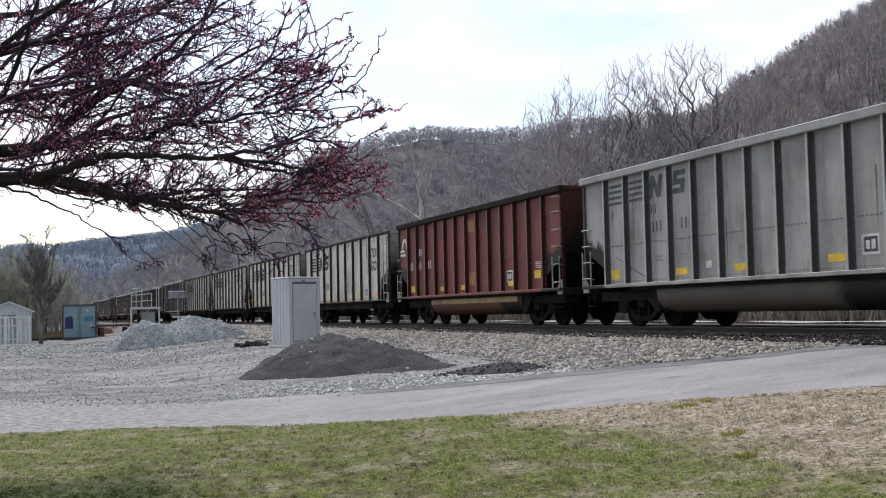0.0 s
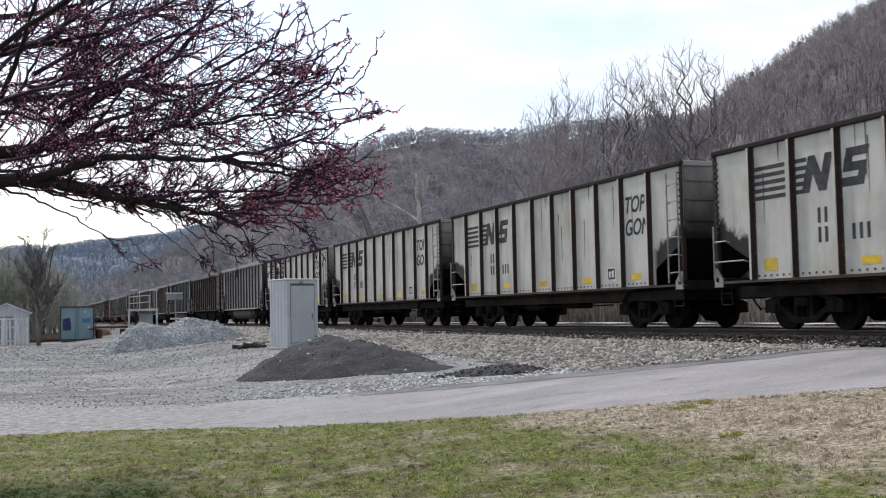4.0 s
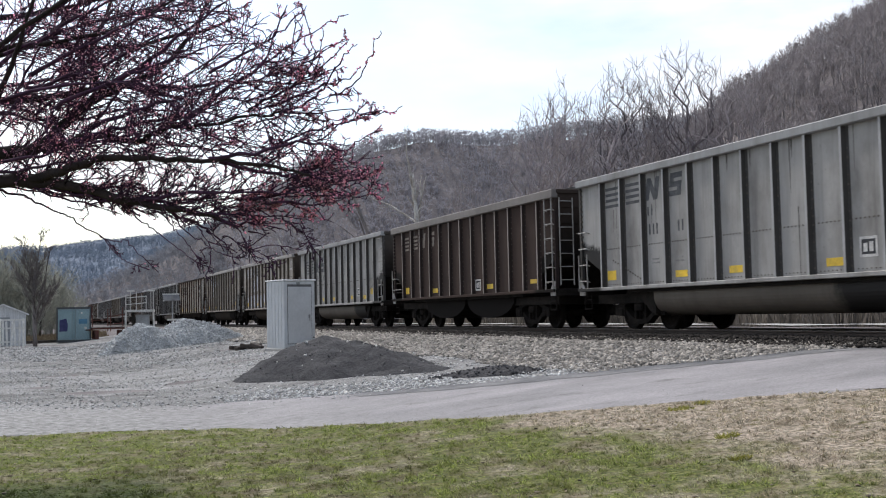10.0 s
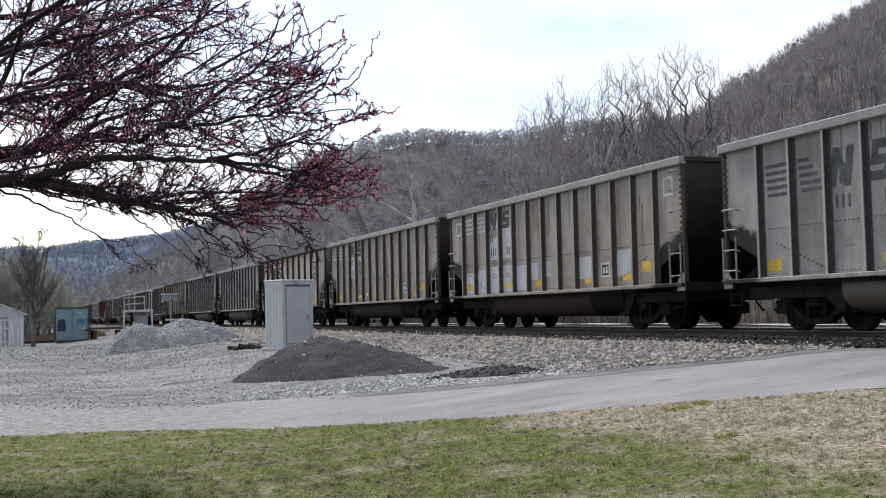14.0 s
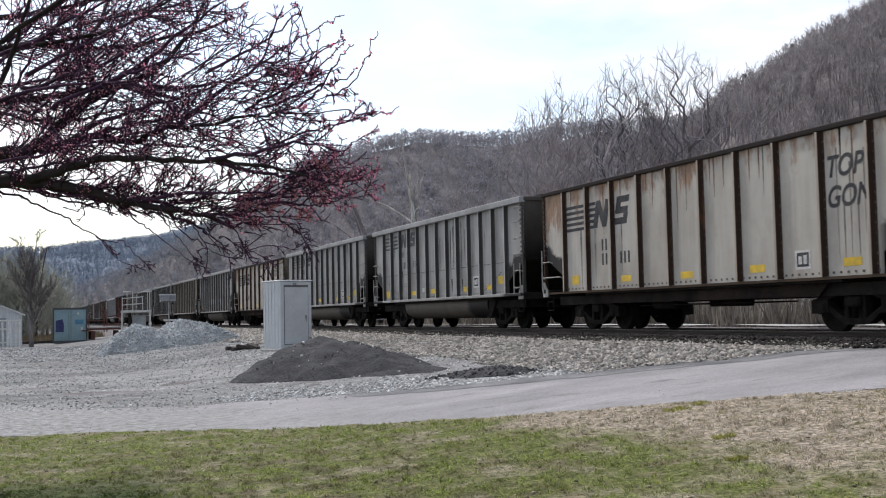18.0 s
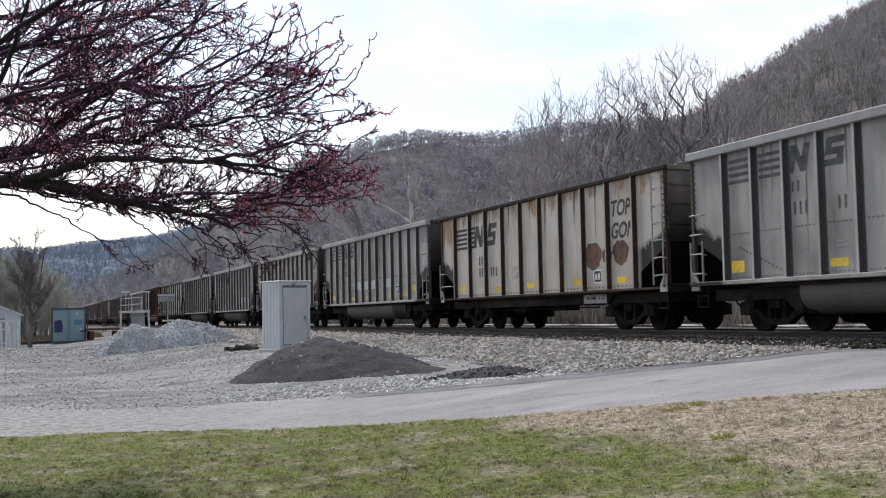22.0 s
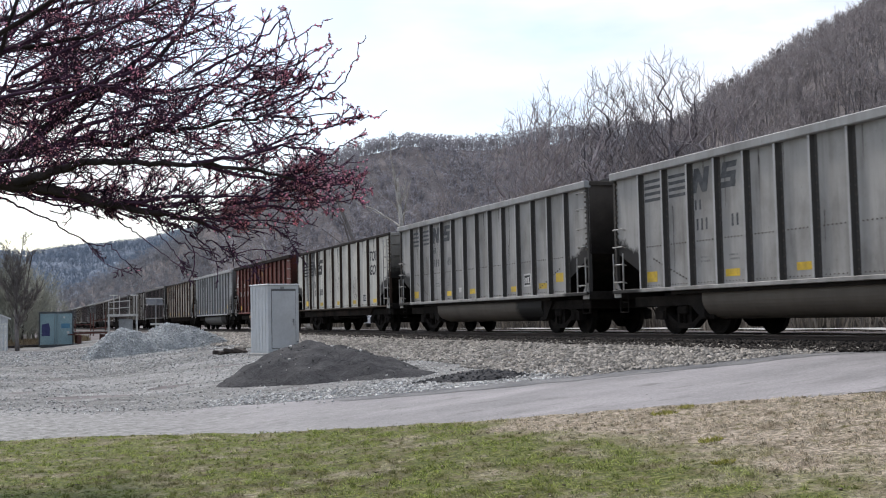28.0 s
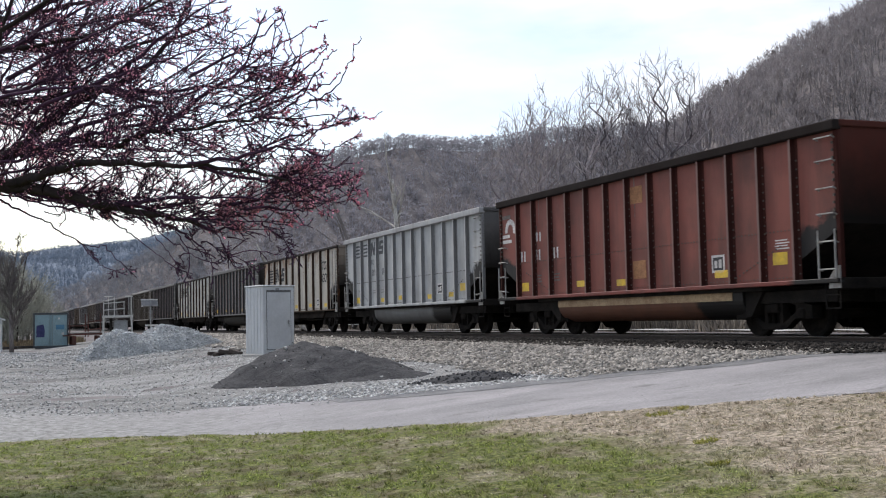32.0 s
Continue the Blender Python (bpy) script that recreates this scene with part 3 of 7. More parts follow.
        # coupler: shank and knuckle
        part("coupler", Build().box(-0.09, min(e, e + sy * 0.5), 0.74, 0.09, max(e, e + sy * 0.5), 0.98, c=0.02).box(-0.2, min(e + sy * 0.38, e + sy * 0.62), 0.68, 0.12, max(e + sy * 0.38, e + sy * 0.62), 1.02, c=0.04), M_TRUCK, car, "rusty steel knuckle coupler")
        part("brake_hose", Build().tube([(0.3, e, 0.85), (0.32, e + sy * 0.2, 0.6), (0.25, e + sy * 0.5, 0.42), (0.2, e + sy * 0.6, 0.45)], 0.025, 6), M_DARK, car)
        # ladders on the yard side, and on the far side the same turned round
        for sx in (-1, 1):
            x = sx * 1.58
            near_end = sy * sx > 0      # the right-hand end as one faces the side
            ya, yb = e - sy * 0.06, e - sy * 0.52
            stiles, rungs = [], []
            if near_end and kind != "tub":
                stiles = [(ya, top - 0.25), (yb, top - 0.25)]
                rungs = [(yb, sill + 0.3 + 0.42 * i) for i in range(int((top - sill - 0.5) / 0.42) + 1)]
            elif near_end:
                stiles = [(ya, cut_z - 0.05), (yb, cut_z - 0.05)]
                rungs = [(yb, sill + q) for q in (0.26, 0.78, 1.3, 1.78, 2.3, 2.74)]
            elif kind == "tub":
                stiles = [(ya, cut_z - 0.05), (yb, cut_z - 0.05)]
                rungs = [(yb, sill + q) for q in (0.28, 0.72, 1.16, 1.6)]
            else:
                stiles = [(ya, sill + 1.25)]
                rungs = [(e - sy * 1.15, sill + 0.45), (yb, sill + 0.9)]
            ladder = None
            for y, z in stiles:
                bd = Build().tube([(x, y, sill + 0.06), (x, y, z)], 0.022, 5)
                if ladder:
                    part("stile", bd, M_PALE, ladder)
                else:
                    ladder = part("ladder", bd, M_PALE, car, "worn pale steel ladder")
            for y, z in rungs:
                bd = Build()
                rung_set(bd, ya, y, [z], x)
                part("rung", bd, M_PALE, ladder)
            bd = Build()
            for y in (e - sy * 0.12, e - sy * 0.5):
                bd.tube([(sx * 1.45, y, sill), (sx * 1.45, y, 0.55)], 0.016, 5)
            for z in (0.55, 0.8):
                bd.tube([(sx * 1.45, e - sy * 0.12, z), (sx * 1.45, e - sy * 0.5, z)], 0.016, 5)
            part("stirrup_step", bd, M_DARK, car)
            bd = Build().prism([(e + sy * 0.0, sill - 0.1), (e, sill + 0.32), (e - sy * 0.1, sill + 0.32), (e - sy * 0.3, sill + 0.08), (e - sy * 0.3, sill - 0.1)], "x", sx * 1.52, sx * 1.545)
            g = part("corner_gusset", bd, M_PALE, car, "pale steel jacking gusset")
            part("gusset_hole", Build().tube([(sx * 1.52, e - sy * 0.12, sill + 0.06), (sx * 1.549, e - sy * 0.12, sill + 0.06)], 0.06, 10), M_DARK, g, "dark jacking hole")
    # floor, belly and load
    part("floor", Build().box(-1.45, -H + 2.4, sill - 0.08, 1.45, H - 2.4, sill + 0.02), M_DARK, car)
    for sy in (-1, 1):
        part("underframe", Build().box(-1.22, min(sy * 3.7, sy * 7.0), sill - 0.34, 1.22, max(sy * 3.7, sy * 7.0), sill - 0.1), M_DARK, car, "sooty cross bearers over the truck")
    part("centre_sill", Build().box(-0.32, -H + 0.3, sill - 0.35, 0.32, H - 0.3, sill - 0.08), M_DARK, car)
    if kind == "tub":
        n = 10
        arc = [(-1.36, sill)] + [(-1.36 + 0.55 * (1 - math.cos(a)), 0.82 - 0.47 * math.sin(a)) for a in (math.pi / 2 * i / n for i in range(n + 1))]
        arc += [(-u, v) for u, v in arc[::-1]]
        part("belly", Build().prism(arc, "y", -4.3, 3.95), paint, car, "rounded belly tub below the sill")
        for sy in (-1, 1):
            b0 = 3.96 if sy > 0 else 4.31
            part("belly_end", Build().prism([(sy * b0, sill - 0.01), (sy * b0, 0.40), (sy * (b0 + 0.19), 0.42), (sy * 4.95, sill - 0.01)], "x", -1.3, 1.3), M_DARK, car)
    elif kind == "top":
        for sx in (-1, 1):
            part("lower_beam", Build().prism([(-4.6, sill), (-4.2, 0.70), (4.2, 0.70), (4.6, sill)], "x", sx * 1.3, sx * 1.22), mat("grimy_beam", (0.014, 0.012, 0.011), (0.04, 0.03, 0.024), 0.7, 0.95, 0, 30, spec=0.06), car, "grimy deep lower beam")
        part("brake_gear", Build().tube([(-1.0, -3.2, 0.62), (-1.0, 3.0, 0.62)], 0.02, 5).box(-0.9, -1.0, 0.55, -0.4, 0.1, 0.85, c=0.04).tube([(-0.9, 1.4, 0.66), (-0.9, 2.3, 0.66)], 0.15, 10), M_DARK, car)
    else:
        for yc in (-2.05, 2.05):
            prof = [(yc - 2.0, sill)] + [(yc + 2.0 * math.cos(a), sill - 0.72 * math.sin(a) ** 0.8) for a in (math.pi - math.pi * i / 12 for i in range(1, 12))] + [(yc + 2.0, sill)]
            part("hopper_bay", Build().prism(prof, "x", -1.3, 1.3), paint, car, "curved discharge bay below the sill")
    for y in (-5.0, 5.0):
        truck(car, y)
    return car


def coal_load(kind):
    """Heaped coal, rough on top."""
    k = KIND[kind]
    xs, ys = np.linspace(-1.38, 1.38, 13), np.linspace(-k["half"] + 0.2, k["half"] - 0.2, 70)

    def height(x, y):
        lump = 0.05 * value_noise(x * 9, y * 9, 2) + 0.05 * value_noise(x * 4, y * 3.1, 8)
        return k["top"] - 0.22 + 0.42 * (1 - (x / 1.4) ** 2) * np.clip((k["half"] - 0.2 - np.abs(y)) / 0.9, 0, 1) ** 0.6 * (0.85 + 0.2 * value_noise(x * 0 + 3, y * 0.4, 4)) + lump
    return sheet("coal_load", xs, ys, height, M_COAL)


TEMPLATE = {kind: coal_car(kind) for kind in KIND}
LOAD = {kind: coal_load(kind) for kind in KIND}
# the train from its near end: kind, paint
TRAIN = [("tub", "grey"), ("tub", "grey"), ("tub", "red"), ("top", "cream"), ("top", "cream"), ("top", "cream"), ("top", "cream"), ("tub", "grey"), ("hop", "brown"), ("tub", "grey"),
         ("tub", "tan"), ("tub", "tan"), ("top", "rusty"), ("tub", "grey"), ("tub", "grey"), ("top", "rusty"), ("tub", "grey"), ("tub", "tan"), ("tub", "grey"), ("tub", "grey"),
         ("top", "cream"), ("tub", "red"), ("tub", "lightgrey"), ("top", "rusty"), ("tub", "dark"), ("top", "cream"), ("tub", "dark"), ("tub", "tan"), ("hop", "brown"), ("tub", "grey"),
         ("tub", "dark"), ("tub", "tan"), ("tub", "grey"), ("top", "rusty"), ("tub", "dark"), ("tub", "grey"), ("tub", "dark"), ("tub", "tan"), ("tub", "dark")]
LABEL = {
    ("tub", "grey"): "weathered grey steel gondola with a rounded belly, heaped with coal", ("tub", "lightgrey"): "clean light grey gondola with a rounded belly, heaped with coal",
    ("tub", "red"): "oxide-red gondola with a rounded belly, heaped with coal", ("tub", "tan"): "dusty brownish grey gondola with a rounded belly, heaped with coal",
    ("tub", "dark"): "soot-dark grey gondola with a rounded belly, heaped with coal", ("top", "cream"): "cream-white ribbed gondola with black stripes, heaped with coal",
    ("top", "rusty"): "rust-streaked cream gondola with black stripes, heaped with coal", ("hop", "brown"): "dark brown ribbed hopper with two curved bays, full of coal",
}
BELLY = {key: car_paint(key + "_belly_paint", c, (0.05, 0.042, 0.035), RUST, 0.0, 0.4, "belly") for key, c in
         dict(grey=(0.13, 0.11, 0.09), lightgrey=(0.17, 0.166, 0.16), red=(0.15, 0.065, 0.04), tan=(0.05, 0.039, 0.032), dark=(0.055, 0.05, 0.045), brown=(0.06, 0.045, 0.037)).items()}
# End sheets: soot, plus the shade of the unlit ends, mixed into one paint.
SOOT_AND_SHADE = {key: car_paint(key + "_shaded_sooty_end_paint", c, (0.03, 0.026, 0.023), RUST, 0.0, 0.6, "end") for key, c in
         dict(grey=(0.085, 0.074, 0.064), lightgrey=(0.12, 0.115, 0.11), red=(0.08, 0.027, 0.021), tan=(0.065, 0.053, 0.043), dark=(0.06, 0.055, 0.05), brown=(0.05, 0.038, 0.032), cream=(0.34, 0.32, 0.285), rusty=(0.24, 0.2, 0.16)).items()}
CHORD = {key: car_paint(key + "_chord_paint", c, DUST if c[0] > 0.1 else (0.03, 0.026, 0.024), RUST, 0.02, 0.5) for key, c in
         dict(grey=(0.3, 0.3, 0.297), lightgrey=(0.36, 0.36, 0.36), red=(0.02, 0.015, 0.014), tan=(0.33, 0.31, 0.29), dark=(0.13, 0.127, 0.123), brown=(0.2, 0.18, 0.165), cream=(0.036, 0.032, 0.03), rusty=(0.036, 0.03, 0.027)).items()}
SILL = {key: car_paint(key + "_sill_paint", c, (0.05, 0.04, 0.032), RUST, 0.06, 0.8) for key, c in dict(cream=(0.1, 0.08, 0.064), rusty=(0.08, 0.056, 0.04)).items()}
SPACING = 16.22
# the far end of each car at the start, metres along the track; couplings stretch unevenly
ENDS = [11.2, 27.43, 43.63, 59.84, 76.03, 92.17, 108.31, 124.53, 140.88, 157.12, 173.57, 189.72, 205.73, 222.04, 238.32, 254.25, 270.45, 286.67, 302.89, 319.12, 335.31, 351.53, 367.75]


def reach(t):
    """How far the train has come by t seconds, gathering a little speed."""
    return 9.6696 * t + 0.002336 * t * t + 0.0002587 * t ** 3


def plate(bd, y, z, w, h, x=-1.4645):
    """A thin painted patch on the yard side; y is its left edge as one faces it, z its foot."""
    return bd.box(x, y - w, z, -1.457, y, z + h)


def skew(bd, y, z, w, h, lean):
    """A leaning painted block."""
    return bd.prism([(y, z), (y - w, z), (y - w - lean, z + h), (y - lean, z + h)], "x", -1.4645, -1.457)


def text_mesh(body, size, material, slant=0.0):
    cu = bpy.data.curves.new("lettering", "FONT")
    cu.body, cu.size, cu.align_x, cu.shear, cu.extrude, cu.offset = body, size, "LEFT", slant, 0.002, size * 0.022
    tmp = bpy.data.objects.new("lettering", cu)
    me = bpy.data.meshes.new_from_object(tmp)
    bpy.data.objects.remove(tmp)
    me.materials.append(material)
    # lettering lies in x, y: turn it to run along -y with z up, facing -x
    me.transform(Matrix(((0, 0, -1, -1.463), (-0.9, 0, 0, 0), (0, 1, 0, 0), (0, 0, 0, 1))))
    return me


def big_mark(tone):
    """Stripes that run into two leaning blocks over three panels of the cream cars: a list of meshes."""
    out, z = [], 2.72
    for i in range(5):
        out.append(Build().box(-1.4645, 5.0, z + 0.155 * i, -1.457, 6.0, z + 0.085 + 0.155 * i).mesh("stripe", tone))
        out.append(Build().box(-1.4645, 4.25 + 0.07 * (i % 3), z + 0.155 * i, -1.457, 4.7, z + 0.085 + 0.155 * i).mesh("stripe", tone))
    out.append(Build().prism([(4.5, z), (4.27, z), (4.15, z + 0.36), (3.98, z), (3.77, z), (3.55, z + 0.72), (3.78, z + 0.72), (3.9, z + 0.33), (4.07, z + 0.72), (4.27, z + 0.72)], "x", -1.4655, -1.457).mesh("block", tone))
    bd = Build()
    for y, dz, w, h, lean in ((3.36, 0.0, 0.62, 0.17, 0.04), (3.3, 0.275, 0.62, 0.17, 0.04), (3.22, 0.55, 0.62, 0.17, 0.04), (3.26, 0.4452, 0.22, 0.1045, 0.03), (2.9, 0.1702, 0.22, 0.1045, 0.03)):
        skew(bd, y, z + dz, w, h, lean)
    out.append(bd.mesh("block", tone))
    return out


def small_mark(tone, z=3.18, g=1.0):
    """Stripes in two panels and two blocks, high on the grey cars, g times as tall: a list of meshes."""
    out = []
    for i in range(4 if g == 1 else 5):
        for y in (6.02, 4.98):
            slip = 0.1 * i * (g > 1)
            out.append(plate(Build(), y - 0.1 * (g > 1) + 0.02 * i * (g > 1), z + 0.15 * i, 0.72 - slip * (y < 5.5), 0.075).mesh("stripe", tone))
    out.append(Build().prism([(y, z + g * dz) for y, dz in ((4.06, 0), (3.88, 0), (3.8, 0.28), (3.66, 0), (3.48, 0), (3.36, 0.55), (3.54, 0.55), (3.62, 0.27), (3.76, 0.55), (3.94, 0.55))], "x", -1.4645, -1.457).mesh("block", tone))
    bd = Build()
    for y, dz, w, h, lean in ((2.98, 0.0, 0.52, 0.13, 0.03), (2.95, 0.21, 0.52, 0.13, 0.03), (2.9, 0.42, 0.5, 0.13, 0.03), (2.92, 0.3402, 0.17, 0.0796, 0.02), (2.62, 0.1302, 0.17, 0.0796, 0.02)):
        skew(bd, y, z + g * dz, w, g * h, lean)
    out.append(bd.mesh("block", tone))
    return out


def red_mark():
    """A white curved band and two short bars at the end of the red cars."""
    bd = Build()
    n = 12
    ring = [(6.75 + 0.36 * math.cos(a), 3.12 + 0.36 * math.sin(a)) for a in (math.pi * (1.1 - 1.15 * i / n) for i in range(n + 1))]
    ring += [(6.75 + 0.2 * math.cos(a), 3.12 + 0.2 * math.sin(a)) for a in (math.pi * (-0.05 + 1.15 * i / n) for i in range(n + 1))]
    bd.prism(ring, "x", -1.4645, -1.457)
    plate(bd, 7.3, 2.92, 0.5, 0.1)
    plate(bd, 7.3, 2.76, 0.62, 0.1)
    return bd.mesh("curved_mark", M_WHITEP)


def bars(groups, z, h, tone, w=0.085, gap=0.11):
    """Plain upright bars in place of figures; groups of (left edge, count)."""
    return [plate(Build(), y - i * (w + gap), z, w, h).mesh("bar", tone) for y, n in groups for i in range(n)]


def lines(y, z, w, n, tone, h=0.05, gap=0.09):
    bd = Build()
    for i in range(n):
        plate(bd, y, z + gap * i, w * (1 - 0.13 * (i % 2)), h)
    return bd.mesh("small_print", tone)


def placard():
    bd = Build()
    for y, z, w, h in ((0, 0, 0.46, 0.05), (0, 0.33, 0.46, 0.05), (0, 0.05, 0.05, 0.28), (-0.41, 0.05, 0.05, 0.28), (-0.1, 0.1, 0.1, 0.16), (-0.25, 0.1, 0.1, 0.18)):
        plate(bd, y, z, w, h)
    return bd.mesh("placard", M_WHITEP), plate(Build(), 0, 0, 0.46, 0.38, -1.4615).mesh("placard_ground", M_BLACKP)


M_FADED = mat("faded_black_lettering", (0.045, 0.047, 0.05), (0.09, 0.092, 0.095), 5, 0.7, 0, 30)
M_GHOST = mat("dust_covered_lettering", (0.085, 0.073, 0.064), (0.15, 0.125, 0.108), 5, 0.7, 0, 30)
M_FAINT = mat("faint_grey_print", (0.17, 0.166, 0.16), (0.26, 0.255, 0.245), 5, 0.8, 0, 30)
M_BLACKDRIP = mat("black_tar_drip", (0.02, 0.019, 0.018), (0.045, 0.042, 0.04), 6, 0.8, 0, 40)
M_GREYRUN = mat("grey_coal_water_run", (0.1, 0.096, 0.092), (0.2, 0.193, 0.185), 5, 0.9, 0, 30, obj=0.25)
M_WHITEPATCH = mat("fresh_pale_paint_patch", (0.47, 0.47, 0.495), (0.4, 0.4, 0.415), 3, 0.7, 0, 20, gain=0.12)
MARK = dict(big=big_mark(M_BLACKP), small=small_mark(M_FADED), tall=small_mark(M_FADED, 2.75, 1.36), patched=small_mark(M_WHITEPATCH)[:8] + small_mark(M_FADED)[8:], ghost=small_mark(M_GHOST), hopper=small_mark(mat("tan_dust_lettering", (0.15, 0.122, 0.1), (0.26, 0.22, 0.185), 5, 0.7, 0, 30), 2.98), red=red_mark(), placard=placard(), top=text_mesh("TOP", 0.57, M_BLACKP, 0.25), gon=text_mesh("GON", 0.57, M_BLACKP, 0.25))
REFLECTOR = plate(Build(), 0, 0, 0.5, 0.16).mesh("reflector", M_YELLOW)
REFLECTOR_BIG = plate(Build(), 0, 0, 0.44, 0.25).mesh("reflector", M_YELLOW)
DIGITS = dict(dark_mid=bars([(3.9, 3), (2.62, 2)], 2.34, 0.26, M_FADED, 0.06), dark_low=bars([(4.05, 2), (3.1, 3)], 1.72, 0.3, M_BLACKP), white=bars([(6.04, 2), (5.08, 2), (3.98, 2)], 2.14, 0.3, M_WHITEP),
              owner=bars([(3.95, 2)], 2.8, 0.22, M_FADED, 0.06), owner_low=bars([(4.05, 2)], 2.1, 0.3, M_BLACKP), owner_white=bars([(5.02, 2)], 2.68, 0.26, M_WHITEP))
PRINT = dict(dark=lines(3.8, 1.62, 0.36, 2, M_FAINT, 0.04), dark2=lines(2.75, 1.62, 0.36, 2, M_FAINT, 0.04), tall=lines(-4.9, 1.75, 0.6, 5, M_GHOST), white=lines(5.1, 1.5, 0.36, 3, M_GHOST, 0.045, 0.085), white_b=lines(4.0, 1.5, 0.36, 3, M_GHOST, 0.045, 0.085), faint=lines(7.32, 3.5, 0.6, 1, M_GHOST, 0.11), white2=lines(-5.55, 1.75, 0.42, 4, M_WHITEP, 0.025, 0.055))
M_RUSTRUN = mat("rust_run", (0.17, 0.10, 0.055), (0.11, 0.062, 0.038), 7, 0.9, 0, 40)
RIVETS = {}
for kind in KIND:
    bd, k = Build(), KIND[kind]
    gap = 0.2 if kind == "top" else 0.115
    ys = [-k["half"] + 0.2 + gap * i for i in range(int((2 * k["half"] - 0.4) / gap) + 1)]
    ys = [y for y in ys if abs(y) < k["half"] - 1.3 and min(abs(y + k["half"] - r) for r in k["ribs"]) > 0.1]
    if kind == "top":
        for y in ys:
            bd.box(-1.47, y - 0.025, k["sill"] + 0.075, -1.455, y + 0.025, k["sill"] + 0.12)
    elif kind == "tub":
        for y in ys:
            bd.box(-1.47, y - 0.015, k["sill"] + 1.07, -1.455, y + 0.015, k["sill"] + 1.1)
    for r in k["ribs"]:
        for i in range(14):
            y, z = r - k["half"] - 0.1, k["sill"] + 0.2 + (0.17 if kind != "top" else 0.185) * i
            bd.box(-1.478, y - 0.016, z, -1.46, y + 0.016, z + 0.032)
    if kind == "tub":
        for sy in (-1, 1):
            for i in range(17):
                y, z = sy * (5.7 - 0.12 * i), 1.78 - 0.047 * i
                if min(abs(y + k["half"] - r) for r in k["ribs"]) > 0.1:
                    bd.box(-1.472, y - 0.018, z, -1.455, y + 0.018, z + 0.036)
        for y in ys:
            bd.box(-1.468, y - 0.012, k["sill"] + 0.14, -1.455, y + 0.012, k["sill"] + 0.164)
    for sy in (-1, 1):
        for i in range(12):
            z, y = k["top"] - 0.3 - 0.14 * i, sy * (k["half"] - 0.12)
            bd.box(-1.52, y - 0.022, z, -1.455, y + 0.022, z + 0.044)
    RIVETS[kind] = bd.mesh("rivets", mat("rivet_steel", (0.06, 0.052, 0.045), (0.11, 0.09, 0.075), 5, 0.8))

def pieces(name, meshes, car, label=""):
    return [part(name if me.name.startswith(("stripe", "bar")) else "painted_block", me, None, car, label) for me in meshes]


def drip(w, d, seed, tone):
    """A ragged stain that runs down from y, z = 0 and thins out."""
    g = random.Random(seed)
    left = [(w * (1 - q) ** 0.7 * (0.5 + 0.28 * (g.random() - 0.5)), -d * q) for q in (k / 7 for k in range(8))]
    right = [(-w * (1 - q) ** 0.7 * (0.5 + 0.28 * (g.random() - 0.5)), -d * q) for q in (k / 7 for k in range(7))]
    return Build().prism([(u, v) for u, v in left] + right[::-1], "x", -1.4632, -1.457).mesh("stain", tone)


M_STAIN = mat("coal_dust_drip", (0.085, 0.078, 0.072), (0.15, 0.14, 0.13), 6, 0.9, 0, 40)
RUSTS = [drip(w, d, 30 + n, (M_RUSTRUN, M_STAIN)[n == 2]) for n, (w, d) in enumerate(((0.05, 0.5), (0.06, 0.7), (0.04, 1.1), (0.05, 0.9), (0.045, 1.5), (0.05, 0.6)))]
DRIPS = [drip(w, d, 60 + n, M_STAIN) for n, (w, d) in enumerate(((0.03, 0.6), (0.045, 1.1), (0.03, 1.6), (0.06, 0.4), (0.025, 0.9)))]
CARS, COUNT = [], {}
PAINTED = ("side_panel", "top_chord", "side_sill", "end_sheet", "end_chord", "hopper_bay")
for i, (kind, paint) in enumerate(TRAIN):
    first = COUNT.setdefault(kind, 0) == 0
    COUNT[kind] += 1
    CARS.append((TEMPLATE[kind] if first else copy_thing(TEMPLATE[kind], pose(TRACK_X, 0, RAIL_Z)), i - 1))


def repaint(ob, material):
    ob.material_slots[0].link = "OBJECT"
    ob.material_slots[0].material = material


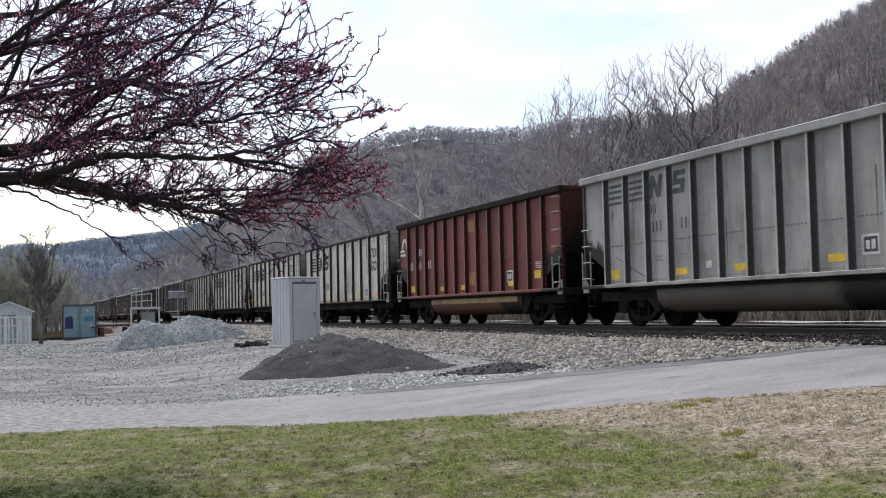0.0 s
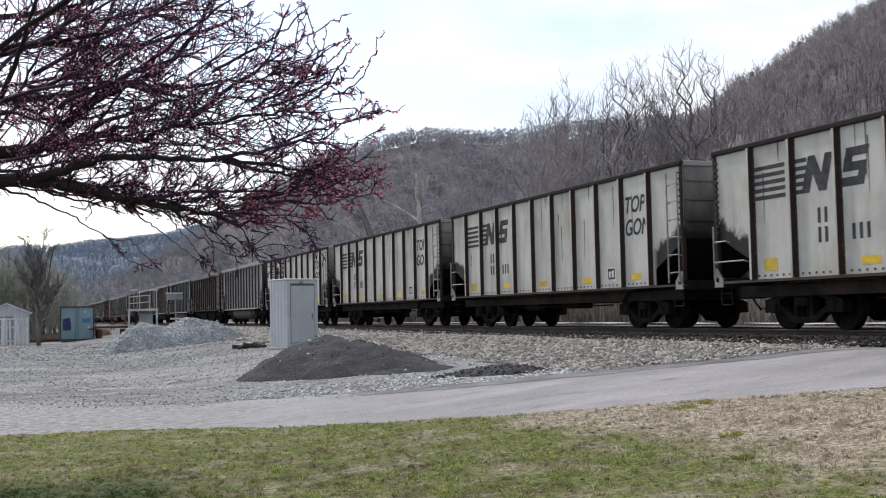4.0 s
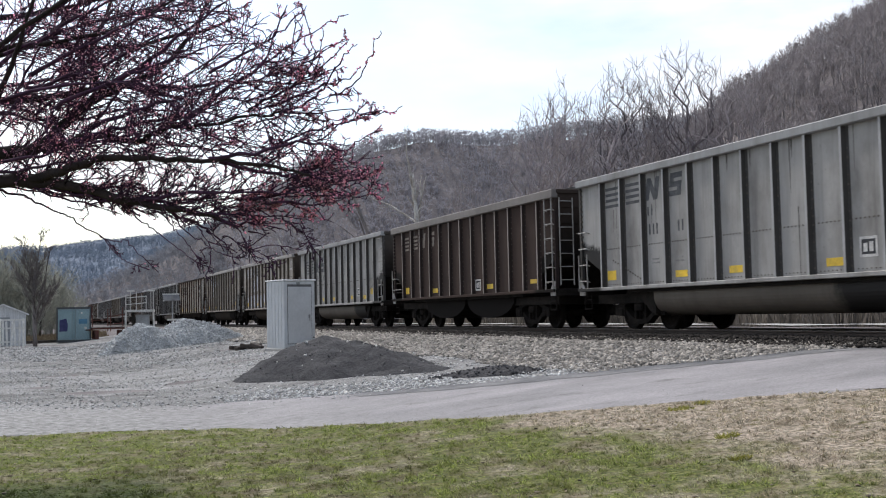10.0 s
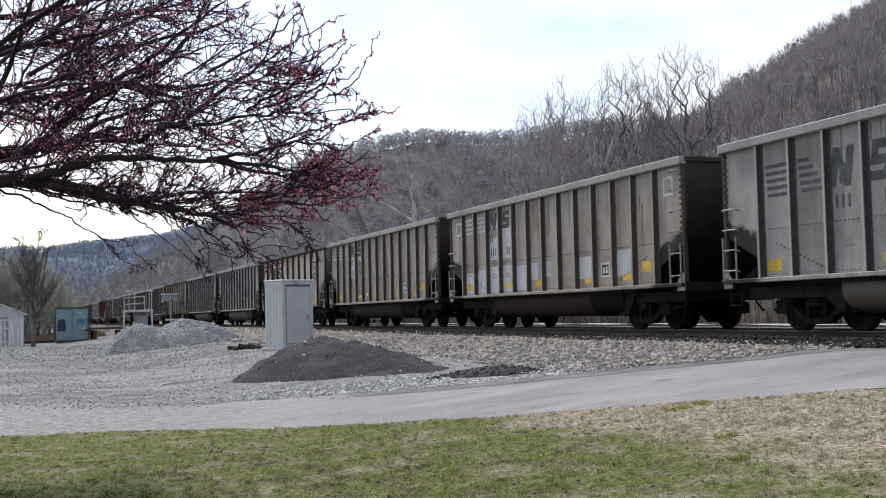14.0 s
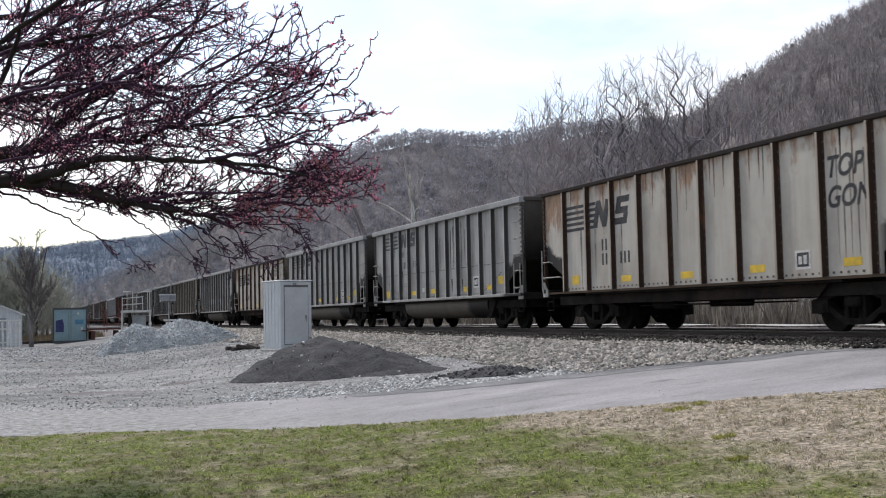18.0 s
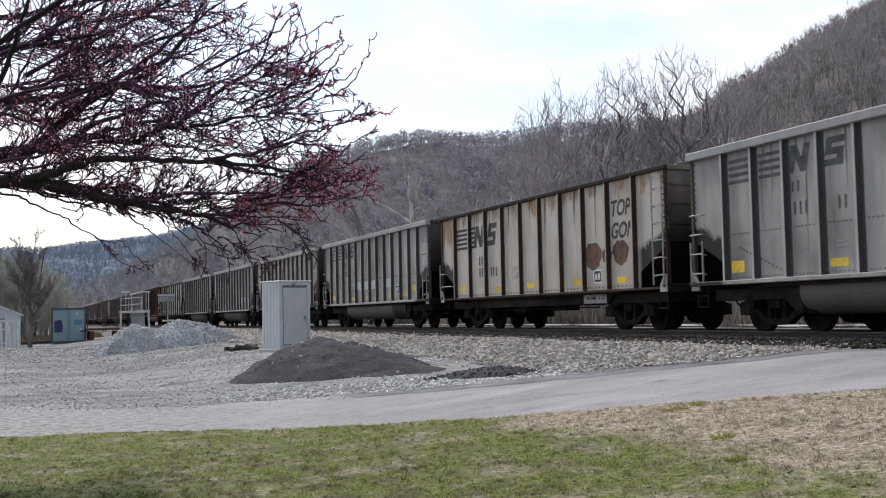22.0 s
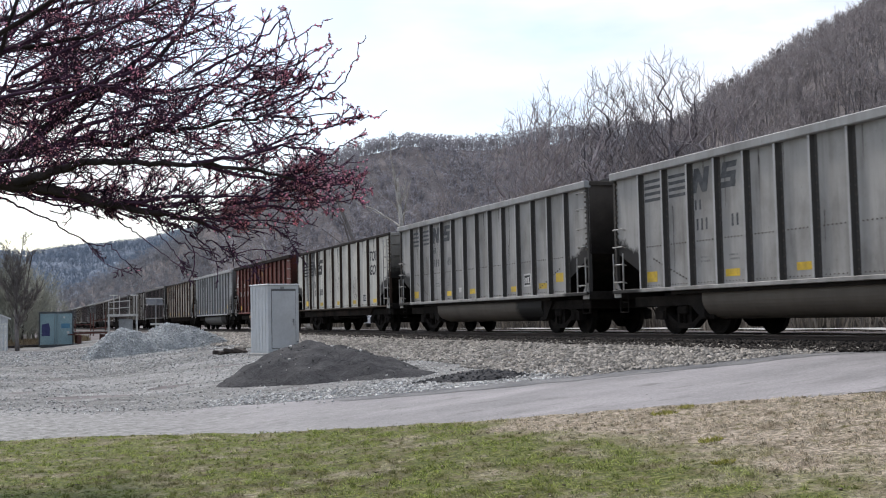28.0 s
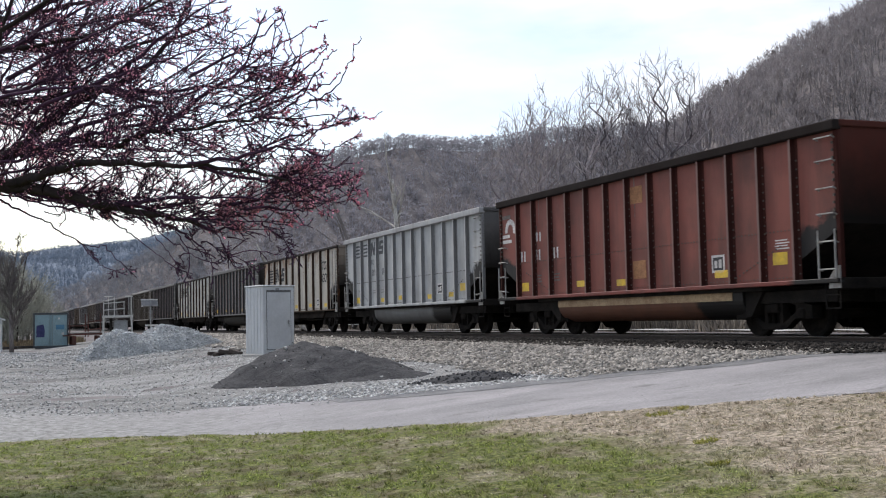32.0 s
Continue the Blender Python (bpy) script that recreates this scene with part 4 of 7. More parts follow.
dice = random.Random(5)
for (car, i), (kind, paint) in zip(CARS, TRAIN):
    tagged(car, LABEL[kind, paint])
    for o in car.children:
        base = o.name.split(".")[0]
        if base in PAINTED:
            repaint(o, FADED_RED if i == 20 and base == "side_panel" else SOOT_AND_SHADE[paint] if base in ("end_sheet", "end_chord", "hopper_bay") else CHORD[paint] if base == "top_chord" else SILL[paint] if kind == "top" and base == "side_sill" else PAINT[paint])
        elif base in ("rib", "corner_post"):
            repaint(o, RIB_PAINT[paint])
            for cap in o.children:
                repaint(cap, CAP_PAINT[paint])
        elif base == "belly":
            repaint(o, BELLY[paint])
    part("coal_load", LOAD[kind], None, car, "heaped black coal")
    tagged(part("rivets", RIVETS[kind], None, car), kind="stuff")
    sill, half, ribs = KIND[kind]["sill"], KIND[kind]["half"], KIND[kind]["ribs"]
    panels = [half - r for r in ribs]        # left edges of the panels, seen from the yard
    where = (0, 3, 5, 8, 10) if kind == "tub" else (0, 2, 4, 6, 8) if kind == "top" else (0, 3, 6, 9, 11)
    if paint == "red":
        where = (0, 3, 5, 9)
    for n, q in enumerate(where if kind != "hop" else (0, 3, 8)):
        r = part("reflector", REFLECTOR_BIG if n in (0,) else REFLECTOR, None, car, "yellow reflective patch")
        r.location = (0, panels[q] - (0.16 if kind != "hop" else 0.25) - (0.24 if paint == "red" else 0.3 * dice.random()) * (n > 0), sill + (0.16 if kind == "top" else 0.22) + 0.05 * dice.random())
    if kind == "tub":
        r = part("reflector", REFLECTOR_BIG, None, car, "yellow reflective patch")
        r.location = (0, panels[11] - 0.3, sill + 0.42)
    p = part("placard", MARK["placard"][0], None, car, "white-framed data placard")
    part("placard_ground", MARK["placard"][1], None, p, "black ground of the placard")
    p.location = (0, panels[9 if kind == "tub" else 7] - 0.3, sill + (0.36 if kind == "tub" else 0.2))
    if paint == "red":
        p.location.y = panels[9] - 0.3
        part("belly_band", Build().box(-1.372, -3.95, 0.76, -1.362, 3.95, sill - 0.004), mat("tan_primer_band", (0.42, 0.3, 0.18), (0.27, 0.17, 0.1), 2.5, 0.8, 0, 30), car, "tan primer band along the belly")
        part("curved_mark", MARK["red"], None, car, "white painted mark")
        pieces("bar", DIGITS["white"], car)
        pieces("bar", DIGITS["owner_white"], car)
        part("small_print", PRINT["white"], None, car)
        part("small_print", PRINT["white_b"], None, car)
        part("small_print", PRINT["faint"], None, car)
        part("small_print", PRINT["white2"], None, car)
        for y, z, w, h in ((0.1, 3.22, 0.78, 0.42), (-0.18, 1.38, 0.58, 0.44)):
            q = plate(Build(), y, z, w, h).mesh("paint_patch", mat("ochre_patch", (0.32, 0.16, 0.07), (0.22, 0.1, 0.05), 4, 0.8))
            part("paint_patch", q, None, car, "ochre primer patch")
    elif kind == "top":
        pieces("stripe", MARK["big"], car, "black painted stripe")
        pieces("bar", DIGITS["dark_low"], car)
        pieces("bar", DIGITS["owner_low"], car)
        t1 = part("lettering", MARK["top"], None, car, "black slanted lettering")
        t1.location = (0, -4.72, 2.96)
        t2 = part("lettering", MARK["gon"], None, car, "black slanted lettering")
        t2.location = (0, -4.72, 2.38)
    elif kind == "tub":
        pieces("stripe", MARK["tall" if i == 8 else "patched" if i in (9, 10) else "ghost" if paint in ("tan", "dark") else "small"], car, "faded painted stripe")
        pieces("bar", DIGITS["dark_mid"], car)
        pieces("bar", DIGITS["owner"], car)
        part("small_print", PRINT["dark"], None, car)
        part("small_print", PRINT["dark2"], None, car)
    else:
        part("reflector", plate(plate(Build(), panels[11] - 0.18, sill + 0.48, 0.1, 0.62), panels[11] - 0.5, sill + 0.3, 0.45, 0.13).mesh("reflector", M_YELLOW), None, car, "yellow painted angle mark")
        for g in pieces("stripe", MARK["hopper"], car, "dust-covered stripe"):
            g.location = (0, 0.25, 0.05)
    if i in (9, 10, 15, 17):
        if i == 9:      # (panel, foot above the sill, width, height)
            spots = ((0, 0.12, 0.8, 0.72), (1, 0.12, 0.8, 0.8), (2, 0.12, 0.8, 0.86), (3, 0.12, 0.8, 0.86), (4, 0.14, 0.72, 0.78), (5, 0.45, 0.5, 0.5), (6, 0.5, 0.34, 0.46), (8, 0.36, 0.74, 0.6), (10, 0.36, 0.74, 0.66),
                     (2, 1.2, 0.78, 0.72), (3, 1.2, 0.78, 1.0), (2, 2.2, 0.78, 0.22))
        elif i == 10:
            spots = ((2, 1.2, 0.78, 0.78), (3, 1.95, 0.78, 0.5), (2, 2.05, 0.78, 0.42), (3, 2.48, 0.78, 0.2))
        else:
            spots = [(q, 0.66 if i == 15 else 0.55, 0.8, 0.36) for q in ((4, 5, 6, 8) if i == 15 else (9, 10, 11))]
        for q, z0, w, h in spots:
            part("paint_patch", plate(Build(), panels[q] - 0.1, sill + z0, w, h, -1.4622).mesh("paint_patch", M_WHITEPATCH), None, car, "pale repainted patch")
        if i in (9, 10):
            for y in (6.9, -6.55) if i == 9 else (6.9,):
                bd = Build()
                for dy, dz, w, h in ((0, 0, 0.42, 0.06), (0, 0.4, 0.42, 0.06), (0, 0.06, 0.06, 0.34), (-0.36, 0.06, 0.06, 0.34)):
                    plate(bd, y + dy, 3.2 + dz, w, h)
                part("placard", bd.mesh("placard", M_WHITEP), None, car, "empty white painted frame")
    if i in (0, 10, 12, 16, 18):
        part("card", plate(Build(), panels[4] - 0.4, sill + 0.34, 0.22, 0.16), M_WHITEP, car, "small white card on the panel")
    if i == 11:
        for n, (q, dy, top_z, w, d) in enumerate(((8, 0.25, 3.5, 0.05, 2.1), (8, 0.42, 2.6, 0.05, 1.3), (8, 0.6, 3.2, 0.045, 1.9), (8, 0.8, 2.5, 0.05, 1.2), (8, 0.98, 3.4, 0.04, 1.6), (0, 0.75, 2.75, 0.1, 1.6), (0, 1.05, 2.8, 0.12, 1.7), (1, 0.2, 2.7, 0.1, 1.3), (1, 1.15, 3.4, 0.09, 2.2), (2, 0.25, 2.9, 0.07, 1.5))):
            o = part("drip_stain", drip(w, d, 160 + n, M_GREYRUN), None, car, "dark coal-water run down the panel")
            o.location = (0, panels[q] - dy, top_z)
    if i == 16:
        for n, (q, dy, top_z, w, d) in enumerate(((5, 0.3, 3.5, 0.1, 2.3), (5, 0.5, 3.3, 0.16, 2.1), (5, 0.7, 2.2, 0.14, 1.0), (8, 0.1, 2.6, 0.2, 1.0))):
            o = part("drip_stain", drip(w, d, 90 + n, M_BLACKDRIP), None, car, "long black run down the panel")
            o.location = (0, panels[q] - dy, top_z)
    if i == 12:     # long runs of tar and coal water
        for n, (q, dy, top_z, w, d) in enumerate(((7, 0.3, 3.5, 0.07, 1.9), (7, 0.55, 3.6, 0.05, 1.5), (8, 0.3, 3.7, 0.06, 2.0), (8, 0.6, 3.4, 0.05, 1.2), (2, 0.2, 2.25, 0.09, 1.05), (7, 0.4, 1.75, 0.12, 0.5), (8, 0.35, 1.7, 0.1, 0.45))):
            o = part("drip_stain", drip(w, d, 80 + n, M_BLACKDRIP), None, car, "long black run down the panel")
            o.location = (0, panels[q] - dy, top_z)
    drips = RUSTS if paint == "rusty" else DRIPS
    for _ in range(16 if paint == "rusty" else 3 if paint in ("red", "brown", "lightgrey") else 13):
        q = dice.randrange(len(panels) - 1)
        o = part("rust_patch" if paint == "rusty" else "drip_stain", drips[dice.randrange(len(drips))], None, car, "brown rust run below the chord" if paint == "rusty" else "dark drip stain down the panel")
        o.location = (0, panels[q] - dice.uniform(0.12, 0.75), KIND[kind]["top"] - KIND[kind]["cap"] - dice.choice((0.0, 0.0, 0.02, 0.9, 1.5)) * dice.random() * (paint != "rusty"))
    if i == 14:
        part("card", plate(Build(), panels[3] - 0.5, sill + 0.5, 0.55, 0.4), M_PALE, car, "pale square card")
        name_plate = part("beam_plate", Build().box(-1.315, -4.15, 0.72, -1.302, -2.9, 1.0), M_PALE, car, "pale plate on the lower beam")
        for q, w in enumerate((0.2, 0.14, 0.24, 0.1, 0.12)):
            part("small_print", Build().box(-1.319, -3.2 - 0.2 * q, 0.82, -1.312, -3.2 - 0.2 * q + w * 0.7, 0.9), M_FADED, name_plate)
        blotch = mat("brown_sprayed_blotch", (0.06, 0.034, 0.025), (0.14, 0.08, 0.05), 4, 0.85)
        for y, z, r in ((-3.75, 1.98, 0.46), (-4.5, 1.95, 0.26), (-5.2, 2.0, 0.4)):
            part("paint_patch", Build().prism([(y + r * math.cos(a) * (1 + 0.1 * math.sin(3 * a) + 0.05 * math.sin(11 * a + y)), z + r * 0.8 * math.sin(a) * (1 + 0.06 * math.sin(7 * a))) for a in (2 * math.pi * q / 48 for q in range(48))], "x", -1.4645, -1.457), blotch, car, "round brown sprayed blotch")
    if i == 19:     # coal water has run down the first panels
        runs = [(0, 0.3 + 0.13 * q, 3.86, 0.17 + 0.05 * (q % 3), 2.75 - 0.16 * (q * 5 % 4), M_GREYRUN) for q in range(8)] + [(1, 0.1 + 0.12 * q, 3.86, 0.2, 2.6 - 0.25 * q, M_GREYRUN) for q in range(4)]
        runs += [(1, 1.22, 3.86, 0.16, 2.7, M_BLACKDRIP), (2, 0.16, 3.86, 0.13, 2.4, M_BLACKDRIP), (2, 1.12, 3.86, 0.09, 2.0, M_BLACKDRIP), (0, 0.62, 3.86, 0.1, 0.6, M_BLACKDRIP), (0, 0.95, 3.86, 0.12, 0.5, M_BLACKDRIP), (1, 0.5, 3.86, 0.1, 0.8, M_BLACKDRIP),
                 (4, 0.62, 3.8, 0.13, 1.2, M_BLACKDRIP), (4, 0.72, 2.5, 0.06, 0.3, M_BLACKDRIP), (4, 0.55, 2.2, 0.05, 0.35, M_BLACKDRIP), (4, 0.8, 1.75, 0.06, 0.2, M_BLACKDRIP), (3, 0.7, 1.9, 0.05, 0.14, M_BLACKDRIP)]
        for y0, y1 in ((panels[0] - 0.38, panels[0] - 1.2), (panels[1] - 0.1, panels[1] - 0.42)):
            teeth = [(y0 + (y1 - y0) * q / 12, 3.25 + 0.4 * dice.random() * (1 + q % 2)) for q in range(13)]
            part("drip_stain", Build().prism([(y1 + 0.05, 1.12), (y1, 2.2)] + teeth[::-1] + [(y0 - 0.04, 2.3), (y0, 1.12)], "x", -1.4622, -1.457), M_GREYRUN, car, "broad grey sheet of dried coal water")
        for n, (q, dy, top_z, w, d, tone) in enumerate(runs):
            o = part("drip_stain", drip(w, d, 120 + n, tone), None, car, "dark coal-water run down the panel")
            o.location = (0 if tone is M_GREYRUN else -0.0015, panels[q] - dy, top_z)
    if i in (2, 19):
        for turn, y0, r in ((0.6, -1.3 - 1.37 * (i == 19), 0.28), (0.5, -1.42 - 1.37 * (i == 19), 0.2)):
            part("small_print", Build().tube([(-1.463, y0 + r * math.cos(a), 1.9 + 1.7 * r * math.sin(a)) for a in (math.pi * (turn - 1.5 * q / 12) for q in range(13))], 0.006, 4), M_FADED, car, "thin scrawled arc")
# ---- trees ----
def tubes(segs, sides):
    """Tapered tubes for rows of (start, end, start radius, end radius), as arrays of vertices and triangles."""
    s = np.asarray([(*a, *b, ra, rb) for a, b, ra, rb in segs], float)
    p, q, ra, rb = s[:, :3], s[:, 3:6], s[:, 6], s[:, 7]
    d = q - p
    d /= np.linalg.norm(d, axis=1)[:, None] + 1e-9
    ref = np.where(np.abs(d[:, 2:3]) < 0.9, np.array([[0, 0, 1.0]]), np.array([[1.0, 0, 0]]))
    u = np.cross(d, ref)
    u /= np.linalg.norm(u, axis=1)[:, None] + 1e-9
    w = np.cross(u, d)
    ang = np.arange(sides) * 2 * np.pi / sides
    ring = u[:, None, :] * np.cos(ang)[None, :, None] + w[:, None, :] * np.sin(ang)[None, :, None]
    v = np.concatenate([p[:, None] + ring * ra[:, None, None], q[:, None] + ring * rb[:, None, None]], 1)
    k = np.arange(sides)
    k2 = (k + 1) % sides
    t = np.concatenate([np.stack([k, k2, k2 + sides], 1), np.stack([k, k2 + sides, k + sides], 1)])
    tris = (np.arange(len(s)) * 2 * sides)[:, None, None] + t[None]
    return v.reshape(-1, 3), tris.reshape(-1, 3)


def blades(p, q, width, rng):
    """Slim triangles from p to q."""
    d = q - p
    side = np.cross(d, rng.normal(size=d.shape))
    side *= (width / (np.linalg.norm(side, axis=1) + 1e-9))[:, None]
    v = np.stack([p - side, p + side, q], 1).reshape(-1, 3)
    return v, np.arange(len(v)).reshape(-1, 3)


def join(*pairs):
    vs, ts, k = [], [], 0
    for v, t in pairs:
        if len(v):
            vs.append(v)
            ts.append(t + k)
            k += len(v)
    return np.concatenate(vs), np.concatenate(ts)


def unit(v):
    return v / (np.linalg.norm(v) + 1e-9)


def grow(rng, p, d, length, r, level, out, spec):
    """A limb that wanders, thins and forks; spec per level: steps, wander, upward pull, forks per step, their angle, their length, share of radius."""
    n, wob, pull, forks, angle, ratio, rr = spec[level]
    step = length / n
    for i in range(n):
        d = unit(d + rng.normal(size=3) * wob + np.array([0, 0, pull]))
        q = p + d * step
        r2 = r * (1 - 0.75 / n) if i < n - 1 else r * 0.45
        out[level].append((p, q, r, r2))
        if level + 1 < len(spec) and (i > 0 or level > 0):
            for _ in range(rng.poisson(forks)):
                a = rng.uniform(0.7, 1.3) * angle
                side = unit(np.cross(d, rng.normal(size=3)))
                c = unit(d * np.cos(a) + side * np.sin(a))
                grow(rng, p + (q - p) * rng.uniform(0.2, 1), c, length * ratio * rng.uniform(0.6, 1.25) * (1 - 0.45 * i / n), max(r * rr, 0.004), level + 1, out, spec)
        p, r = q, r2


M_BARK = mat("grey_bark", (0.12, 0.105, 0.1), (0.2, 0.18, 0.17), 1.2, 0.95, 0.01, 12, stretch=(1, 1, 0.3), obj=0.2)
M_WOODS = mat("winter_woods", (0.225, 0.202, 0.205), (0.325, 0.302, 0.309), 0.035, 0.95, 0, 0.5, island=0.22, worldly=True)
M_BRUSH = mat("roadside_brush", (0.1, 0.09, 0.077), (0.18, 0.16, 0.138), 0.2, 0.95, 0, 0.5, island=0.4, worldly=True)
M_THICKET = mat("dark_thicket", (0.19, 0.195, 0.165), (0.27, 0.275, 0.235), 0.2, 0.95, 0, 0.5, island=0.2, worldly=True)
# Ridge and ridge-foot woods: bluish haze put into their base colours.
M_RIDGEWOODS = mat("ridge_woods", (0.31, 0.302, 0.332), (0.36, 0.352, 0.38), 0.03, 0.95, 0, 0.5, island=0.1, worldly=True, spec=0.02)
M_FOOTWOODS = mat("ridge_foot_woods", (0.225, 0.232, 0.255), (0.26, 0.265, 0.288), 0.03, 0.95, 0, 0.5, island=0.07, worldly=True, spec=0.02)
M_VALLEY = mat("valley_woods", (0.36, 0.315, 0.3), (0.52, 0.47, 0.455), 0.1, 0.95, 0, 0.5, island=0.25, worldly=True)
M_CROWN = mat("dark_grey_twigs", (0.1, 0.088, 0.094), (0.2, 0.176, 0.184), 0.8, 0.95, 0, 8, obj=0.25)
M_MIDCROWN = mat("grey_lavender_twigs", (0.3, 0.27, 0.278), (0.46, 0.42, 0.43), 0.8, 0.95, 0, 8, obj=0.25)
M_ROUND = mat("grey_brown_twigs", (0.32, 0.28, 0.272), (0.46, 0.415, 0.404), 0.8, 0.95, 0, 8, obj=0.25)
# Far ridge trees: base colour tinted blue for the hazy air between.
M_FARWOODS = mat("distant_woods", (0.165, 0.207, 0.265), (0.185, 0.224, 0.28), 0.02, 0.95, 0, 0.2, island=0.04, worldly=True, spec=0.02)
M_DARKBARK = mat("dark_brown_bark", (0.045, 0.038, 0.033), (0.085, 0.072, 0.062), 1.5, 0.95, 0.01, 12, stretch=(1, 1, 0.3))
M_PALEBARK = mat("pale_sycamore_bark", (0.52, 0.5, 0.46), (0.24, 0.21, 0.18), 1.3, 0.9, 0, 10)
M_PINE = mat("pine_needles", (0.05, 0.065, 0.045), (0.085, 0.098, 0.068), 0.4, 0.95, 0, 8, island=0.4)


def gauzy(m, share):
    """Thin growth that lets part of the light through."""
    n, l = m.node_tree.nodes, m.node_tree.links
    p, out = n["Principled BSDF"], n["Material Output"]
    tr, mx = n.new("ShaderNodeBsdfTranslucent"), n.new("ShaderNodeMixShader")
    mx.inputs[0].default_value = share
    l.new(p.inputs["Base Color"].links[0].from_socket, tr.inputs["Color"])
    l.new(p.outputs[0], mx.inputs[1])
    l.new(tr.outputs[0], mx.inputs[2])
    l.new(mx.outputs[0], out.inputs["Surface"])
    return m


for m in (M_FOOTWOODS, M_THICKET, M_WOODS, M_RIDGEWOODS, M_FARWOODS, M_VALLEY, M_BRUSH, M_ROUND, M_MIDCROWN):
    gauzy(m, 0.5)


def woods_tree(seed, limbs=11, twigs=46, thick=0.0026, stem=1.0, low=0.3):
    """A bare forest tree one unit tall: trunk, rising limbs and a haze of twigs."""
    rng = np.random.default_rng(seed)
    segs, a, b, la, lb = [], [], [], [], []
    p, d = np.zeros(3), np.array([0, 0, 1.0])
    trunk = [p]
    for i in range(4):
        d = unit(d + rng.normal(size=3) * 0.07 + [0, 0, 0.05])
        q = p + d * 0.2
        segs.append((p, q, (0.014 - 0.0027 * i) * stem, (0.0113 - 0.0027 * i) * stem))
        p = q
        trunk.append(p)
    for i in range(limbs):
        h = rng.uniform(low, 0.8)
        k = min(int(h / 0.2), 3)
        o = trunk[k] + (trunk[k + 1] - trunk[k]) * (h / 0.2 - k)
        az = rng.uniform(0, 2 * np.pi)
        c = unit(np.array([np.cos(az), np.sin(az), rng.uniform(0.7, 1.9)]))
        e = o + c * rng.uniform(0.14, 0.3) * (1.15 - 0.5 * h)
        la.append(o)
        lb.append(e)
        for _ in range(twigs // limbs):
            s = o + (e - o) * rng.uniform(0.3, 1.0)
            a.append(s)
            b.append(s + unit(c + rng.normal(size=3) * 0.55 + [0, 0, 0.25]) * rng.uniform(0.06, 0.15))
    return join(tubes(segs, 3), blades(np.array(la), np.array(lb), 0.0055 * stem, rng), blades(np.array(a), np.array(b), thick, rng))


def plant(places, heights, protos, rng, widen=1.0):
    """Forest trees set on the ground, joined."""
    vs, ts, k = [], [], 0
    for (x, y, z), hgt in zip(places, heights):
        v, t = protos[rng.integers(len(protos))]
        a = rng.uniform(0, 2 * np.pi)
        c, s = np.cos(a), np.sin(a)
        w = v @ np.array([[c, s, 0], [-s, c, 0], [0, 0, 1]])
        vs.append(w * [hgt * widen, hgt * widen, hgt] + [x, y, z - 0.4])
        ts.append(t + k)
        k += len(v)
    return np.concatenate(vs), np.concatenate(ts)


def scatter(n, xr, yr, test, rng):
    x, y = rng.uniform(*xr, n), rng.uniform(*yr, n)
    ok = test(x, y)
    x, y = x[ok], y[ok]
    return np.stack([x, y, rise(x, y)], 1)


rng = np.random.default_rng(11)
PROTOS = [woods_tree(s, 10, 50, 0.0062, 1.1) for s in range(8)]
MIDDLE = [woods_tree(90 + s, 8, 44, 0.0135, 1.0, 0.06) for s in range(7)]
THICKET = [woods_tree(50 + s, 22, 200, 0.0036, 0.5, 0.1) for s in range(6)]
COARSE = [woods_tree(70 + s, 4, 12, 0.022, 1.5) for s in range(5)]
FINE = [woods_tree(40 + s, 18, 160) for s in range(6)]
bearing = lambda x, y: np.degrees(np.arctan2(x, y))
in_view = lambda x, y: (bearing(x, y) > 1.5) & (bearing(x, y) < 46)
pl = scatter(17500, (190, 560), (120, 620), lambda x, y: in_view(x, y) & (hills(x, y) > 4) & (np.hypot(x, y) < 600) & (bearing(x, y) > 26), rng)
single("hillside_woods", mesh_np("hillside_woods", *plant(pl, rng.uniform(11, 18, len(pl)), PROTOS, rng), M_WOODS), "bare brown-grey winter woods on a steep hillside", "woods", "stuff")
pl = scatter(3600, (0, 200), (560, 860), lambda x, y: (bearing(x, y) > 0) & (bearing(x, y) < 10) & (hills(x, y) > 3), rng)
single("ridge_foot_woods", mesh_np("ridge_foot_woods", *plant(pl, rng.uniform(7, 10, len(pl)), MIDDLE, rng, 1.9), M_FOOTWOODS), "winter woods where the ridge runs out, tinted blue-grey for haze", "woods", "stuff")
pl = scatter(11500, (10, 640), (380, 860), lambda x, y: in_view(x, y) & (hills(x, y) > 3) & (np.hypot(x, y) > 420) & (bearing(x, y) < 37) & (bearing(x, y) > 10), rng)
pl = np.concatenate([pl, scatter(9000, (150, 640), (540, 880), lambda x, y: in_view(x, y) & (hills(x, y) > 98) & (hills(x + 25 * np.sin(np.arctan2(x, y)), y + 25 * np.cos(np.arctan2(x, y))) < hills(x, y) + 5), rng)])
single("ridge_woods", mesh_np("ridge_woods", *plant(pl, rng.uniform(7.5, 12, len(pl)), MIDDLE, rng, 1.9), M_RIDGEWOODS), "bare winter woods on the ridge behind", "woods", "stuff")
pl = scatter(9500, (-120, 320), (1150, 1640), lambda x, y: (bearing(x, y) > -3.5) & (bearing(x, y) < 11) & (hills(x, y, FAR_RIDGE) > 8), rng)
pl[:, 2] = hills(pl[:, 0], pl[:, 1], FAR_RIDGE)
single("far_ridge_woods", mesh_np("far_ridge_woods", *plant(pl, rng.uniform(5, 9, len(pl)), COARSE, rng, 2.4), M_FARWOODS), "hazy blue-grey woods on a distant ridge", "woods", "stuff")
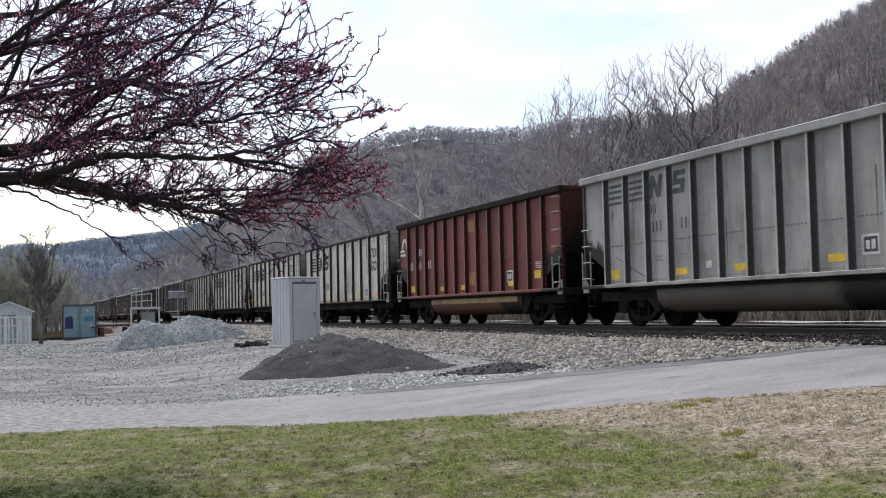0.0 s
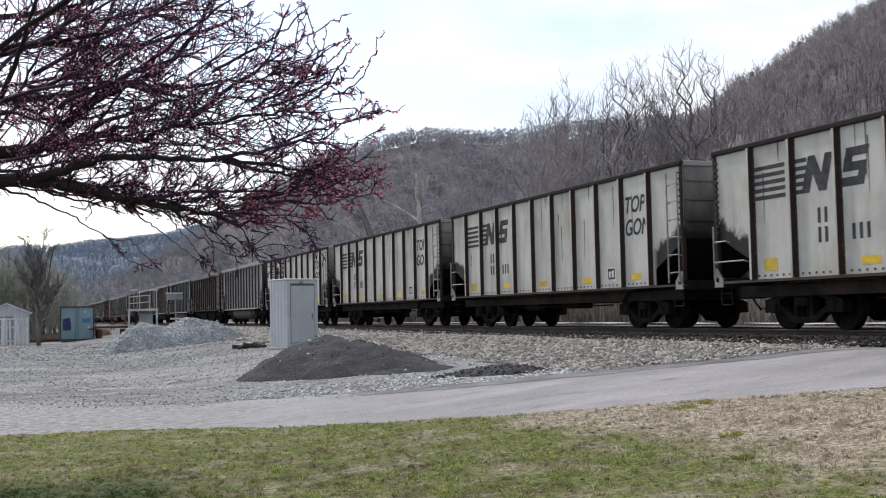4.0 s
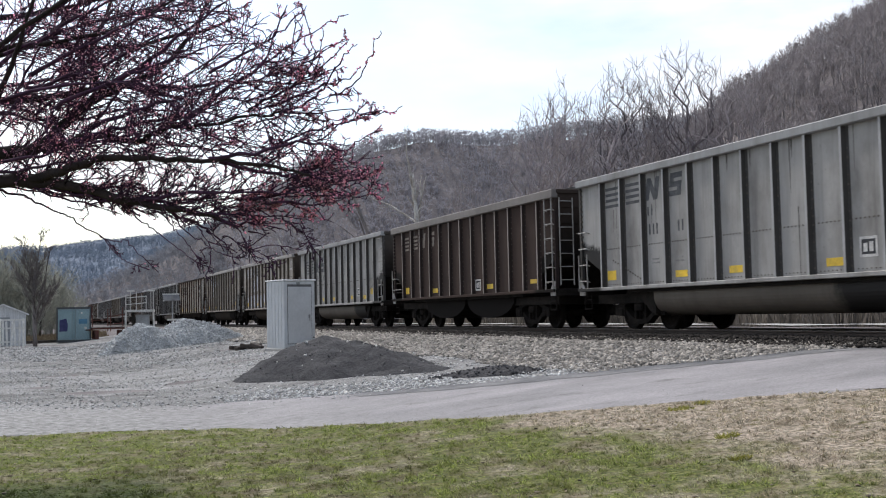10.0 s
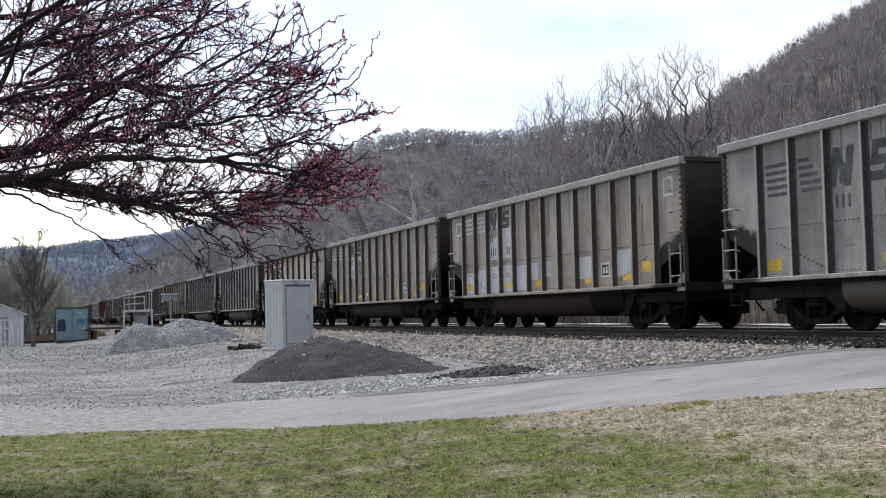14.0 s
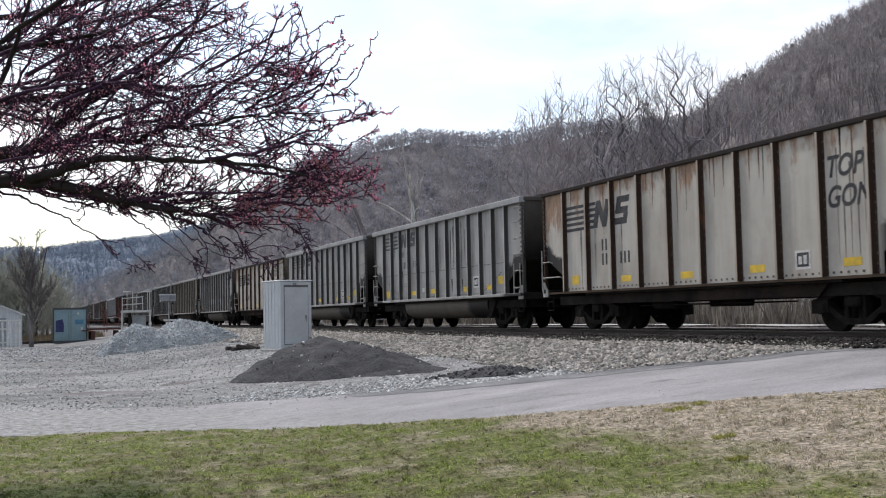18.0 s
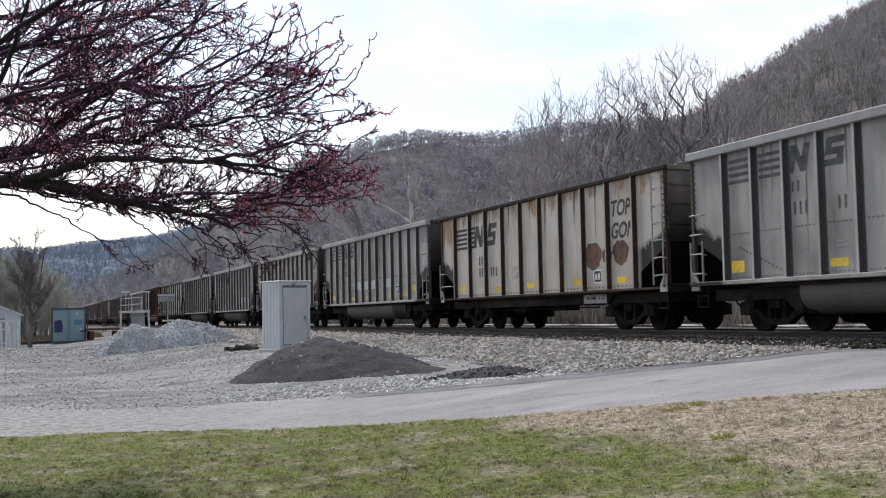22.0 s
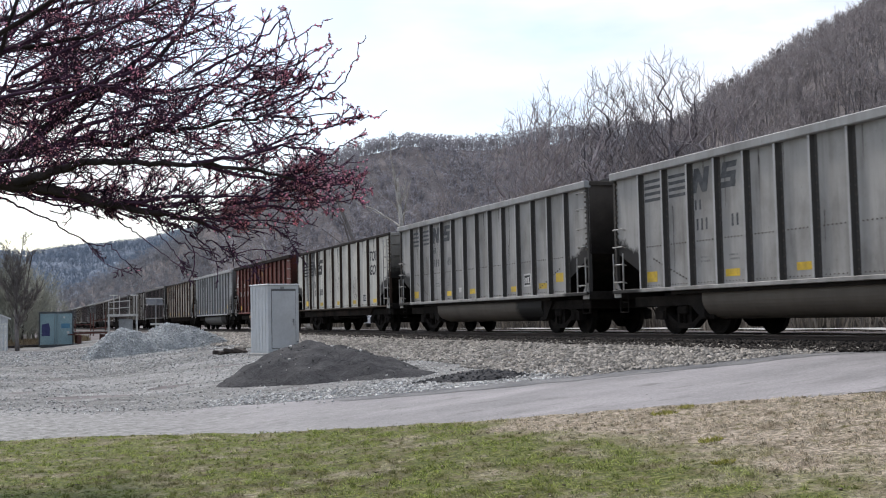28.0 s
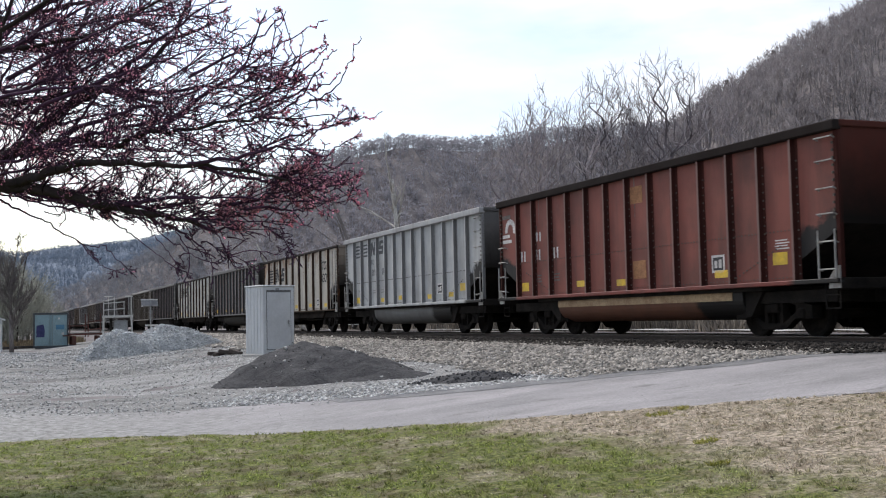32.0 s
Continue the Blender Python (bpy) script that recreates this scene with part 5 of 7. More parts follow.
# woodland at the foot of the hill, behind the far lane
pl = scatter(1050, (34, 210), (24, 420), lambda x, y: in_view(x, y) & (x > 36 + 0.05 * y) & (np.hypot(x, y) > 72) & (hills(x, y) < 30), rng)
single("valley_woods", mesh_np("valley_woods", *plant(pl, rng.uniform(8, 15, len(pl)), FINE, rng, 1.1), M_VALLEY), "tangled bare trees along the foot of the hill", "woods", "stuff")
pl = scatter(600, (29.5, 40), (15, 210), lambda x, y: in_view(x, y), rng)
single("roadside_brush", mesh_np("roadside_brush", *plant(pl, rng.uniform(1.5, 4.5, len(pl)), FINE, rng, 1.5), M_BRUSH), "dry leafless brush beyond the far lane", "brush", "stuff")

k = 16000
bx, by = rng.uniform(26.2, 31, k), rng.uniform(12, 130, k)
broot = np.stack([bx, by, rise(bx, by)], 1)
btip = broot + np.stack([rng.normal(size=k) * 0.25, rng.normal(size=k) * 0.25, rng.uniform(0.4, 1.5, k)], 1)
single("dry_weeds", mesh_np("dry_weeds", *blades(broot, btip, 0.05, rng), M_BRUSH), "dark dry weeds beyond the far lane", "weeds", "stuff")
TREE_SPEC = [(5, 0.03, 0.05, 3.0, 0.58, 0.78, 0.5), (6, 0.08, 0.045, 2.2, 0.5, 0.4, 0.5), (4, 0.11, 0.05, 1.6, 0.5, 0.48, 0.6), (3, 0.13, 0.05, 0.55, 0.55, 0.6, 0.65), (2, 0.15, 0.04, 0, 0, 0, 0)]
SLENDER = [(9, 0.05, 0.06, 0.9, 0.6, 0.35, 0.45), (5, 0.12, 0.08, 0.8, 0.55, 0.45, 0.5), (4, 0.15, 0.05, 0.6, 0.6, 0.5, 0.55), (2, 0.18, 0.03, 0, 0, 0, 0)]


def bare_tree(seed, x, y, height, trunk_r, label, bark=None, lean=(0, 0), spec=None, name="bare_tree"):
    g = np.random.default_rng(seed)
    out = [[], [], [], [], []]
    spec = spec or TREE_SPEC
    z = float(rise(x, y))
    grow(g, np.zeros(3), unit(np.array([lean[0], lean[1], 1.0])), height * (0.95 if spec[0][0] > 6 else 0.56), trunk_r, 0, out, spec)
    t = thing(name, pose(x, y, z - 0.15), label, "tree", "bare trees behind the track")
    bark = bark or M_BARK
    stem = [p for p, q, a, b in out[0]] + [out[0][-1][1]]
    part("trunk", Build().tube(stem, [a for p, q, a, b in out[0]] + [out[0][-1][3]], 9), bark, t, smooth=True)
    rest = tubes(out[1] + out[2], 5), tubes([(p, q, max(a, 0.012), max(b, 0.007)) for p, q, a, b in out[3] + out[4]], 3)
    tagged(part("crown", mesh_np("crown", *join(*rest), bark), None, t), kind="stuff")
    return t


def crown_tree(seed, x, y, top, wide, trunk_r, label, low=0.42, points=330, bark=None):
    """A bare tree whose limbs rise from the trunk and spread to fill a rounded crown; each wooden path thins towards its tips."""
    g = np.random.default_rng(seed)
    z = float(rise(x, y)) - 0.15
    hgt = top - z
    # points in the crown: a rounded fan, narrow below
    aim = []
    while len(aim) < points:
        p = g.uniform(-1, 1, 3)
        h = (p[2] + 1) / 2
        girth = (math.sin(math.pi * min(1, 0.16 + 0.74 * h ** 0.9)) ** 0.8) * (0.82 + 0.18 * math.sin(3 * math.atan2(p[1], p[0]) + seed + 4 * h))
        if math.hypot(p[0], p[1]) < girth and g.random() < 0.15 + 0.35 * math.hypot(p[0], p[1]) + 0.6 * h:
            aim.append((p[0] * wide, p[1] * wide, hgt * (low + (0.97 - low) * h)))
    aim = sorted(aim, key=lambda q: q[2] + 0.6 * math.hypot(q[0], q[1]))
    lean = g.normal(size=2) * 0.03
    nodes = [np.array([lean[0] * hgt * t * t, lean[1] * hgt * t * t, hgt * t]) for t in np.linspace(0, 0.62, 10)]
    parent = [-1] + list(range(9))
    path = [n[2] for n in nodes]
    tips = []
    for q in aim:
        q = np.array(q)
        n = np.array(nodes)
        d = q - n
        far = np.linalg.norm(d, axis=1) + 1e-6
        climb = d[:, 2] / far
        cost = far + 0.4 * np.array(path) + np.where(climb < 0.62, (0.62 - climb) * far * 4, 0) + np.where(n[:, 2] < 0.6 * low * hgt, 50, 0)
        k = int(np.argmin(cost))
        a, length = nodes[k], far[k]
        steps = max(2, int(length / 0.7))
        bow = np.array([0, 0, -0.035 * length]) + g.normal(size=3) * 0.03 * length
        last = k
        for i in range(1, steps + 1):
            t = i / steps
            nodes.append(a + (q - a) * t + bow * (4 * t * (1 - t)) + g.normal(size=3) * 0.009)
            parent.append(last)
            path.append(path[last] + length / steps)
            last = len(nodes) - 1
        tips.append(last)
    load = np.zeros(len(nodes))
    load[tips] = 1
    for i in range(len(nodes) - 1, 0, -1):
        load[parent[i]] += load[i]
    rad = np.maximum(trunk_r * (np.maximum(load, 1) / points) ** 0.46, 0.014)
    t = thing("bare_tree", pose(x, y, z), label, "tree", "bare trees behind the track")
    part("trunk", Build().tube([tuple(n) for n in nodes[:10]], [float(trunk_r * (1.25 - 0.3 * i)) if i < 2 else float(rad[i]) for i in range(10)], 9), bark or M_CROWN, t, smooth=True)
    wood = [(nodes[parent[i]], nodes[i], min(rad[parent[i]], rad[i] * 1.25), rad[i]) for i in range(10, len(nodes))]
    fine = []
    for i in range(10, len(nodes)):
        if load[i] < 3.5:
            d = unit(nodes[i] - nodes[parent[i]])
            for _ in range(g.poisson(0.85) + (load[i] <= 1 and i in tips)):
                c = unit(d + g.normal(size=3) * 0.42 + np.array([0, 0, 0.15]))
                m = nodes[i] + c * g.uniform(0.25, 0.6)
                fine.append((nodes[i], m, 0.013, 0.01))
                fine.append((m, m + unit(c + g.normal(size=3) * 0.4 + np.array([0, 0, 0.1])) * g.uniform(0.2, 0.5), 0.01, 0.007))
    thick = [q for q in wood if q[2] > 0.035]
    thin = [q for q in wood if q[2] <= 0.035]
    tagged(part("crown", mesh_np("crown", *join(tubes(thick, 6), tubes(thin + fine, 3)), bark or M_CROWN), None, t), kind="stuff")
    return t


TALL, ROUND = "tall leafless tree with a dense fan of upswept twigs", "leafless tree with a rounded grey-brown crown"
for seed, x, y, top, wide, r, n in ((1, 36.9, 55.8, 17.3, 2.7, 0.2, 420), (2, 33.7, 57.05, 16.4, 2.2, 0.15, 330), (3, 37.4, 58.8, 16.9, 1.6, 0.12, 190), (4, 33.3, 54.0, 15.2, 1.5, 0.11, 180), (5, 31.1, 60.2, 15.9, 1.9, 0.13, 260),
                                  (6, 33.5, 61.4, 15.9, 1.6, 0.12, 200), (7, 31.6, 64.3, 15.5, 1.8, 0.12, 220), (8, 39.8, 54.75, 16.0, 1.5, 0.11, 170), (9, 38.5, 51.0, 15.2, 1.5, 0.11, 170), (10, 40.5, 58.7, 15.6, 1.4, 0.1, 150),
                                  (11, 36.7, 64.5, 16.7, 1.6, 0.12, 190), (12, 31.2, 66.7, 14.9, 1.7, 0.11, 190), (15, 38.0, 53.5, 15.4, 1.4, 0.1, 140), (16, 30.0, 58.7, 14.8, 1.7, 0.11, 190), (17, 36.8, 60.3, 17.0, 1.6, 0.12, 180), (18, 31.1, 54.3, 14.8, 1.5, 0.11, 160)):
    crown_tree(seed, x, y, top, wide * 1.12, r, TALL, points=int(n * (0.9 if seed < 3 else 0.62)), bark=M_CROWN if seed in (1, 2) else M_MIDCROWN)
for seed, x, y, top, wide, r in ((51, 28.9, 56.0, 11.9, 2.4, 0.12), (52, 30.6, 59.0, 11.2, 2.6, 0.12), (53, 32.3, 53.0, 11.4, 2.2, 0.11), (56, 30.4, 74.0, 12.0, 2.6, 0.12), (58, 35.0, 52.0, 10.5, 2.0, 0.1)):
    crown_tree(seed, x, y, top, wide, r, ROUND, 0.25, 150, M_ROUND)
for seed, x, y, hgt, lean in ((21, 27.6, 80.0, 12.5, (-0.42, 0.1)), (22, 28.2, 82.0, 14.0, (0.34, 0.05)), (23, 28.6, 80.5, 12.5, (0.16, 0)), (24, 24.5, 92.0, 9.0, (-0.6, 0))):
    bare_tree(seed, x, y, hgt, 0.25, "leaning sycamore with pale patchy bark", M_PALEBARK if seed != 21 else M_BARK, lean,
              [(7, 0.09, 0.03, 0.55, 0.6, 0.42, 0.55), (5, 0.15, 0.04, 0.6, 0.6, 0.45, 0.5), (4, 0.16, 0.04, 0.5, 0.6, 0.5, 0.5), (2, 0.2, 0, 0, 0, 0, 0)], name="sycamore")
for seed, x, y, hgt, r in ((36, 1.15, 79.0, 9.0, 0.16), (32, 1.9, 104.5, 9.0, 0.1), (33, -2.6, 108.0, 9.5, 0.12), (34, -0.9, 112.0, 8.5, 0.1)):
    bare_tree(seed, x, y, hgt, r, "slender bare tree at the yard's edge", M_BARK if seed == 36 else M_DARKBARK, spec=TREE_SPEC if seed == 36 else SLENDER)
pl = scatter(760, (-14, 8), (98, 150), lambda x, y: bearing(x, y) < np.interp(y, [98, 118, 150], [0.9, 1.2, 3.0]), rng)
single("yard_thicket", mesh_np("yard_thicket", *plant(pl, rng.uniform(5.5, 9.5, len(pl)), THICKET, rng, 0.9), M_THICKET), "dark thicket beyond the yard", "brush", "stuff")


def pine(x, y, hgt, seed):
    g = np.random.default_rng(seed)
    a, b = [], []
    for i in range(900):
        h = g.uniform(0.25, 1)
        az = g.uniform(0, 2 * np.pi)
        reach_out = (1.05 - h) * 0.3 * g.uniform(0.3, 1)
        s = np.array([np.cos(az) * reach_out, np.sin(az) * reach_out, h]) * hgt
        a.append(s)
        b.append(s + unit(np.array([np.cos(az), np.sin(az), g.uniform(-0.3, 0.3)])) * hgt * 0.06)
    t = thing("pine_tree", pose(x, y, float(rise(x, y)) - 0.3), "dark green pine standing above the bare woods", "tree", "hilltop pines")
    part("trunk", mesh_np("trunk", *tubes([(np.zeros(3), np.array([0, 0, hgt]), hgt * 0.014, 0.03)], 6), M_BARK), None, t)
    part("crown", mesh_np("crown", *blades(np.array(a), np.array(b), hgt * 0.012, g), M_PINE), None, t)


# ---- the flowering tree beside the lawn: limbs as bends through the crown, twigs grown from them ----
M_REDBARK = mat("dark_redbud_bark", (0.018, 0.013, 0.014), (0.034, 0.024, 0.024), 9, 0.9, 0.004, 60)
M_TWIG = mat("purple_brown_twig", (0.038, 0.016, 0.04), (0.075, 0.03, 0.065), 6, 0.85, 0, 40, island=0.3)
M_BUD = gauzy(mat("pink_redbud_blossom", (0.94, 0.58, 0.66), (0.76, 0.36, 0.5), 8, 0.7, 0, 30, island=0.5), 0.65)
redbud = thing("redbud_tree", pose(-1.6, 8.1, 0), "redbud tree with dark limbs and opening pink buds", "tree")
HOME = np.array([-1.6, 8.1, 0])
TWIGS, BOUGHS, BUDS, SPRAYS, SIZES = [[], [], []], [], [], [], []
rt = np.random.default_rng(77)
TWIG_SPEC = [(6, 0.11, 0.0, 0.8, 0.8, 0.5, 0.7), (4, 0.14, 0.0, 0.55, 0.85, 0.5, 0.75), (2, 0.18, 0.0, 0, 0, 0, 0)]


def limb(r0, r1, pts, shoots=1.0, droop=0.0, size=1.0, lift=False):
    """A limb through a few bends, thinning from r0 to r1, with side shoots along it."""
    p = np.array(pts, float) - HOME
    n = len(p)
    fine = []
    for i in range(n - 1):
        a, b, c, d = p[max(i - 1, 0)], p[i], p[i + 1], p[min(i + 2, n - 1)]
        for s in np.arange(0, 1, 0.2):
            fine.append(0.5 * (2 * b + (c - a) * s + (2 * a - 5 * b + 4 * c - d) * s * s + (3 * b - a - 3 * c + d) * s ** 3))
    fine.append(p[-1])
    fine = np.array(fine) + rt.normal(size=(len(fine), 3)) * 0.007
    rs = 0.8 * (r1 + (r0 - r1) * np.linspace(1, 0, len(fine)) ** 1.3)
    wood = BOUGHS if r0 >= 0.03 else SPRAYS
    for a, b, ra, rb in zip(fine[:-1], fine[1:], rs[:-1], rs[1:]):
        wood.append((a, b, ra, rb))
        d = unit(b - a)
        for _ in range(rt.poisson(0.8 * shoots * np.linalg.norm(b - a) / 0.06)):
            side = unit(np.cross(d, rt.normal(size=3)))
            if lift:
                side[2] = abs(side[2])
            c = unit(d * 0.75 + side * 0.8 + np.array([0.22, -0.05, 0.08 - droop]))
            grow(rt, a + (b - a) * rt.uniform(), c, rt.uniform(0.2, 0.75) * size, min(max(0.25 * ra, 0.0045), 0.007), 0, TWIGS, TWIG_SPEC)
    grow(rt, fine[-1], unit(fine[-1] - fine[-3]), 0.4 * size, r1, 0, TWIGS, TWIG_SPEC)


BOUGHS += [(np.array([0, 0, -0.2]), np.array([0.05, -0.02, 1.2]), 0.17, 0.14), (np.array([0.05, -0.02, 1.2]), np.array([0.25, -0.05, 1.75]), 0.14, 0.12), (np.array([0.25, -0.05, 1.75]), np.array([0.97, -0.42, 2.42]), 0.11, 0.08),
          (np.array([0.25, -0.05, 1.75]), np.array([0.96, -0.31, 2.57]), 0.1, 0.075), (np.array([0.05, -0.02, 1.2]), np.array([0.4, 0.1, 2.5]), 0.12, 0.08), (np.array([0.4, 0.1, 2.5]), np.array([0.92, 0.0, 3.06]), 0.07, 0.05),
          (np.array([0.4, 0.1, 2.5]), np.array([0.9, 0.3, 3.36]), 0.06, 0.05), (np.array([0.4, 0.1, 2.5]), np.array([0.88, 0.6, 3.75]), 0.06, 0.04)]
limb(.075, .014, [(-0.63, 7.68, 2.42), (-0.27, 7.54, 2.49), (0.07, 7.31, 2.47), (0.35, 7.1, 2.42), (0.6, 6.9, 2.32), (0.91, 6.69, 2.24), (1.13, 6.61, 2.2)], 0.75, 0.0, 0.8, True)
limb(.065, .014, [(-0.64, 7.79, 2.57), (-0.2, 7.61, 2.67), (0.1, 7.5, 2.69), (0.34, 7.5, 2.93), (0.52, 7.53, 3.07), (0.81, 7.52, 3.22), (1.08, 7.62, 3.49), (1.29, 7.72, 3.93)])
limb(.04, .009, [(0.07, 7.31, 2.48), (0.29, 7.01, 2.52), (0.44, 6.84, 2.55), (0.68, 6.65, 2.54), (1.0, 6.42, 2.51), (1.28, 6.21, 2.47), (1.55, 6.11, 2.4)], 1.1, 0.0, 0.9, True)
limb(.032, .007, [(0.17, 7.47, 2.69), (0.43, 7.16, 2.75), (0.68, 6.96, 2.69), (0.83, 6.79, 2.74), (1.06, 6.6, 2.75), (1.3, 6.41, 2.78), (1.45, 6.28, 2.78)], 1.1)
limb(.04, .02, [(-0.67, 8.09, 3.06), (-0.14, 7.89, 3.07), (0.18, 7.77, 3.08), (0.45, 7.56, 3.11), (0.69, 7.46, 3.12)])
limb(.045, .01, [(-0.69, 8.4, 3.36), (-0.15, 8.19, 3.45), (0.15, 8.18, 3.54), (0.49, 8.16, 3.54), (0.83, 8.13, 3.57), (1.31, 8.05, 3.71), (1.5, 8.03, 3.8)], 0.8)
limb(.022, .006, [(0.66, 7.48, 3.13), (0.96, 7.04, 3.06), (1.28, 6.82, 3.06), (1.5, 6.65, 3.02)], 1.1)
limb(.016, .004, [(1.03, 6.41, 2.51), (1.29, 6.09, 2.53), (1.5, 5.98, 2.57), (1.68, 5.97, 2.52), (1.76, 5.87, 2.56)], 0.3, 0, 0.3)
limb(.018, .005, [(0.67, 6.88, 2.32), (0.96, 6.56, 2.33), (1.21, 6.35, 2.32), (1.45, 6.17, 2.3)], 0.9, 0.0, 0.8, True)
limb(.04, .012, [(-0.72, 8.71, 3.75), (-0.15, 8.49, 3.78), (0.3, 8.32, 3.85), (0.83, 8.11, 3.96)], 0.6)
limb(.010, .003, [(1.42, 6.3, 2.78), (1.6, 6.16, 2.86), (1.67, 6.1, 2.97), (1.73, 6.0, 3.07), (1.79, 5.97, 3.12)], 0.15, 0, 0.3)
limb(.009, .003, [(1.3, 6.6, 3.0), (1.5, 6.4, 2.95), (1.62, 6.3, 3.1), (1.6, 6.3, 3.28)], 0.25, 0, 0.35)
limb(.03, .01, [(0.52, 7.53, 3.07), (0.46, 7.64, 3.38), (0.58, 7.79, 3.69), (0.7, 7.94, 4.06)])
limb(.03, .01, [(-0.3, 7.6, 2.7), (-0.1, 7.3, 3.0), (0.05, 7.1, 3.4), (0.2, 7.0, 3.9)], 0.5)
limb(.022, .006, [(0.55, 7.3, 3.08), (0.85, 7.1, 3.3), (1.1, 7.0, 3.5), (1.3, 6.95, 3.65)], 0.6)
limb(.02, .006, [(0.9, 6.7, 2.75), (1.15, 6.5, 2.95), (1.35, 6.4, 3.1), (1.42, 6.4, 3.3)], 0.6, 0, 0.6)
limb(.01, .003, [(1.4, 6.5, 2.85), (1.63, 6.25, 2.93), (1.76, 6.12, 2.95), (1.82, 6.0, 3.0)], 1.0, 0, 0.35)
limb(.01, .003, [(1.4, 6.4, 2.6), (1.6, 6.28, 2.68), (1.75, 6.1, 2.7), (1.85, 5.98, 2.74)], 1.0, 0, 0.35)
limb(.008, .003, [(1.5, 6.5, 3.05), (1.69, 6.35, 3.16), (1.8, 6.2, 3.22)], 0.8, 0, 0.35)
limb(.03, .008, [(-0.55, 7.5, 2.9), (-0.2, 7.2, 3.2), (0.15, 7.0, 3.45), (0.5, 6.85, 3.7), (0.8, 6.8, 3.95)], 0.55)
limb(.03, .008, [(-0.5, 7.9, 3.2), (-0.1, 7.6, 3.35), (0.35, 7.35, 3.4), (0.75, 7.15, 3.5), (1.1, 7.0, 3.75)], 0.55)
limb(.02, .006, [(-0.4, 7.3, 2.75), (0.0, 7.0, 2.95), (0.4, 6.8, 3.0), (0.75, 6.6, 2.98)])
limb(.018, .005, [(1.1, 6.4, 2.5), (1.35, 6.25, 2.42), (1.5, 6.15, 2.4), (1.66, 6.08, 2.4)], 1.0, 0.0, 0.6)
for k in range(5):
    a = k / 4
    limb(.007, .0026, [(1.3, 6.55, 2.75 + 0.3 * a), (1.5, 6.4, 2.78 + 0.42 * a), (1.64 + 0.04 * a, 6.28, 2.74 + 0.56 * a), (1.78, 6.12, 2.72 + 0.62 * a)], 0.35, 0, 0.32)
limb(.02, .006, [(0.5, 7.8, 3.45), (0.22, 7.94, 3.54), (0.55, 7.6, 3.6), (0.91, 7.46, 3.64), (1.2, 7.3, 3.62)], 1.1)
limb(.02, .006, [(-0.14, 7.98, 3.3), (0.04, 8.1, 3.5), (0.35, 8.0, 3.62), (0.8, 7.9, 3.75)], 1.1)
limb(.022, .006, [(-0.3, 8.0, 2.9), (-0.07, 7.87, 2.98), (0.28, 7.63, 2.9), (0.67, 7.27, 2.94), (1.05, 6.92, 2.88)], 1.1, 0, 0.8)
limb(.022, .006, [(-0.3, 7.9, 2.66), (-0.03, 7.76, 2.73), (0.4, 7.38, 2.75), (0.85, 7.0, 2.68), (1.21, 6.66, 2.6)], 1.1, 0, 0.75)
limb(.02, .006, [(-0.4, 8.2, 3.15), (-0.14, 8.1, 3.21), (0.39, 7.68, 3.2), (0.82, 7.31, 3.05)], 1.1, 0, 0.8)
limb(.009, .003, [(0.4, 7.1, 2.42), (0.7, 7.1, 2.42), (0.99, 6.76, 2.31), (1.28, 6.55, 2.16)], 0.7, 0.1, 0.6)
limb(.014, .004, [(1.1, 6.8, 3.1), (1.35, 6.75, 3.25), (1.51, 6.72, 3.36), (1.66, 6.65, 3.5)], 0.7, 0, 0.6)
limb(.012, .004, [(1.3, 6.6, 2.85), (1.5, 6.4, 2.95), (1.66, 6.35, 3.02), (1.73, 6.22, 3.05)], 1.2, 0, 0.55)
limb(.006, .0026, [(1.6, 6.3, 2.98), (1.7, 6.23, 3.1), (1.75, 6.1, 3.16), (1.75, 6.08, 3.25)], 0.2, 0, 0.12)
limb(.006, .0026, [(1.6, 6.3, 3.0), (1.66, 6.25, 3.15), (1.66, 6.22, 3.27)], 0.2, 0, 0.12)
limb(.006, .0026, [(1.7, 6.1, 2.86), (1.79, 5.99, 2.92), (1.87, 5.95, 3.08), (1.92, 5.92, 3.2)], 0.2, 0, 0.12)
limb(.006, .0024, [(1.6, 6.2, 2.6), (1.79, 6.0, 2.72), (1.9, 5.9, 2.72), (1.97, 5.75, 2.74)], 0.2, 0, 0.12)
limb(.014, .004, [(1.3, 6.5, 2.3), (1.53, 6.44, 2.36), (1.6, 6.34, 2.4), (1.7, 6.25, 2.42)], 1.0, 0.0, 0.5)
limb(.012, .004, [(1.35, 6.45, 2.28), (1.55, 6.3, 2.26), (1.62, 6.24, 2.24), (1.74, 6.2, 2.26)], 1.0, 0.0, 0.5)
for k in range(6):
    a = k / 5
    limb(.007, .0026, [(1.45, 6.3, 2.3 + 0.12 * a), (1.62, 6.15, 2.28 + 0.18 * a), (1.76, 6.03, 2.26 + 0.2 * a), (1.84 + 0.08 * (k % 2), 5.92, 2.27 + 0.22 * a)], 0.5, 0, 0.32)
# straighter branches of middle size that leave the limbs and run outwards
for k in range(9):
    a, q = (k * 0.618) % 1.0, (k * 0.414) % 1.0
    start = np.array([-0.25 + 0.7 * q, 7.45 - 0.3 * q, 2.5 + 0.9 * a])
    end = start + np.array([0.95 + 0.35 * a * (1 - a) * 4 - 0.45 * q, -0.75 + 0.4 * a, 0.12 + 0.75 * a * (0.6 + 0.4 * q) - 0.12 * q])
    way = [start + (end - start) * t + rt.normal(size=3) * 0.02 * (0 < t < 1) for t in (0, 0.35, 0.7, 1)]
    limb(.016 + .006 * q, .0045, way, 0.35, 0, 0.6)
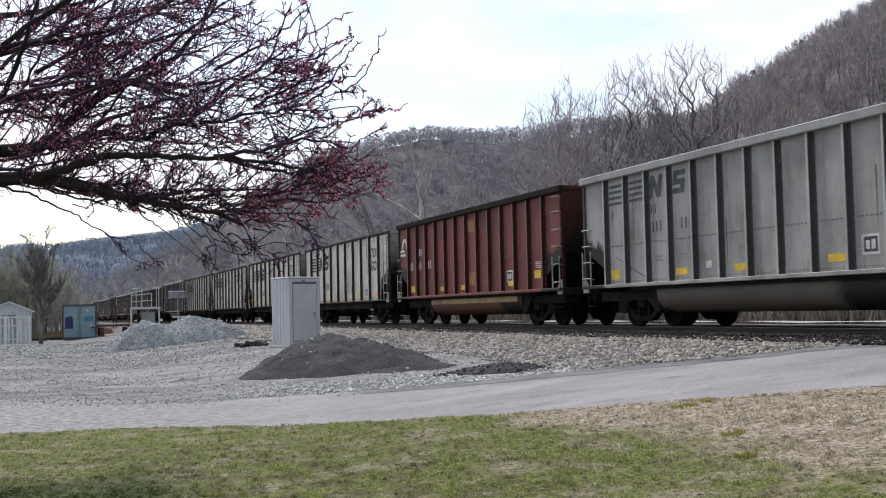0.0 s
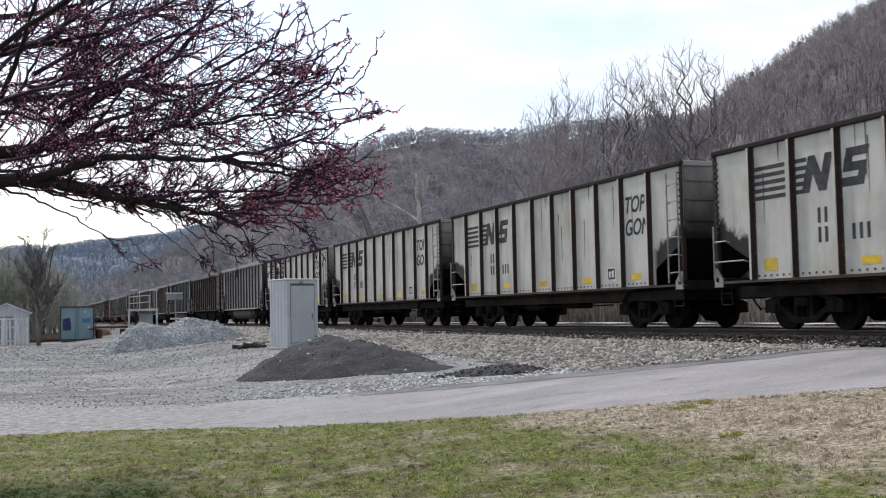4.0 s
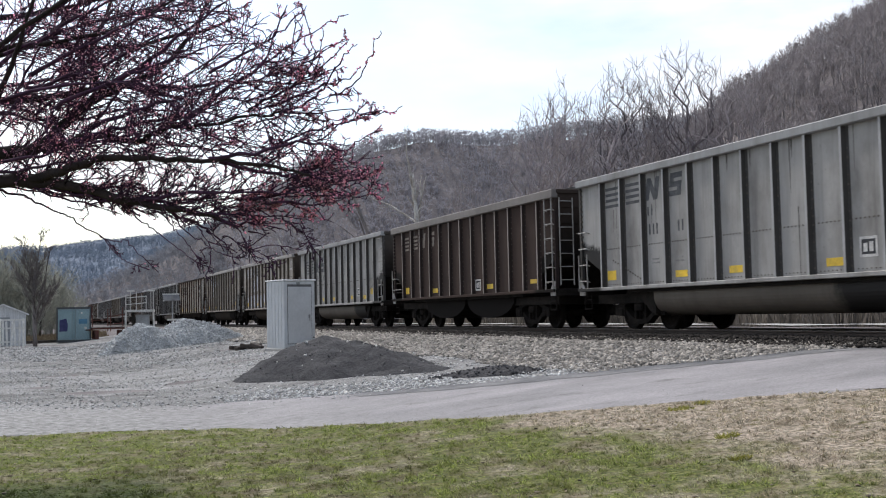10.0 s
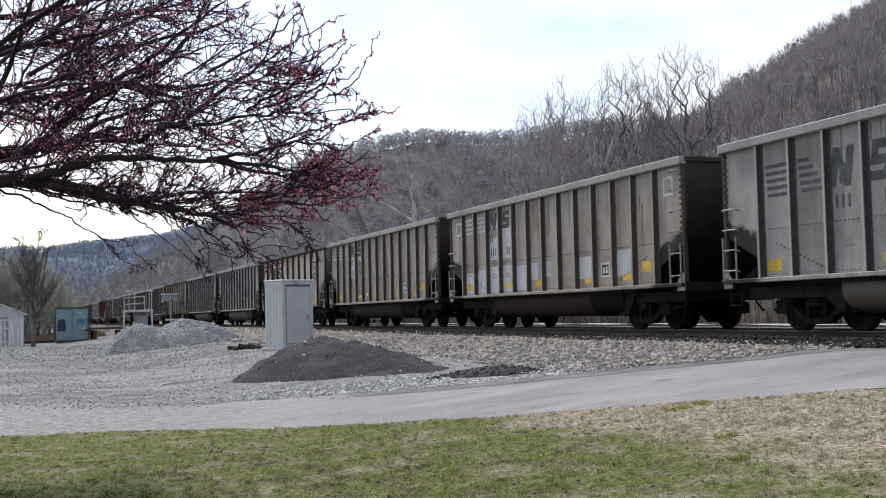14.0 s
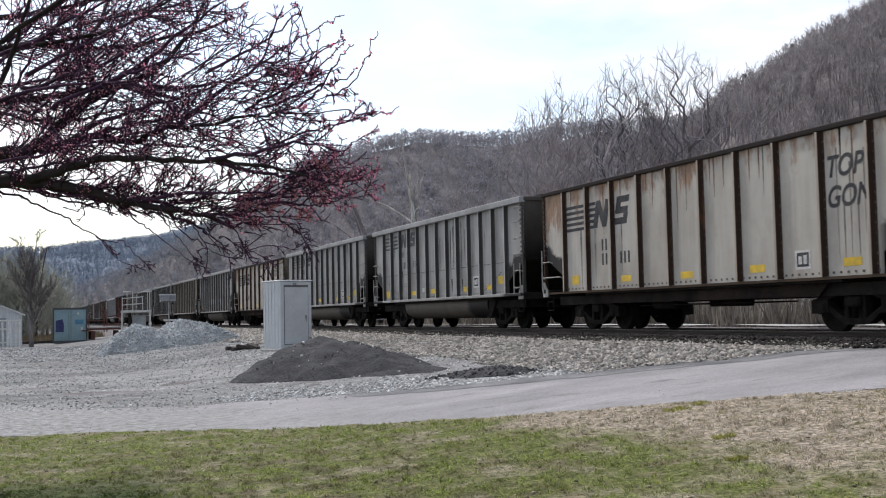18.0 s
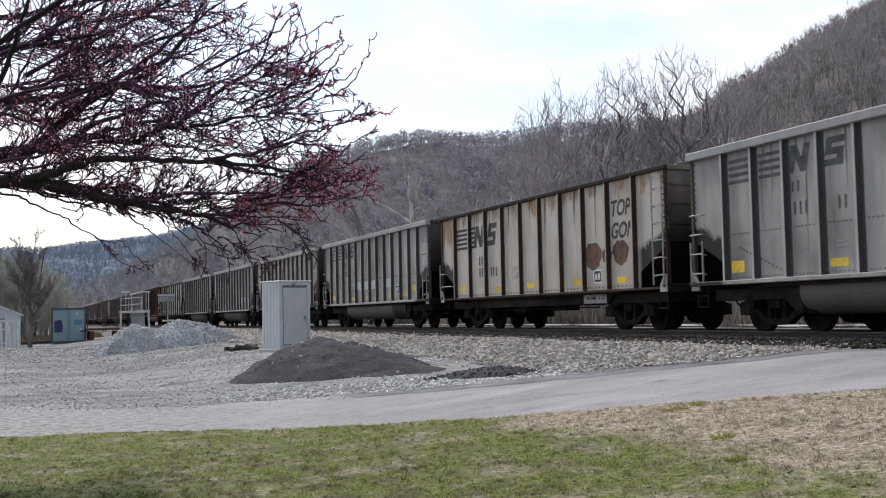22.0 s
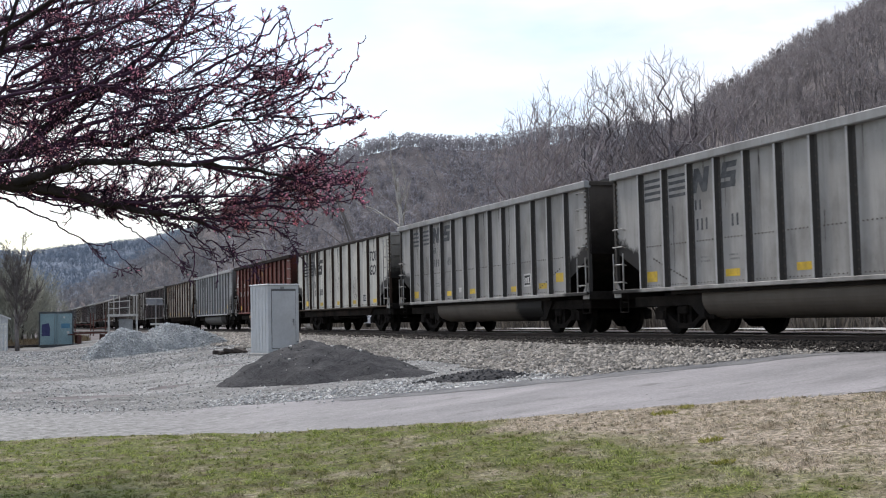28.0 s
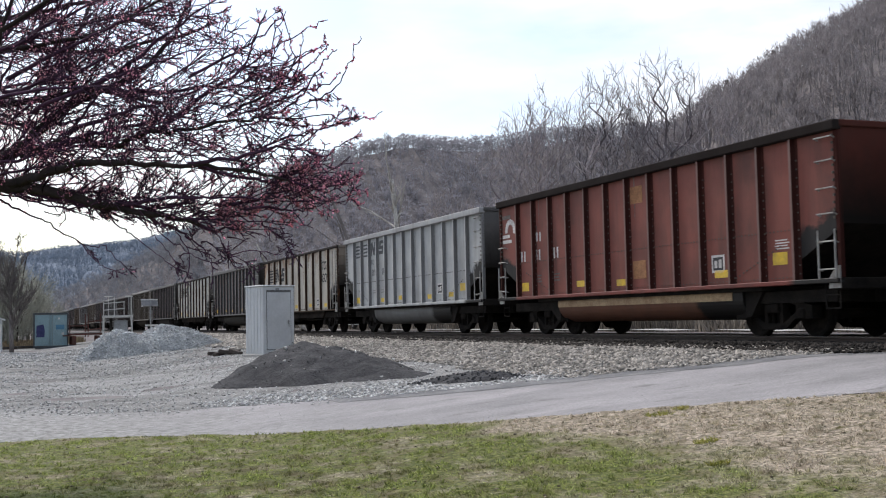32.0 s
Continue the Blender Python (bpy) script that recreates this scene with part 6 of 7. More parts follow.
# thin branches just under the lowest limb, and more that fill the upper crown
for k in range(11):
    a, q = (k * 0.618) % 1.0, k / 10
    start = np.array([-0.2 + 1.0 * q, 7.5 - 0.72 * q, 2.5 - 0.22 * q])
    end = np.array([0.55 + 0.95 * q, 7.15 - 0.7 * q, 2.34 - 0.16 * q + 0.1 * a])
    limb(.011, .003, [start + (end - start) * t + np.array([0, 0, -0.03 * math.sin(math.pi * t)]) + rt.normal(size=3) * 0.015 * (0 < t < 1) for t in (0, 0.35, 0.7, 1)], 0.85, 0.1, 0.45)
for k in range(6):
    a, q = (k * 0.618) % 1.0, 0.2 + k / 6.5
    start = np.array([-0.3 + 0.8 * q, 7.8 - 0.35 * q, 2.85 + 0.35 * a])
    end = start + np.array([0.55 - 0.1 * q, -0.25 - 0.3 * a, 0.5 + 0.35 * a])
    limb(.013, .004, [start + (end - start) * t + rt.normal(size=3) * 0.03 * (0 < t < 1) for t in (0, 0.35, 0.7, 1)], 0.55, 0, 0.7)
# the crown's rounded outline: twigs end where it slopes back towards the top
outline = lambda p: p[0] + HOME[0] < 1.93 - 0.5 * max(0.0, p[2] - 2.6) + 0.07 * math.sin(9 * p[2] + 5 * p[1])
skirt = lambda p: p[2] > np.interp(p[0] + HOME[0], (0.2, 0.6, 0.91, 1.2, 1.34, 1.53, 1.87), (2.36, 2.29, 2.17, 2.09, 2.08, 2.13, 2.18)) + 0.04 * math.sin(11 * p[0] + 7 * p[1])
TWIGS = [[q for q in g if outline(q[1]) and skirt(q[1])] for g in TWIGS]
# a few bare dark branches hang out below the crown
for r, way in ((.010, [(0.3, 7.15, 2.42), (0.45, 7.25, 2.38), (0.62, 7.3, 2.34), (0.72, 7.21, 2.23), (0.81, 7.11, 2.15), (0.91, 7.01, 2.06), (0.99, 6.92, 1.98)]), (.007, [(0.62, 7.0, 2.34), (0.8, 7.12, 2.29), (0.89, 7.03, 2.19), (0.94, 6.98, 2.11), (1.0, 6.91, 2.03)]),
               (.015, [(0.8, 6.78, 2.27), (0.92, 6.92, 2.23), (1.01, 6.9, 2.2), (1.09, 6.82, 2.13), (1.15, 6.75, 2.08), (1.18, 6.71, 2.03), (1.21, 6.69, 1.97)]), (.007, [(0.95, 6.68, 2.23), (1.17, 6.73, 2.19), (1.24, 6.65, 2.12), (1.28, 6.6, 2.04), (1.34, 6.53, 1.98)]),
               (.006, [(1.0, 6.9, 2.2), (1.04, 6.87, 2.16), (1.1, 6.81, 2.03), (1.09, 6.81, 1.98)]), (.011, [(-0.25, 7.53, 2.47), (0.0, 7.7, 2.43), (0.14, 7.76, 2.38), (0.28, 7.63, 2.3), (0.42, 7.5, 2.2), (0.54, 7.39, 2.11), (0.6, 7.32, 2.02), (0.66, 7.26, 1.96)]),
               (.006, [(0.5, 7.43, 2.14), (0.56, 7.37, 2.11), (0.65, 7.27, 2.09), (0.73, 7.2, 2.0)]), (.005, [(1.15, 6.75, 2.1), (1.2, 6.69, 2.08), (1.3, 6.58, 1.99), (1.38, 6.48, 1.92)]), (.006, [(1.3, 6.5, 2.25), (1.4, 6.47, 2.2), (1.47, 6.38, 2.16), (1.55, 6.28, 2.12), (1.59, 6.24, 2.07)]),
               (.007, [(0.8, 6.95, 2.27), (0.91, 7.01, 2.22), (1.0, 6.91, 2.11), (1.06, 6.85, 2.06), (1.14, 6.76, 2.0)])):
    limb(r, .0028, way, 0.2, 0.3, 0.36)
for group, least in ((TWIGS[0], 0.0045), (TWIGS[1], 0.0032), (TWIGS[2], 0.0024)):
    for p, q, a, b_ in group:
        low = 1.2 < p[0] + HOME[0] < 1.98 and 2.14 < p[2] < 2.5
        n = rt.poisson((0.4 if least < 0.004 else 0.3) * (3.2 if low else 0.08 if p[2] < 2.2 else 0.7 if p[2] < 2.4 else 2.2))
        for _ in range(n):
            BUDS.append(p + (q - p) * rt.uniform() + rt.normal(size=3) * 0.005)
            SIZES.append(rt.uniform(0.0032, 0.0068) if low else rt.uniform(0.0028, 0.0058))
for p, q, a, b_ in SPRAYS:
    if a < 0.008 and p[2] > 2.36:
        for _ in range(rt.poisson(np.linalg.norm(q - p) / 0.035)):
            BUDS.append(p + (q - p) * rt.uniform() + rt.normal(size=3) * 0.004)
            SIZES.append(rt.uniform(0.005, 0.009))
part("trunk", mesh_np("trunk", *tubes(BOUGHS, 9), M_REDBARK, True), None, redbud, "dark bark trunk and limbs")
thin = [(p, q, max(a, l), max(b_, l * 0.8)) for g, l in ((TWIGS[0], 0.004), (TWIGS[1], 0.003), (TWIGS[2], 0.0025)) for p, q, a, b_ in g]
tagged(part("crown", mesh_np("crown", *join(tubes(SPRAYS, 6), tubes(thin, 3)), M_TWIG), None, redbud, "purple-brown branches and twigs"), kind="stuff")
OCTA = np.array([[1, 0, 0], [-1, 0, 0], [0, 1, 0], [0, -1, 0], [0, 0, 1.3], [0, 0, -1.3]], float)
OCTF = np.array([[0, 2, 4], [2, 1, 4], [1, 3, 4], [3, 0, 4], [2, 0, 5], [1, 2, 5], [3, 1, 5], [0, 3, 5]])


def lumps(centres, radii, rng, rough=0.35, flat=1.0):
    """Small eight-sided lumps of uneven shape, joined."""
    n = len(centres)
    v = OCTA[None] * (1 + rng.uniform(-rough, rough, (n, 6, 1))) * np.asarray(radii)[:, None, None]
    q = rng.normal(size=(n, 4))
    q /= np.linalg.norm(q, axis=1)[:, None]
    w, x, y, z = q.T
    rot = np.stack([np.stack([1 - 2 * (y * y + z * z), 2 * (x * y - z * w), 2 * (x * z + y * w)], -1), np.stack([2 * (x * y + z * w), 1 - 2 * (x * x + z * z), 2 * (y * z - x * w)], -1),
                    np.stack([2 * (x * z - y * w), 2 * (y * z + x * w), 1 - 2 * (x * x + y * y)], -1)], 1)
    v = np.einsum("nij,nkj->nki", rot, v) * [1, 1, flat] + np.asarray(centres)[:, None]
    return v.reshape(-1, 3), ((np.arange(n) * 6)[:, None, None] + OCTF[None]).reshape(-1, 3)


tagged(part("blossoms", mesh_np("blossoms", *lumps(np.array(BUDS), np.array(SIZES), rt), M_BUD), None, redbud, "small pink flower buds"), kind="stuff")
# hilltop pines
for x, y, hgt, seed in ((333.4, 413, 17, 1), (318, 428, 15, 2), (350, 385, 14, 3)):
    pine(x, y, hgt, seed)


# ---- the yard ----
def heap(name, cx, cy, rx, ry, hgt, turn, peak, material, label, category, seed, n=70, power=1.15):
    """A tipped heap of loose stuff: steep rough flanks, an uneven foot."""
    a = radians(turn)
    u = np.linspace(-1.25, 1.25, n)
    gu, gv = np.meshgrid(u, u, indexing="ij")
    ang = np.arctan2(gv, gu)
    foot = 1 + 0.10 * np.sin(ang * 3 + seed) + 0.07 * np.sin(ang * 7 + seed * 2) + 0.05 * value_noise(gu * 6, gv * 6, seed)
    rho = np.hypot(gu - peak * np.clip(1 - np.hypot(gu, gv), 0, 1), gv) / foot
    z = hgt * np.clip(1 - rho, 0, 1) ** power
    z = hgt * 0.92 * (1 - np.exp(-1.45 * z / hgt)) / (1 - math.exp(-1.45)) + 0.03 * hgt * value_noise(gu * 5, gv * 5, seed + 3) * (rho < 0.95) + 0.035 * hgt * value_noise(gu * 13, gv * 13, seed + 4) * (rho < 1)
    x = cx + gu * rx * math.cos(a) - gv * ry * math.sin(a)
    y = cy + gu * rx * math.sin(a) + gv * ry * math.cos(a)
    v = np.stack([x, y, rise(x, y) + np.where(rho < 1, z, -0.08)], -1).reshape(-1, 3)
    i, j = np.meshgrid(np.arange(n - 1), np.arange(n - 1), indexing="ij")
    k = (i * n + j).ravel()
    t = np.concatenate([np.stack([k, k + n, k + n + 1], 1), np.stack([k, k + n + 1, k + 1], 1)])
    return tagged(thing_mesh(name, mesh_np(name, v, t, material, True)), label, category), v[(z > 0.02 * hgt).ravel() & (rho < 1).ravel()]


def thing_mesh(name, me):
    return new(name, me)


M_SLAG = mat("black_cinders", (0.03, 0.03, 0.033), (0.052, 0.051, 0.054), 1.6, 0.95, 0.06, 16, speck=(0.08, 0.078, 0.078), amount=0.4, worldly=True, gain=0.3)
M_LUMP = mat("black_cinder_lumps", (0.04, 0.04, 0.042), (0.075, 0.073, 0.075), 3, 0.9, 0, 30, island=0.35)
M_PILE = mat("stone_pile", (0.40, 0.406, 0.396), (0.29, 0.294, 0.286), 0.9, 0.95, 0.04, 12, worldly=True, gain=0.45)
M_PALESTONE = mat("pale_stones", (0.62, 0.61, 0.58), (0.42, 0.41, 0.39), 3, 0.9, 0, 30, island=0.35)
rh = np.random.default_rng(8)
pile, top_v = heap("cinder_mound", 6.64, 24.75, 3.25, 1.65, 0.88, -72, -0.1, M_SLAG, "low pile of black cinders tipped on gravel", "pile", 1, 90)
c = top_v[rh.integers(len(top_v), size=500)] + rh.normal(size=(500, 3)) * [0.06, 0.06, 0.0]
tagged(part("loose_cinder", mesh_np("loose_cinder", *lumps(c, rh.uniform(0.006, 0.02, len(c)), rh, 0.45), M_LUMP), None, pile, "loose black lumps"), kind="stuff")
c = top_v[rh.integers(len(top_v), size=50)] + rh.normal(size=(50, 3)) * [0.08, 0.08, 0]
c = c[(c[:, 0] > 5.6) | (rh.uniform(size=len(c)) < 0.3)]
tagged(part("pale_stone", mesh_np("pale_stone", *lumps(c, rh.uniform(0.012, 0.045, len(c)), rh, 0.5), M_PALESTONE), None, pile, "a few pale stones"), kind="stuff")
tail, top_v = heap("cinder_spill", 7.5, 22.1, 1.25, 0.75, 0.2, -60, 0.0, M_SLAG, "low tail of black cinders at the foot of the pile", "pile", 9, 40)
patch, top_v = heap("cinder_spill", 8.12, 18.85, 1.15, 0.55, 0.17, -46, 0.1, M_SLAG, "small spill of black cinders beside the road", "pile", 4, 60)
c = top_v[rh.integers(len(top_v), size=450)] + rh.normal(size=(450, 3)) * [0.04, 0.04, 0.003]
tagged(part("loose_cinder", mesh_np("loose_cinder", *lumps(c, rh.uniform(0.008, 0.03, len(c)), rh, 0.45), M_LUMP), None, patch, "loose black lumps"), kind="stuff")
for nm, cx, cy, rx, ry, hgt, sd in (("stone_mound", 5.4, 52.8, 1.9, 1.7, 1.36, 3), ("stone_mound", 7.5, 53.4, 2.4, 1.8, 1.34, 7)):
    ob, top_v = heap(nm, cx, cy, rx, ry, hgt, -15, -0.1, M_PILE, "heap of pale grey crushed stone on the yard", "pile", sd, 60)
    c = top_v[rh.integers(len(top_v), size=5200)] + rh.normal(size=(5200, 3)) * [0.05, 0.05, 0.01]
    tagged(part("loose_stone", mesh_np("loose_stone", *lumps(c, rh.uniform(0.015, 0.045, len(c)), rh, 0.45), mat("pile_stone", (0.48, 0.495, 0.5), (0.33, 0.34, 0.345), 3, 0.9, island=0.35)), None, ob, "loose crushed stones"), kind="stuff")

M_CABINET = mat("pale_grey_paint", (0.52, 0.532, 0.535), (0.44, 0.448, 0.45), 1.1, 0.5, 0.002, 14, speck=(0.45, 0.45, 0.43), amount=0.3, gain=0.06)
M_SEAM = mat("dark_gasket", (0.10, 0.10, 0.10), (0.14, 0.14, 0.135), 5, 0.8)
M_STEEL = mat("dull_steel", (0.3, 0.3, 0.3), (0.22, 0.22, 0.22), 6, 0.5, metal=0.6)


def signal_cabinet():
    t = thing("signal_cabinet", pose(8.72, 37.4, float(rise(8.7, 37.4)) - 0.03, 0, 0, 16.6), "tall pale grey metal signal cabinet with a door", "cabinet")
    part("body", Build().box(-0.6, -0.6, 0.04, 0.6, 0.6, 2.32, c=0.02), M_CABINET, t)
    part("base", Build().box(-0.66, -0.66, -0.25, 0.66, 0.66, 0.06, c=0.02), mat("concrete", (0.38, 0.37, 0.35), (0.3, 0.29, 0.27), 3, 0.9, 0.004, 30), t, "concrete footing")
    part("roof", Build().box(-0.63, -0.64, 2.325, 0.63, 0.63, 2.365, c=0.01), mat("white_roof_sheet", (0.8, 0.8, 0.79), (0.7, 0.7, 0.69), 3, 0.5), t, "flat white metal roof")
    part("door_gasket", Build().box(-0.47, -0.607, 0.2, 0.47, -0.598, 2.2), M_SEAM, t, "dark door gap")
    d = part("door", Build().box(-0.45, -0.625, 0.22, 0.45, -0.602, 2.12, c=0.008), M_CABINET, t, "flat grey door")
    part("handle", Build().tube([(0.36, -0.63, 1.12), (0.36, -0.66, 1.12), (0.36, -0.66, 0.96)], 0.014, 6).box(0.33, -0.64, 1.06, 0.39, -0.624, 1.18), M_STEEL, d, "steel handle")
    for z in (0.5, 1.15, 1.8):
        part("hinge", Build().tube([(-0.46, -0.625, z - 0.06), (-0.46, -0.625, z + 0.06)], 0.014, 8), M_STEEL, d)
    part("emblem", Build().box(-0.12, -0.606, 2.2, 0.02, -0.602, 2.27), M_STEEL, t, "small grey plate over the door")
    for y in (-0.42, -0.2, 0.02, 0.24, 0.46):
        part("side_rib", Build().box(-0.612, y - 0.03, 0.1, -0.6, y + 0.03, 2.28), M_CABINET, t)


signal_cabinet()

M_CONT = mat("blue_grey_container_paint", (0.19, 0.275, 0.295), (0.23, 0.32, 0.335), 0.9, 0.65, 0.002, 20, speck=(0.17, 0.13, 0.1), amount=0.27)


def container():
    g = float(rise(3.9, 87.5))
    t = thing("shipping_container", pose(3.95, 87.2, g, 0, 0, -3.4), "faded blue-grey shipping container with closed doors", "container")
    for x in (-1.22, 1.12):
        part("corner_post", Build().box(x, 0, 0.0, x + 0.1, 0.12, 2.59), mat("dark_container_rim", (0.05, 0.06, 0.065), (0.08, 0.085, 0.09), 3, 0.7), t)
    part("header", Build().box(-1.12, 0.0, 2.45, 1.12, 0.12, 2.59), mat("dark_container_rim", (0.05, 0.06, 0.065), (0.08, 0.085, 0.09), 3, 0.7), t, "dark header beam")
    part("door_sill", Build().box(-1.12, 0.0, 0.0, 1.12, 0.12, 0.16), mat("dark_container_rim", (0.05, 0.06, 0.065), (0.08, 0.085, 0.09), 3, 0.7), t)
    for sx in (-1, 1):
        d = part("door", Build().box(min(sx * 0.01, sx * 1.11), 0.03, 0.17, max(sx * 0.01, sx * 1.11), 0.08, 2.44, c=0.01), M_CONT, t, "container door leaf")
        for x in (0.12,):
            part("locking_bar", Build().tube([(sx * x, 0.012, 0.1), (sx * x, 0.012, 2.5)], 0.02, 6), mat("galvanised_bar", (0.2, 0.25, 0.27), (0.14, 0.17, 0.18), 4, 0.5), d, "locking rod")
        for z in (0.4, 0.95, 1.6, 2.2):
            part("hinge", Build().box(sx * 1.04 - 0.05, 0.02, z, sx * 1.04 + 0.05, 0.04, z + 0.1), M_CONT, d)
        n = 22
        wave = [(0.2 + 5.7 * i / n, 0.03 if (i // 2) % 2 else 0.0) for i in range(n + 1)]
        part("side_wall", Build().prism([(sx * (1.2 - q), y) for y, q in wave] + [(sx * 1.14, 5.9), (sx * 1.14, 0.2)], "z", 0.16, 2.45), M_CONT, t, "corrugated side wall")
        part("top_rail", Build().box(min(sx * 1.22, sx * 1.1), 0.12, 2.45, max(sx * 1.22, sx * 1.1), 6.06, 2.59), M_CONT, t)
        part("bottom_rail", Build().box(min(sx * 1.22, sx * 1.1), 0.12, 0.0, max(sx * 1.22, sx * 1.1), 6.06, 0.16), M_CONT, t)
    part("roof", Build().box(-1.15, 0.1, 2.55, 1.15, 6.0, 2.58), M_CONT, t)
    part("end_wall", Build().box(-1.15, 6.0, 0.1, 1.15, 6.05, 2.5), M_CONT, t)
    part("paint_patch", Build().prism([(-1.02, 0.8), (-0.45, 0.8), (-0.42, 1.3), (-0.52, 1.75), (-1.0, 1.65)], "y", 0.022, 0.03), mat("navy_patch", (0.03, 0.035, 0.10), (0.05, 0.05, 0.13), 4, 0.7), t, "dark navy painted patch")
    part("paint_patch", Build().box(0.35, 0.022, 1.35, 0.95, 0.03, 1.7), mat("sky_blue_patch", (0.09, 0.22, 0.32), (0.07, 0.17, 0.26), 4, 0.7), t, "bright blue painted patch")
    part("sticker", Build().box(0.75, 0.022, 0.95, 0.92, 0.03, 1.12), M_WHITEP, t, "small pale sticker")
    part("sticker", Build().box(0.5, 0.022, 2.1, 0.62, 0.03, 2.22), M_WHITEP, t, "small pale sticker")


container()
M_WHITESTEEL = mat("weathered_white_steel", (0.58, 0.57, 0.54), (0.4, 0.39, 0.36), 3, 0.6, 0.001, 30)
M_TANK = mat("grey_tank", (0.3, 0.31, 0.31), (0.22, 0.22, 0.22), 2, 0.7)


def platform():
    g = float(rise(7.4, 74.2))
    t = thing("service_platform", pose(7.4, 74.2, g, 0, 0, -6), "white steel service platform with a handrail", "platform")
    part("deck", Build().box(-0.95, -0.55, 1.72, 0.95, 0.6, 1.86, c=0.01), M_WHITESTEEL, t)
    for x in (-0.85, 0.85):
        for y in (-0.48, 0.52):
            part("leg", Build().tube([(x * 1.06, y, -0.1), (x, y, 1.75)], 0.055, 8), M_WHITESTEEL, t)
    for x, top in ((-0.85, 2.72), (-0.2, 3.05), (0.4, 2.72), (0.85, 3.05)):
        part("handrail_post", Build().tube([(x, -0.5, 1.84), (x, -0.5, top)], 0.03, 6), M_WHITESTEEL, t)
    for z in (2.28, 2.7):
        part("handrail", Build().tube([(-0.87, -0.5, z - 0.08), (0.45, -0.5, z + 0.02)], 0.032, 6), M_WHITESTEEL, t)
    for x in (-0.55, 0.7):
        part("lamp_arm", Build().box(x - 0.25, -0.55, 3.02, x + 0.25, -0.45, 3.1, c=0.01).tube([(x, -0.5, 1.84), (x, -0.5, 3.05)], 0.022, 6), M_WHITESTEEL, t)
    part("tank", Build().box(-0.25, -0.3, 0.1, 0.62, 0.4, 1.55, c=0.06), M_TANK, t, "grey metal tank under the deck")
    part("pipe", Build().tube([(-0.4, -0.35, 0.0), (-0.4, -0.35, 1.7)], 0.09, 10), M_DARK, t, "dark upright pipe")


platform()


def panel_post():
    g = float(rise(8.6, 67.4))
    t = thing("panel_post", pose(8.6, 67.4, g), "thin post carrying a tilted white-edged panel", "post")
    part("post", Build().tube([(0, 0, -0.1), (0, 0, 2.5)], 0.04, 8), M_STEEL, t)
    p = part("panel", Build().prism([(-0.12, 2.2), (-0.08, 2.17), (0.3, 2.52), (0.26, 2.56)], "x", -0.52, 0.42), mat("grey_panel", (0.1, 0.1, 0.105), (0.16, 0.16, 0.16), 3, 0.4), t, "grey panel face")
    part("panel_edge", Build().box(-0.54, 0.24, 2.55, 0.44, 0.32, 2.62).box(-0.54, -0.14, 2.15, -0.48, -0.06, 2.24), M_WHITESTEEL, p, "white edge trim")
    part("box", Build().box(-0.3, -0.12, 1.02, 0.42, 0.12, 1.12, c=0.01), M_WHITESTEEL, t, "small pale shelf box")


panel_post()
M_REDFRAME = mat("rusty_red_frame", (0.11, 0.04, 0.032), (0.07, 0.038, 0.03), 4, 0.8)


def flat_trailer():
    g = float(rise(6.4, 87.6))
    t = thing("flat_trailer", pose(6.4, 87.6, g, 0, 0, 4), "dark rusty flat trailer frame with stakes", "trailer")
    for y in (-0.7, 0.7):
        part("lower_rail", Build().tube([(0.1, y, 1.0), (1.2, y, 1.12)], 0.035, 6), M_REDFRAME, t)
        part("upper_rail", Build().tube([(0.1, y, 1.6), (1.2, y, 1.75)], 0.035, 6), M_REDFRAME, t)
        part("beam", Build().box(-1.25, y - 0.04, 0.66, 1.3, y + 0.04, 0.78), M_REDFRAME, t)
        part("top_rail", Build().tube([(-1.2, y, 1.35), (0.1, y, 1.35)], 0.035, 6), M_REDFRAME, t)
        for x, top in ((-1.2, 1.75), (0.1, 2.2), (1.2, 2.3)):
            part("stake", Build().box(x - 0.035, y - 0.035, 0.5, x + 0.035, y + 0.035, top), M_REDFRAME, t)
    for i in range(6):
        part("cross_member", Build().box(-1.2 + 0.45 * i, -0.7, 0.72, -1.1 + 0.45 * i, 0.7, 0.8), M_REDFRAME, t)
    part("deck_board", Build().box(-1.25, -0.75, 0.8, 1.25, 0.75, 0.86), mat("grey_boards", (0.3, 0.28, 0.25), (0.22, 0.2, 0.18), 4, 0.9), t, "grey plank deck")
    for x in (-0.9, 0.9):
        for y in (-0.7, 0.7):
            part("block", Build().box(x - 0.14, y - 0.1, -0.05, x + 0.14, y + 0.1, 0.6, c=0.01), M_REDFRAME, t, "stacked timber block")
    part("drawbar", Build().tube([(-1.2, -0.6, 0.65), (-2.0, 0, 0.6)], 0.05, 6).tube([(-1.2, 0.6, 0.65), (-2.0, 0, 0.6)], 0.05, 6), M_REDFRAME, t)


flat_trailer()
M_PICKET = mat("white_picket_paint", (0.68, 0.67, 0.64), (0.55, 0.54, 0.5), 3, 0.7, obj=0.12)
fence = thing("picket_fence", pose(0.42, 79.5, 0.0, 0, 0, 3), "white board fence on posts", "fence")
SLAT = Build().box(-0.065, -0.02, 0.0, 0.065, 0.02, 1.7, c=0.008).mesh("slat", M_PICKET)
lean = random.Random(3)
for i in range(18):
    s = part("slat", SLAT, None, fence)
    s.location = (-0.255 * i, 0, 0.03 + lean.uniform(-0.05, 0.05))
    s.rotation_euler = (0, radians(lean.uniform(-4, 4)), 0)
for z in (0.3, 1.2, 1.75):
    part("rail", Build().box(-4.5, 0.03, z, 0.15, 0.08, z + 0.1), M_PICKET, fence)
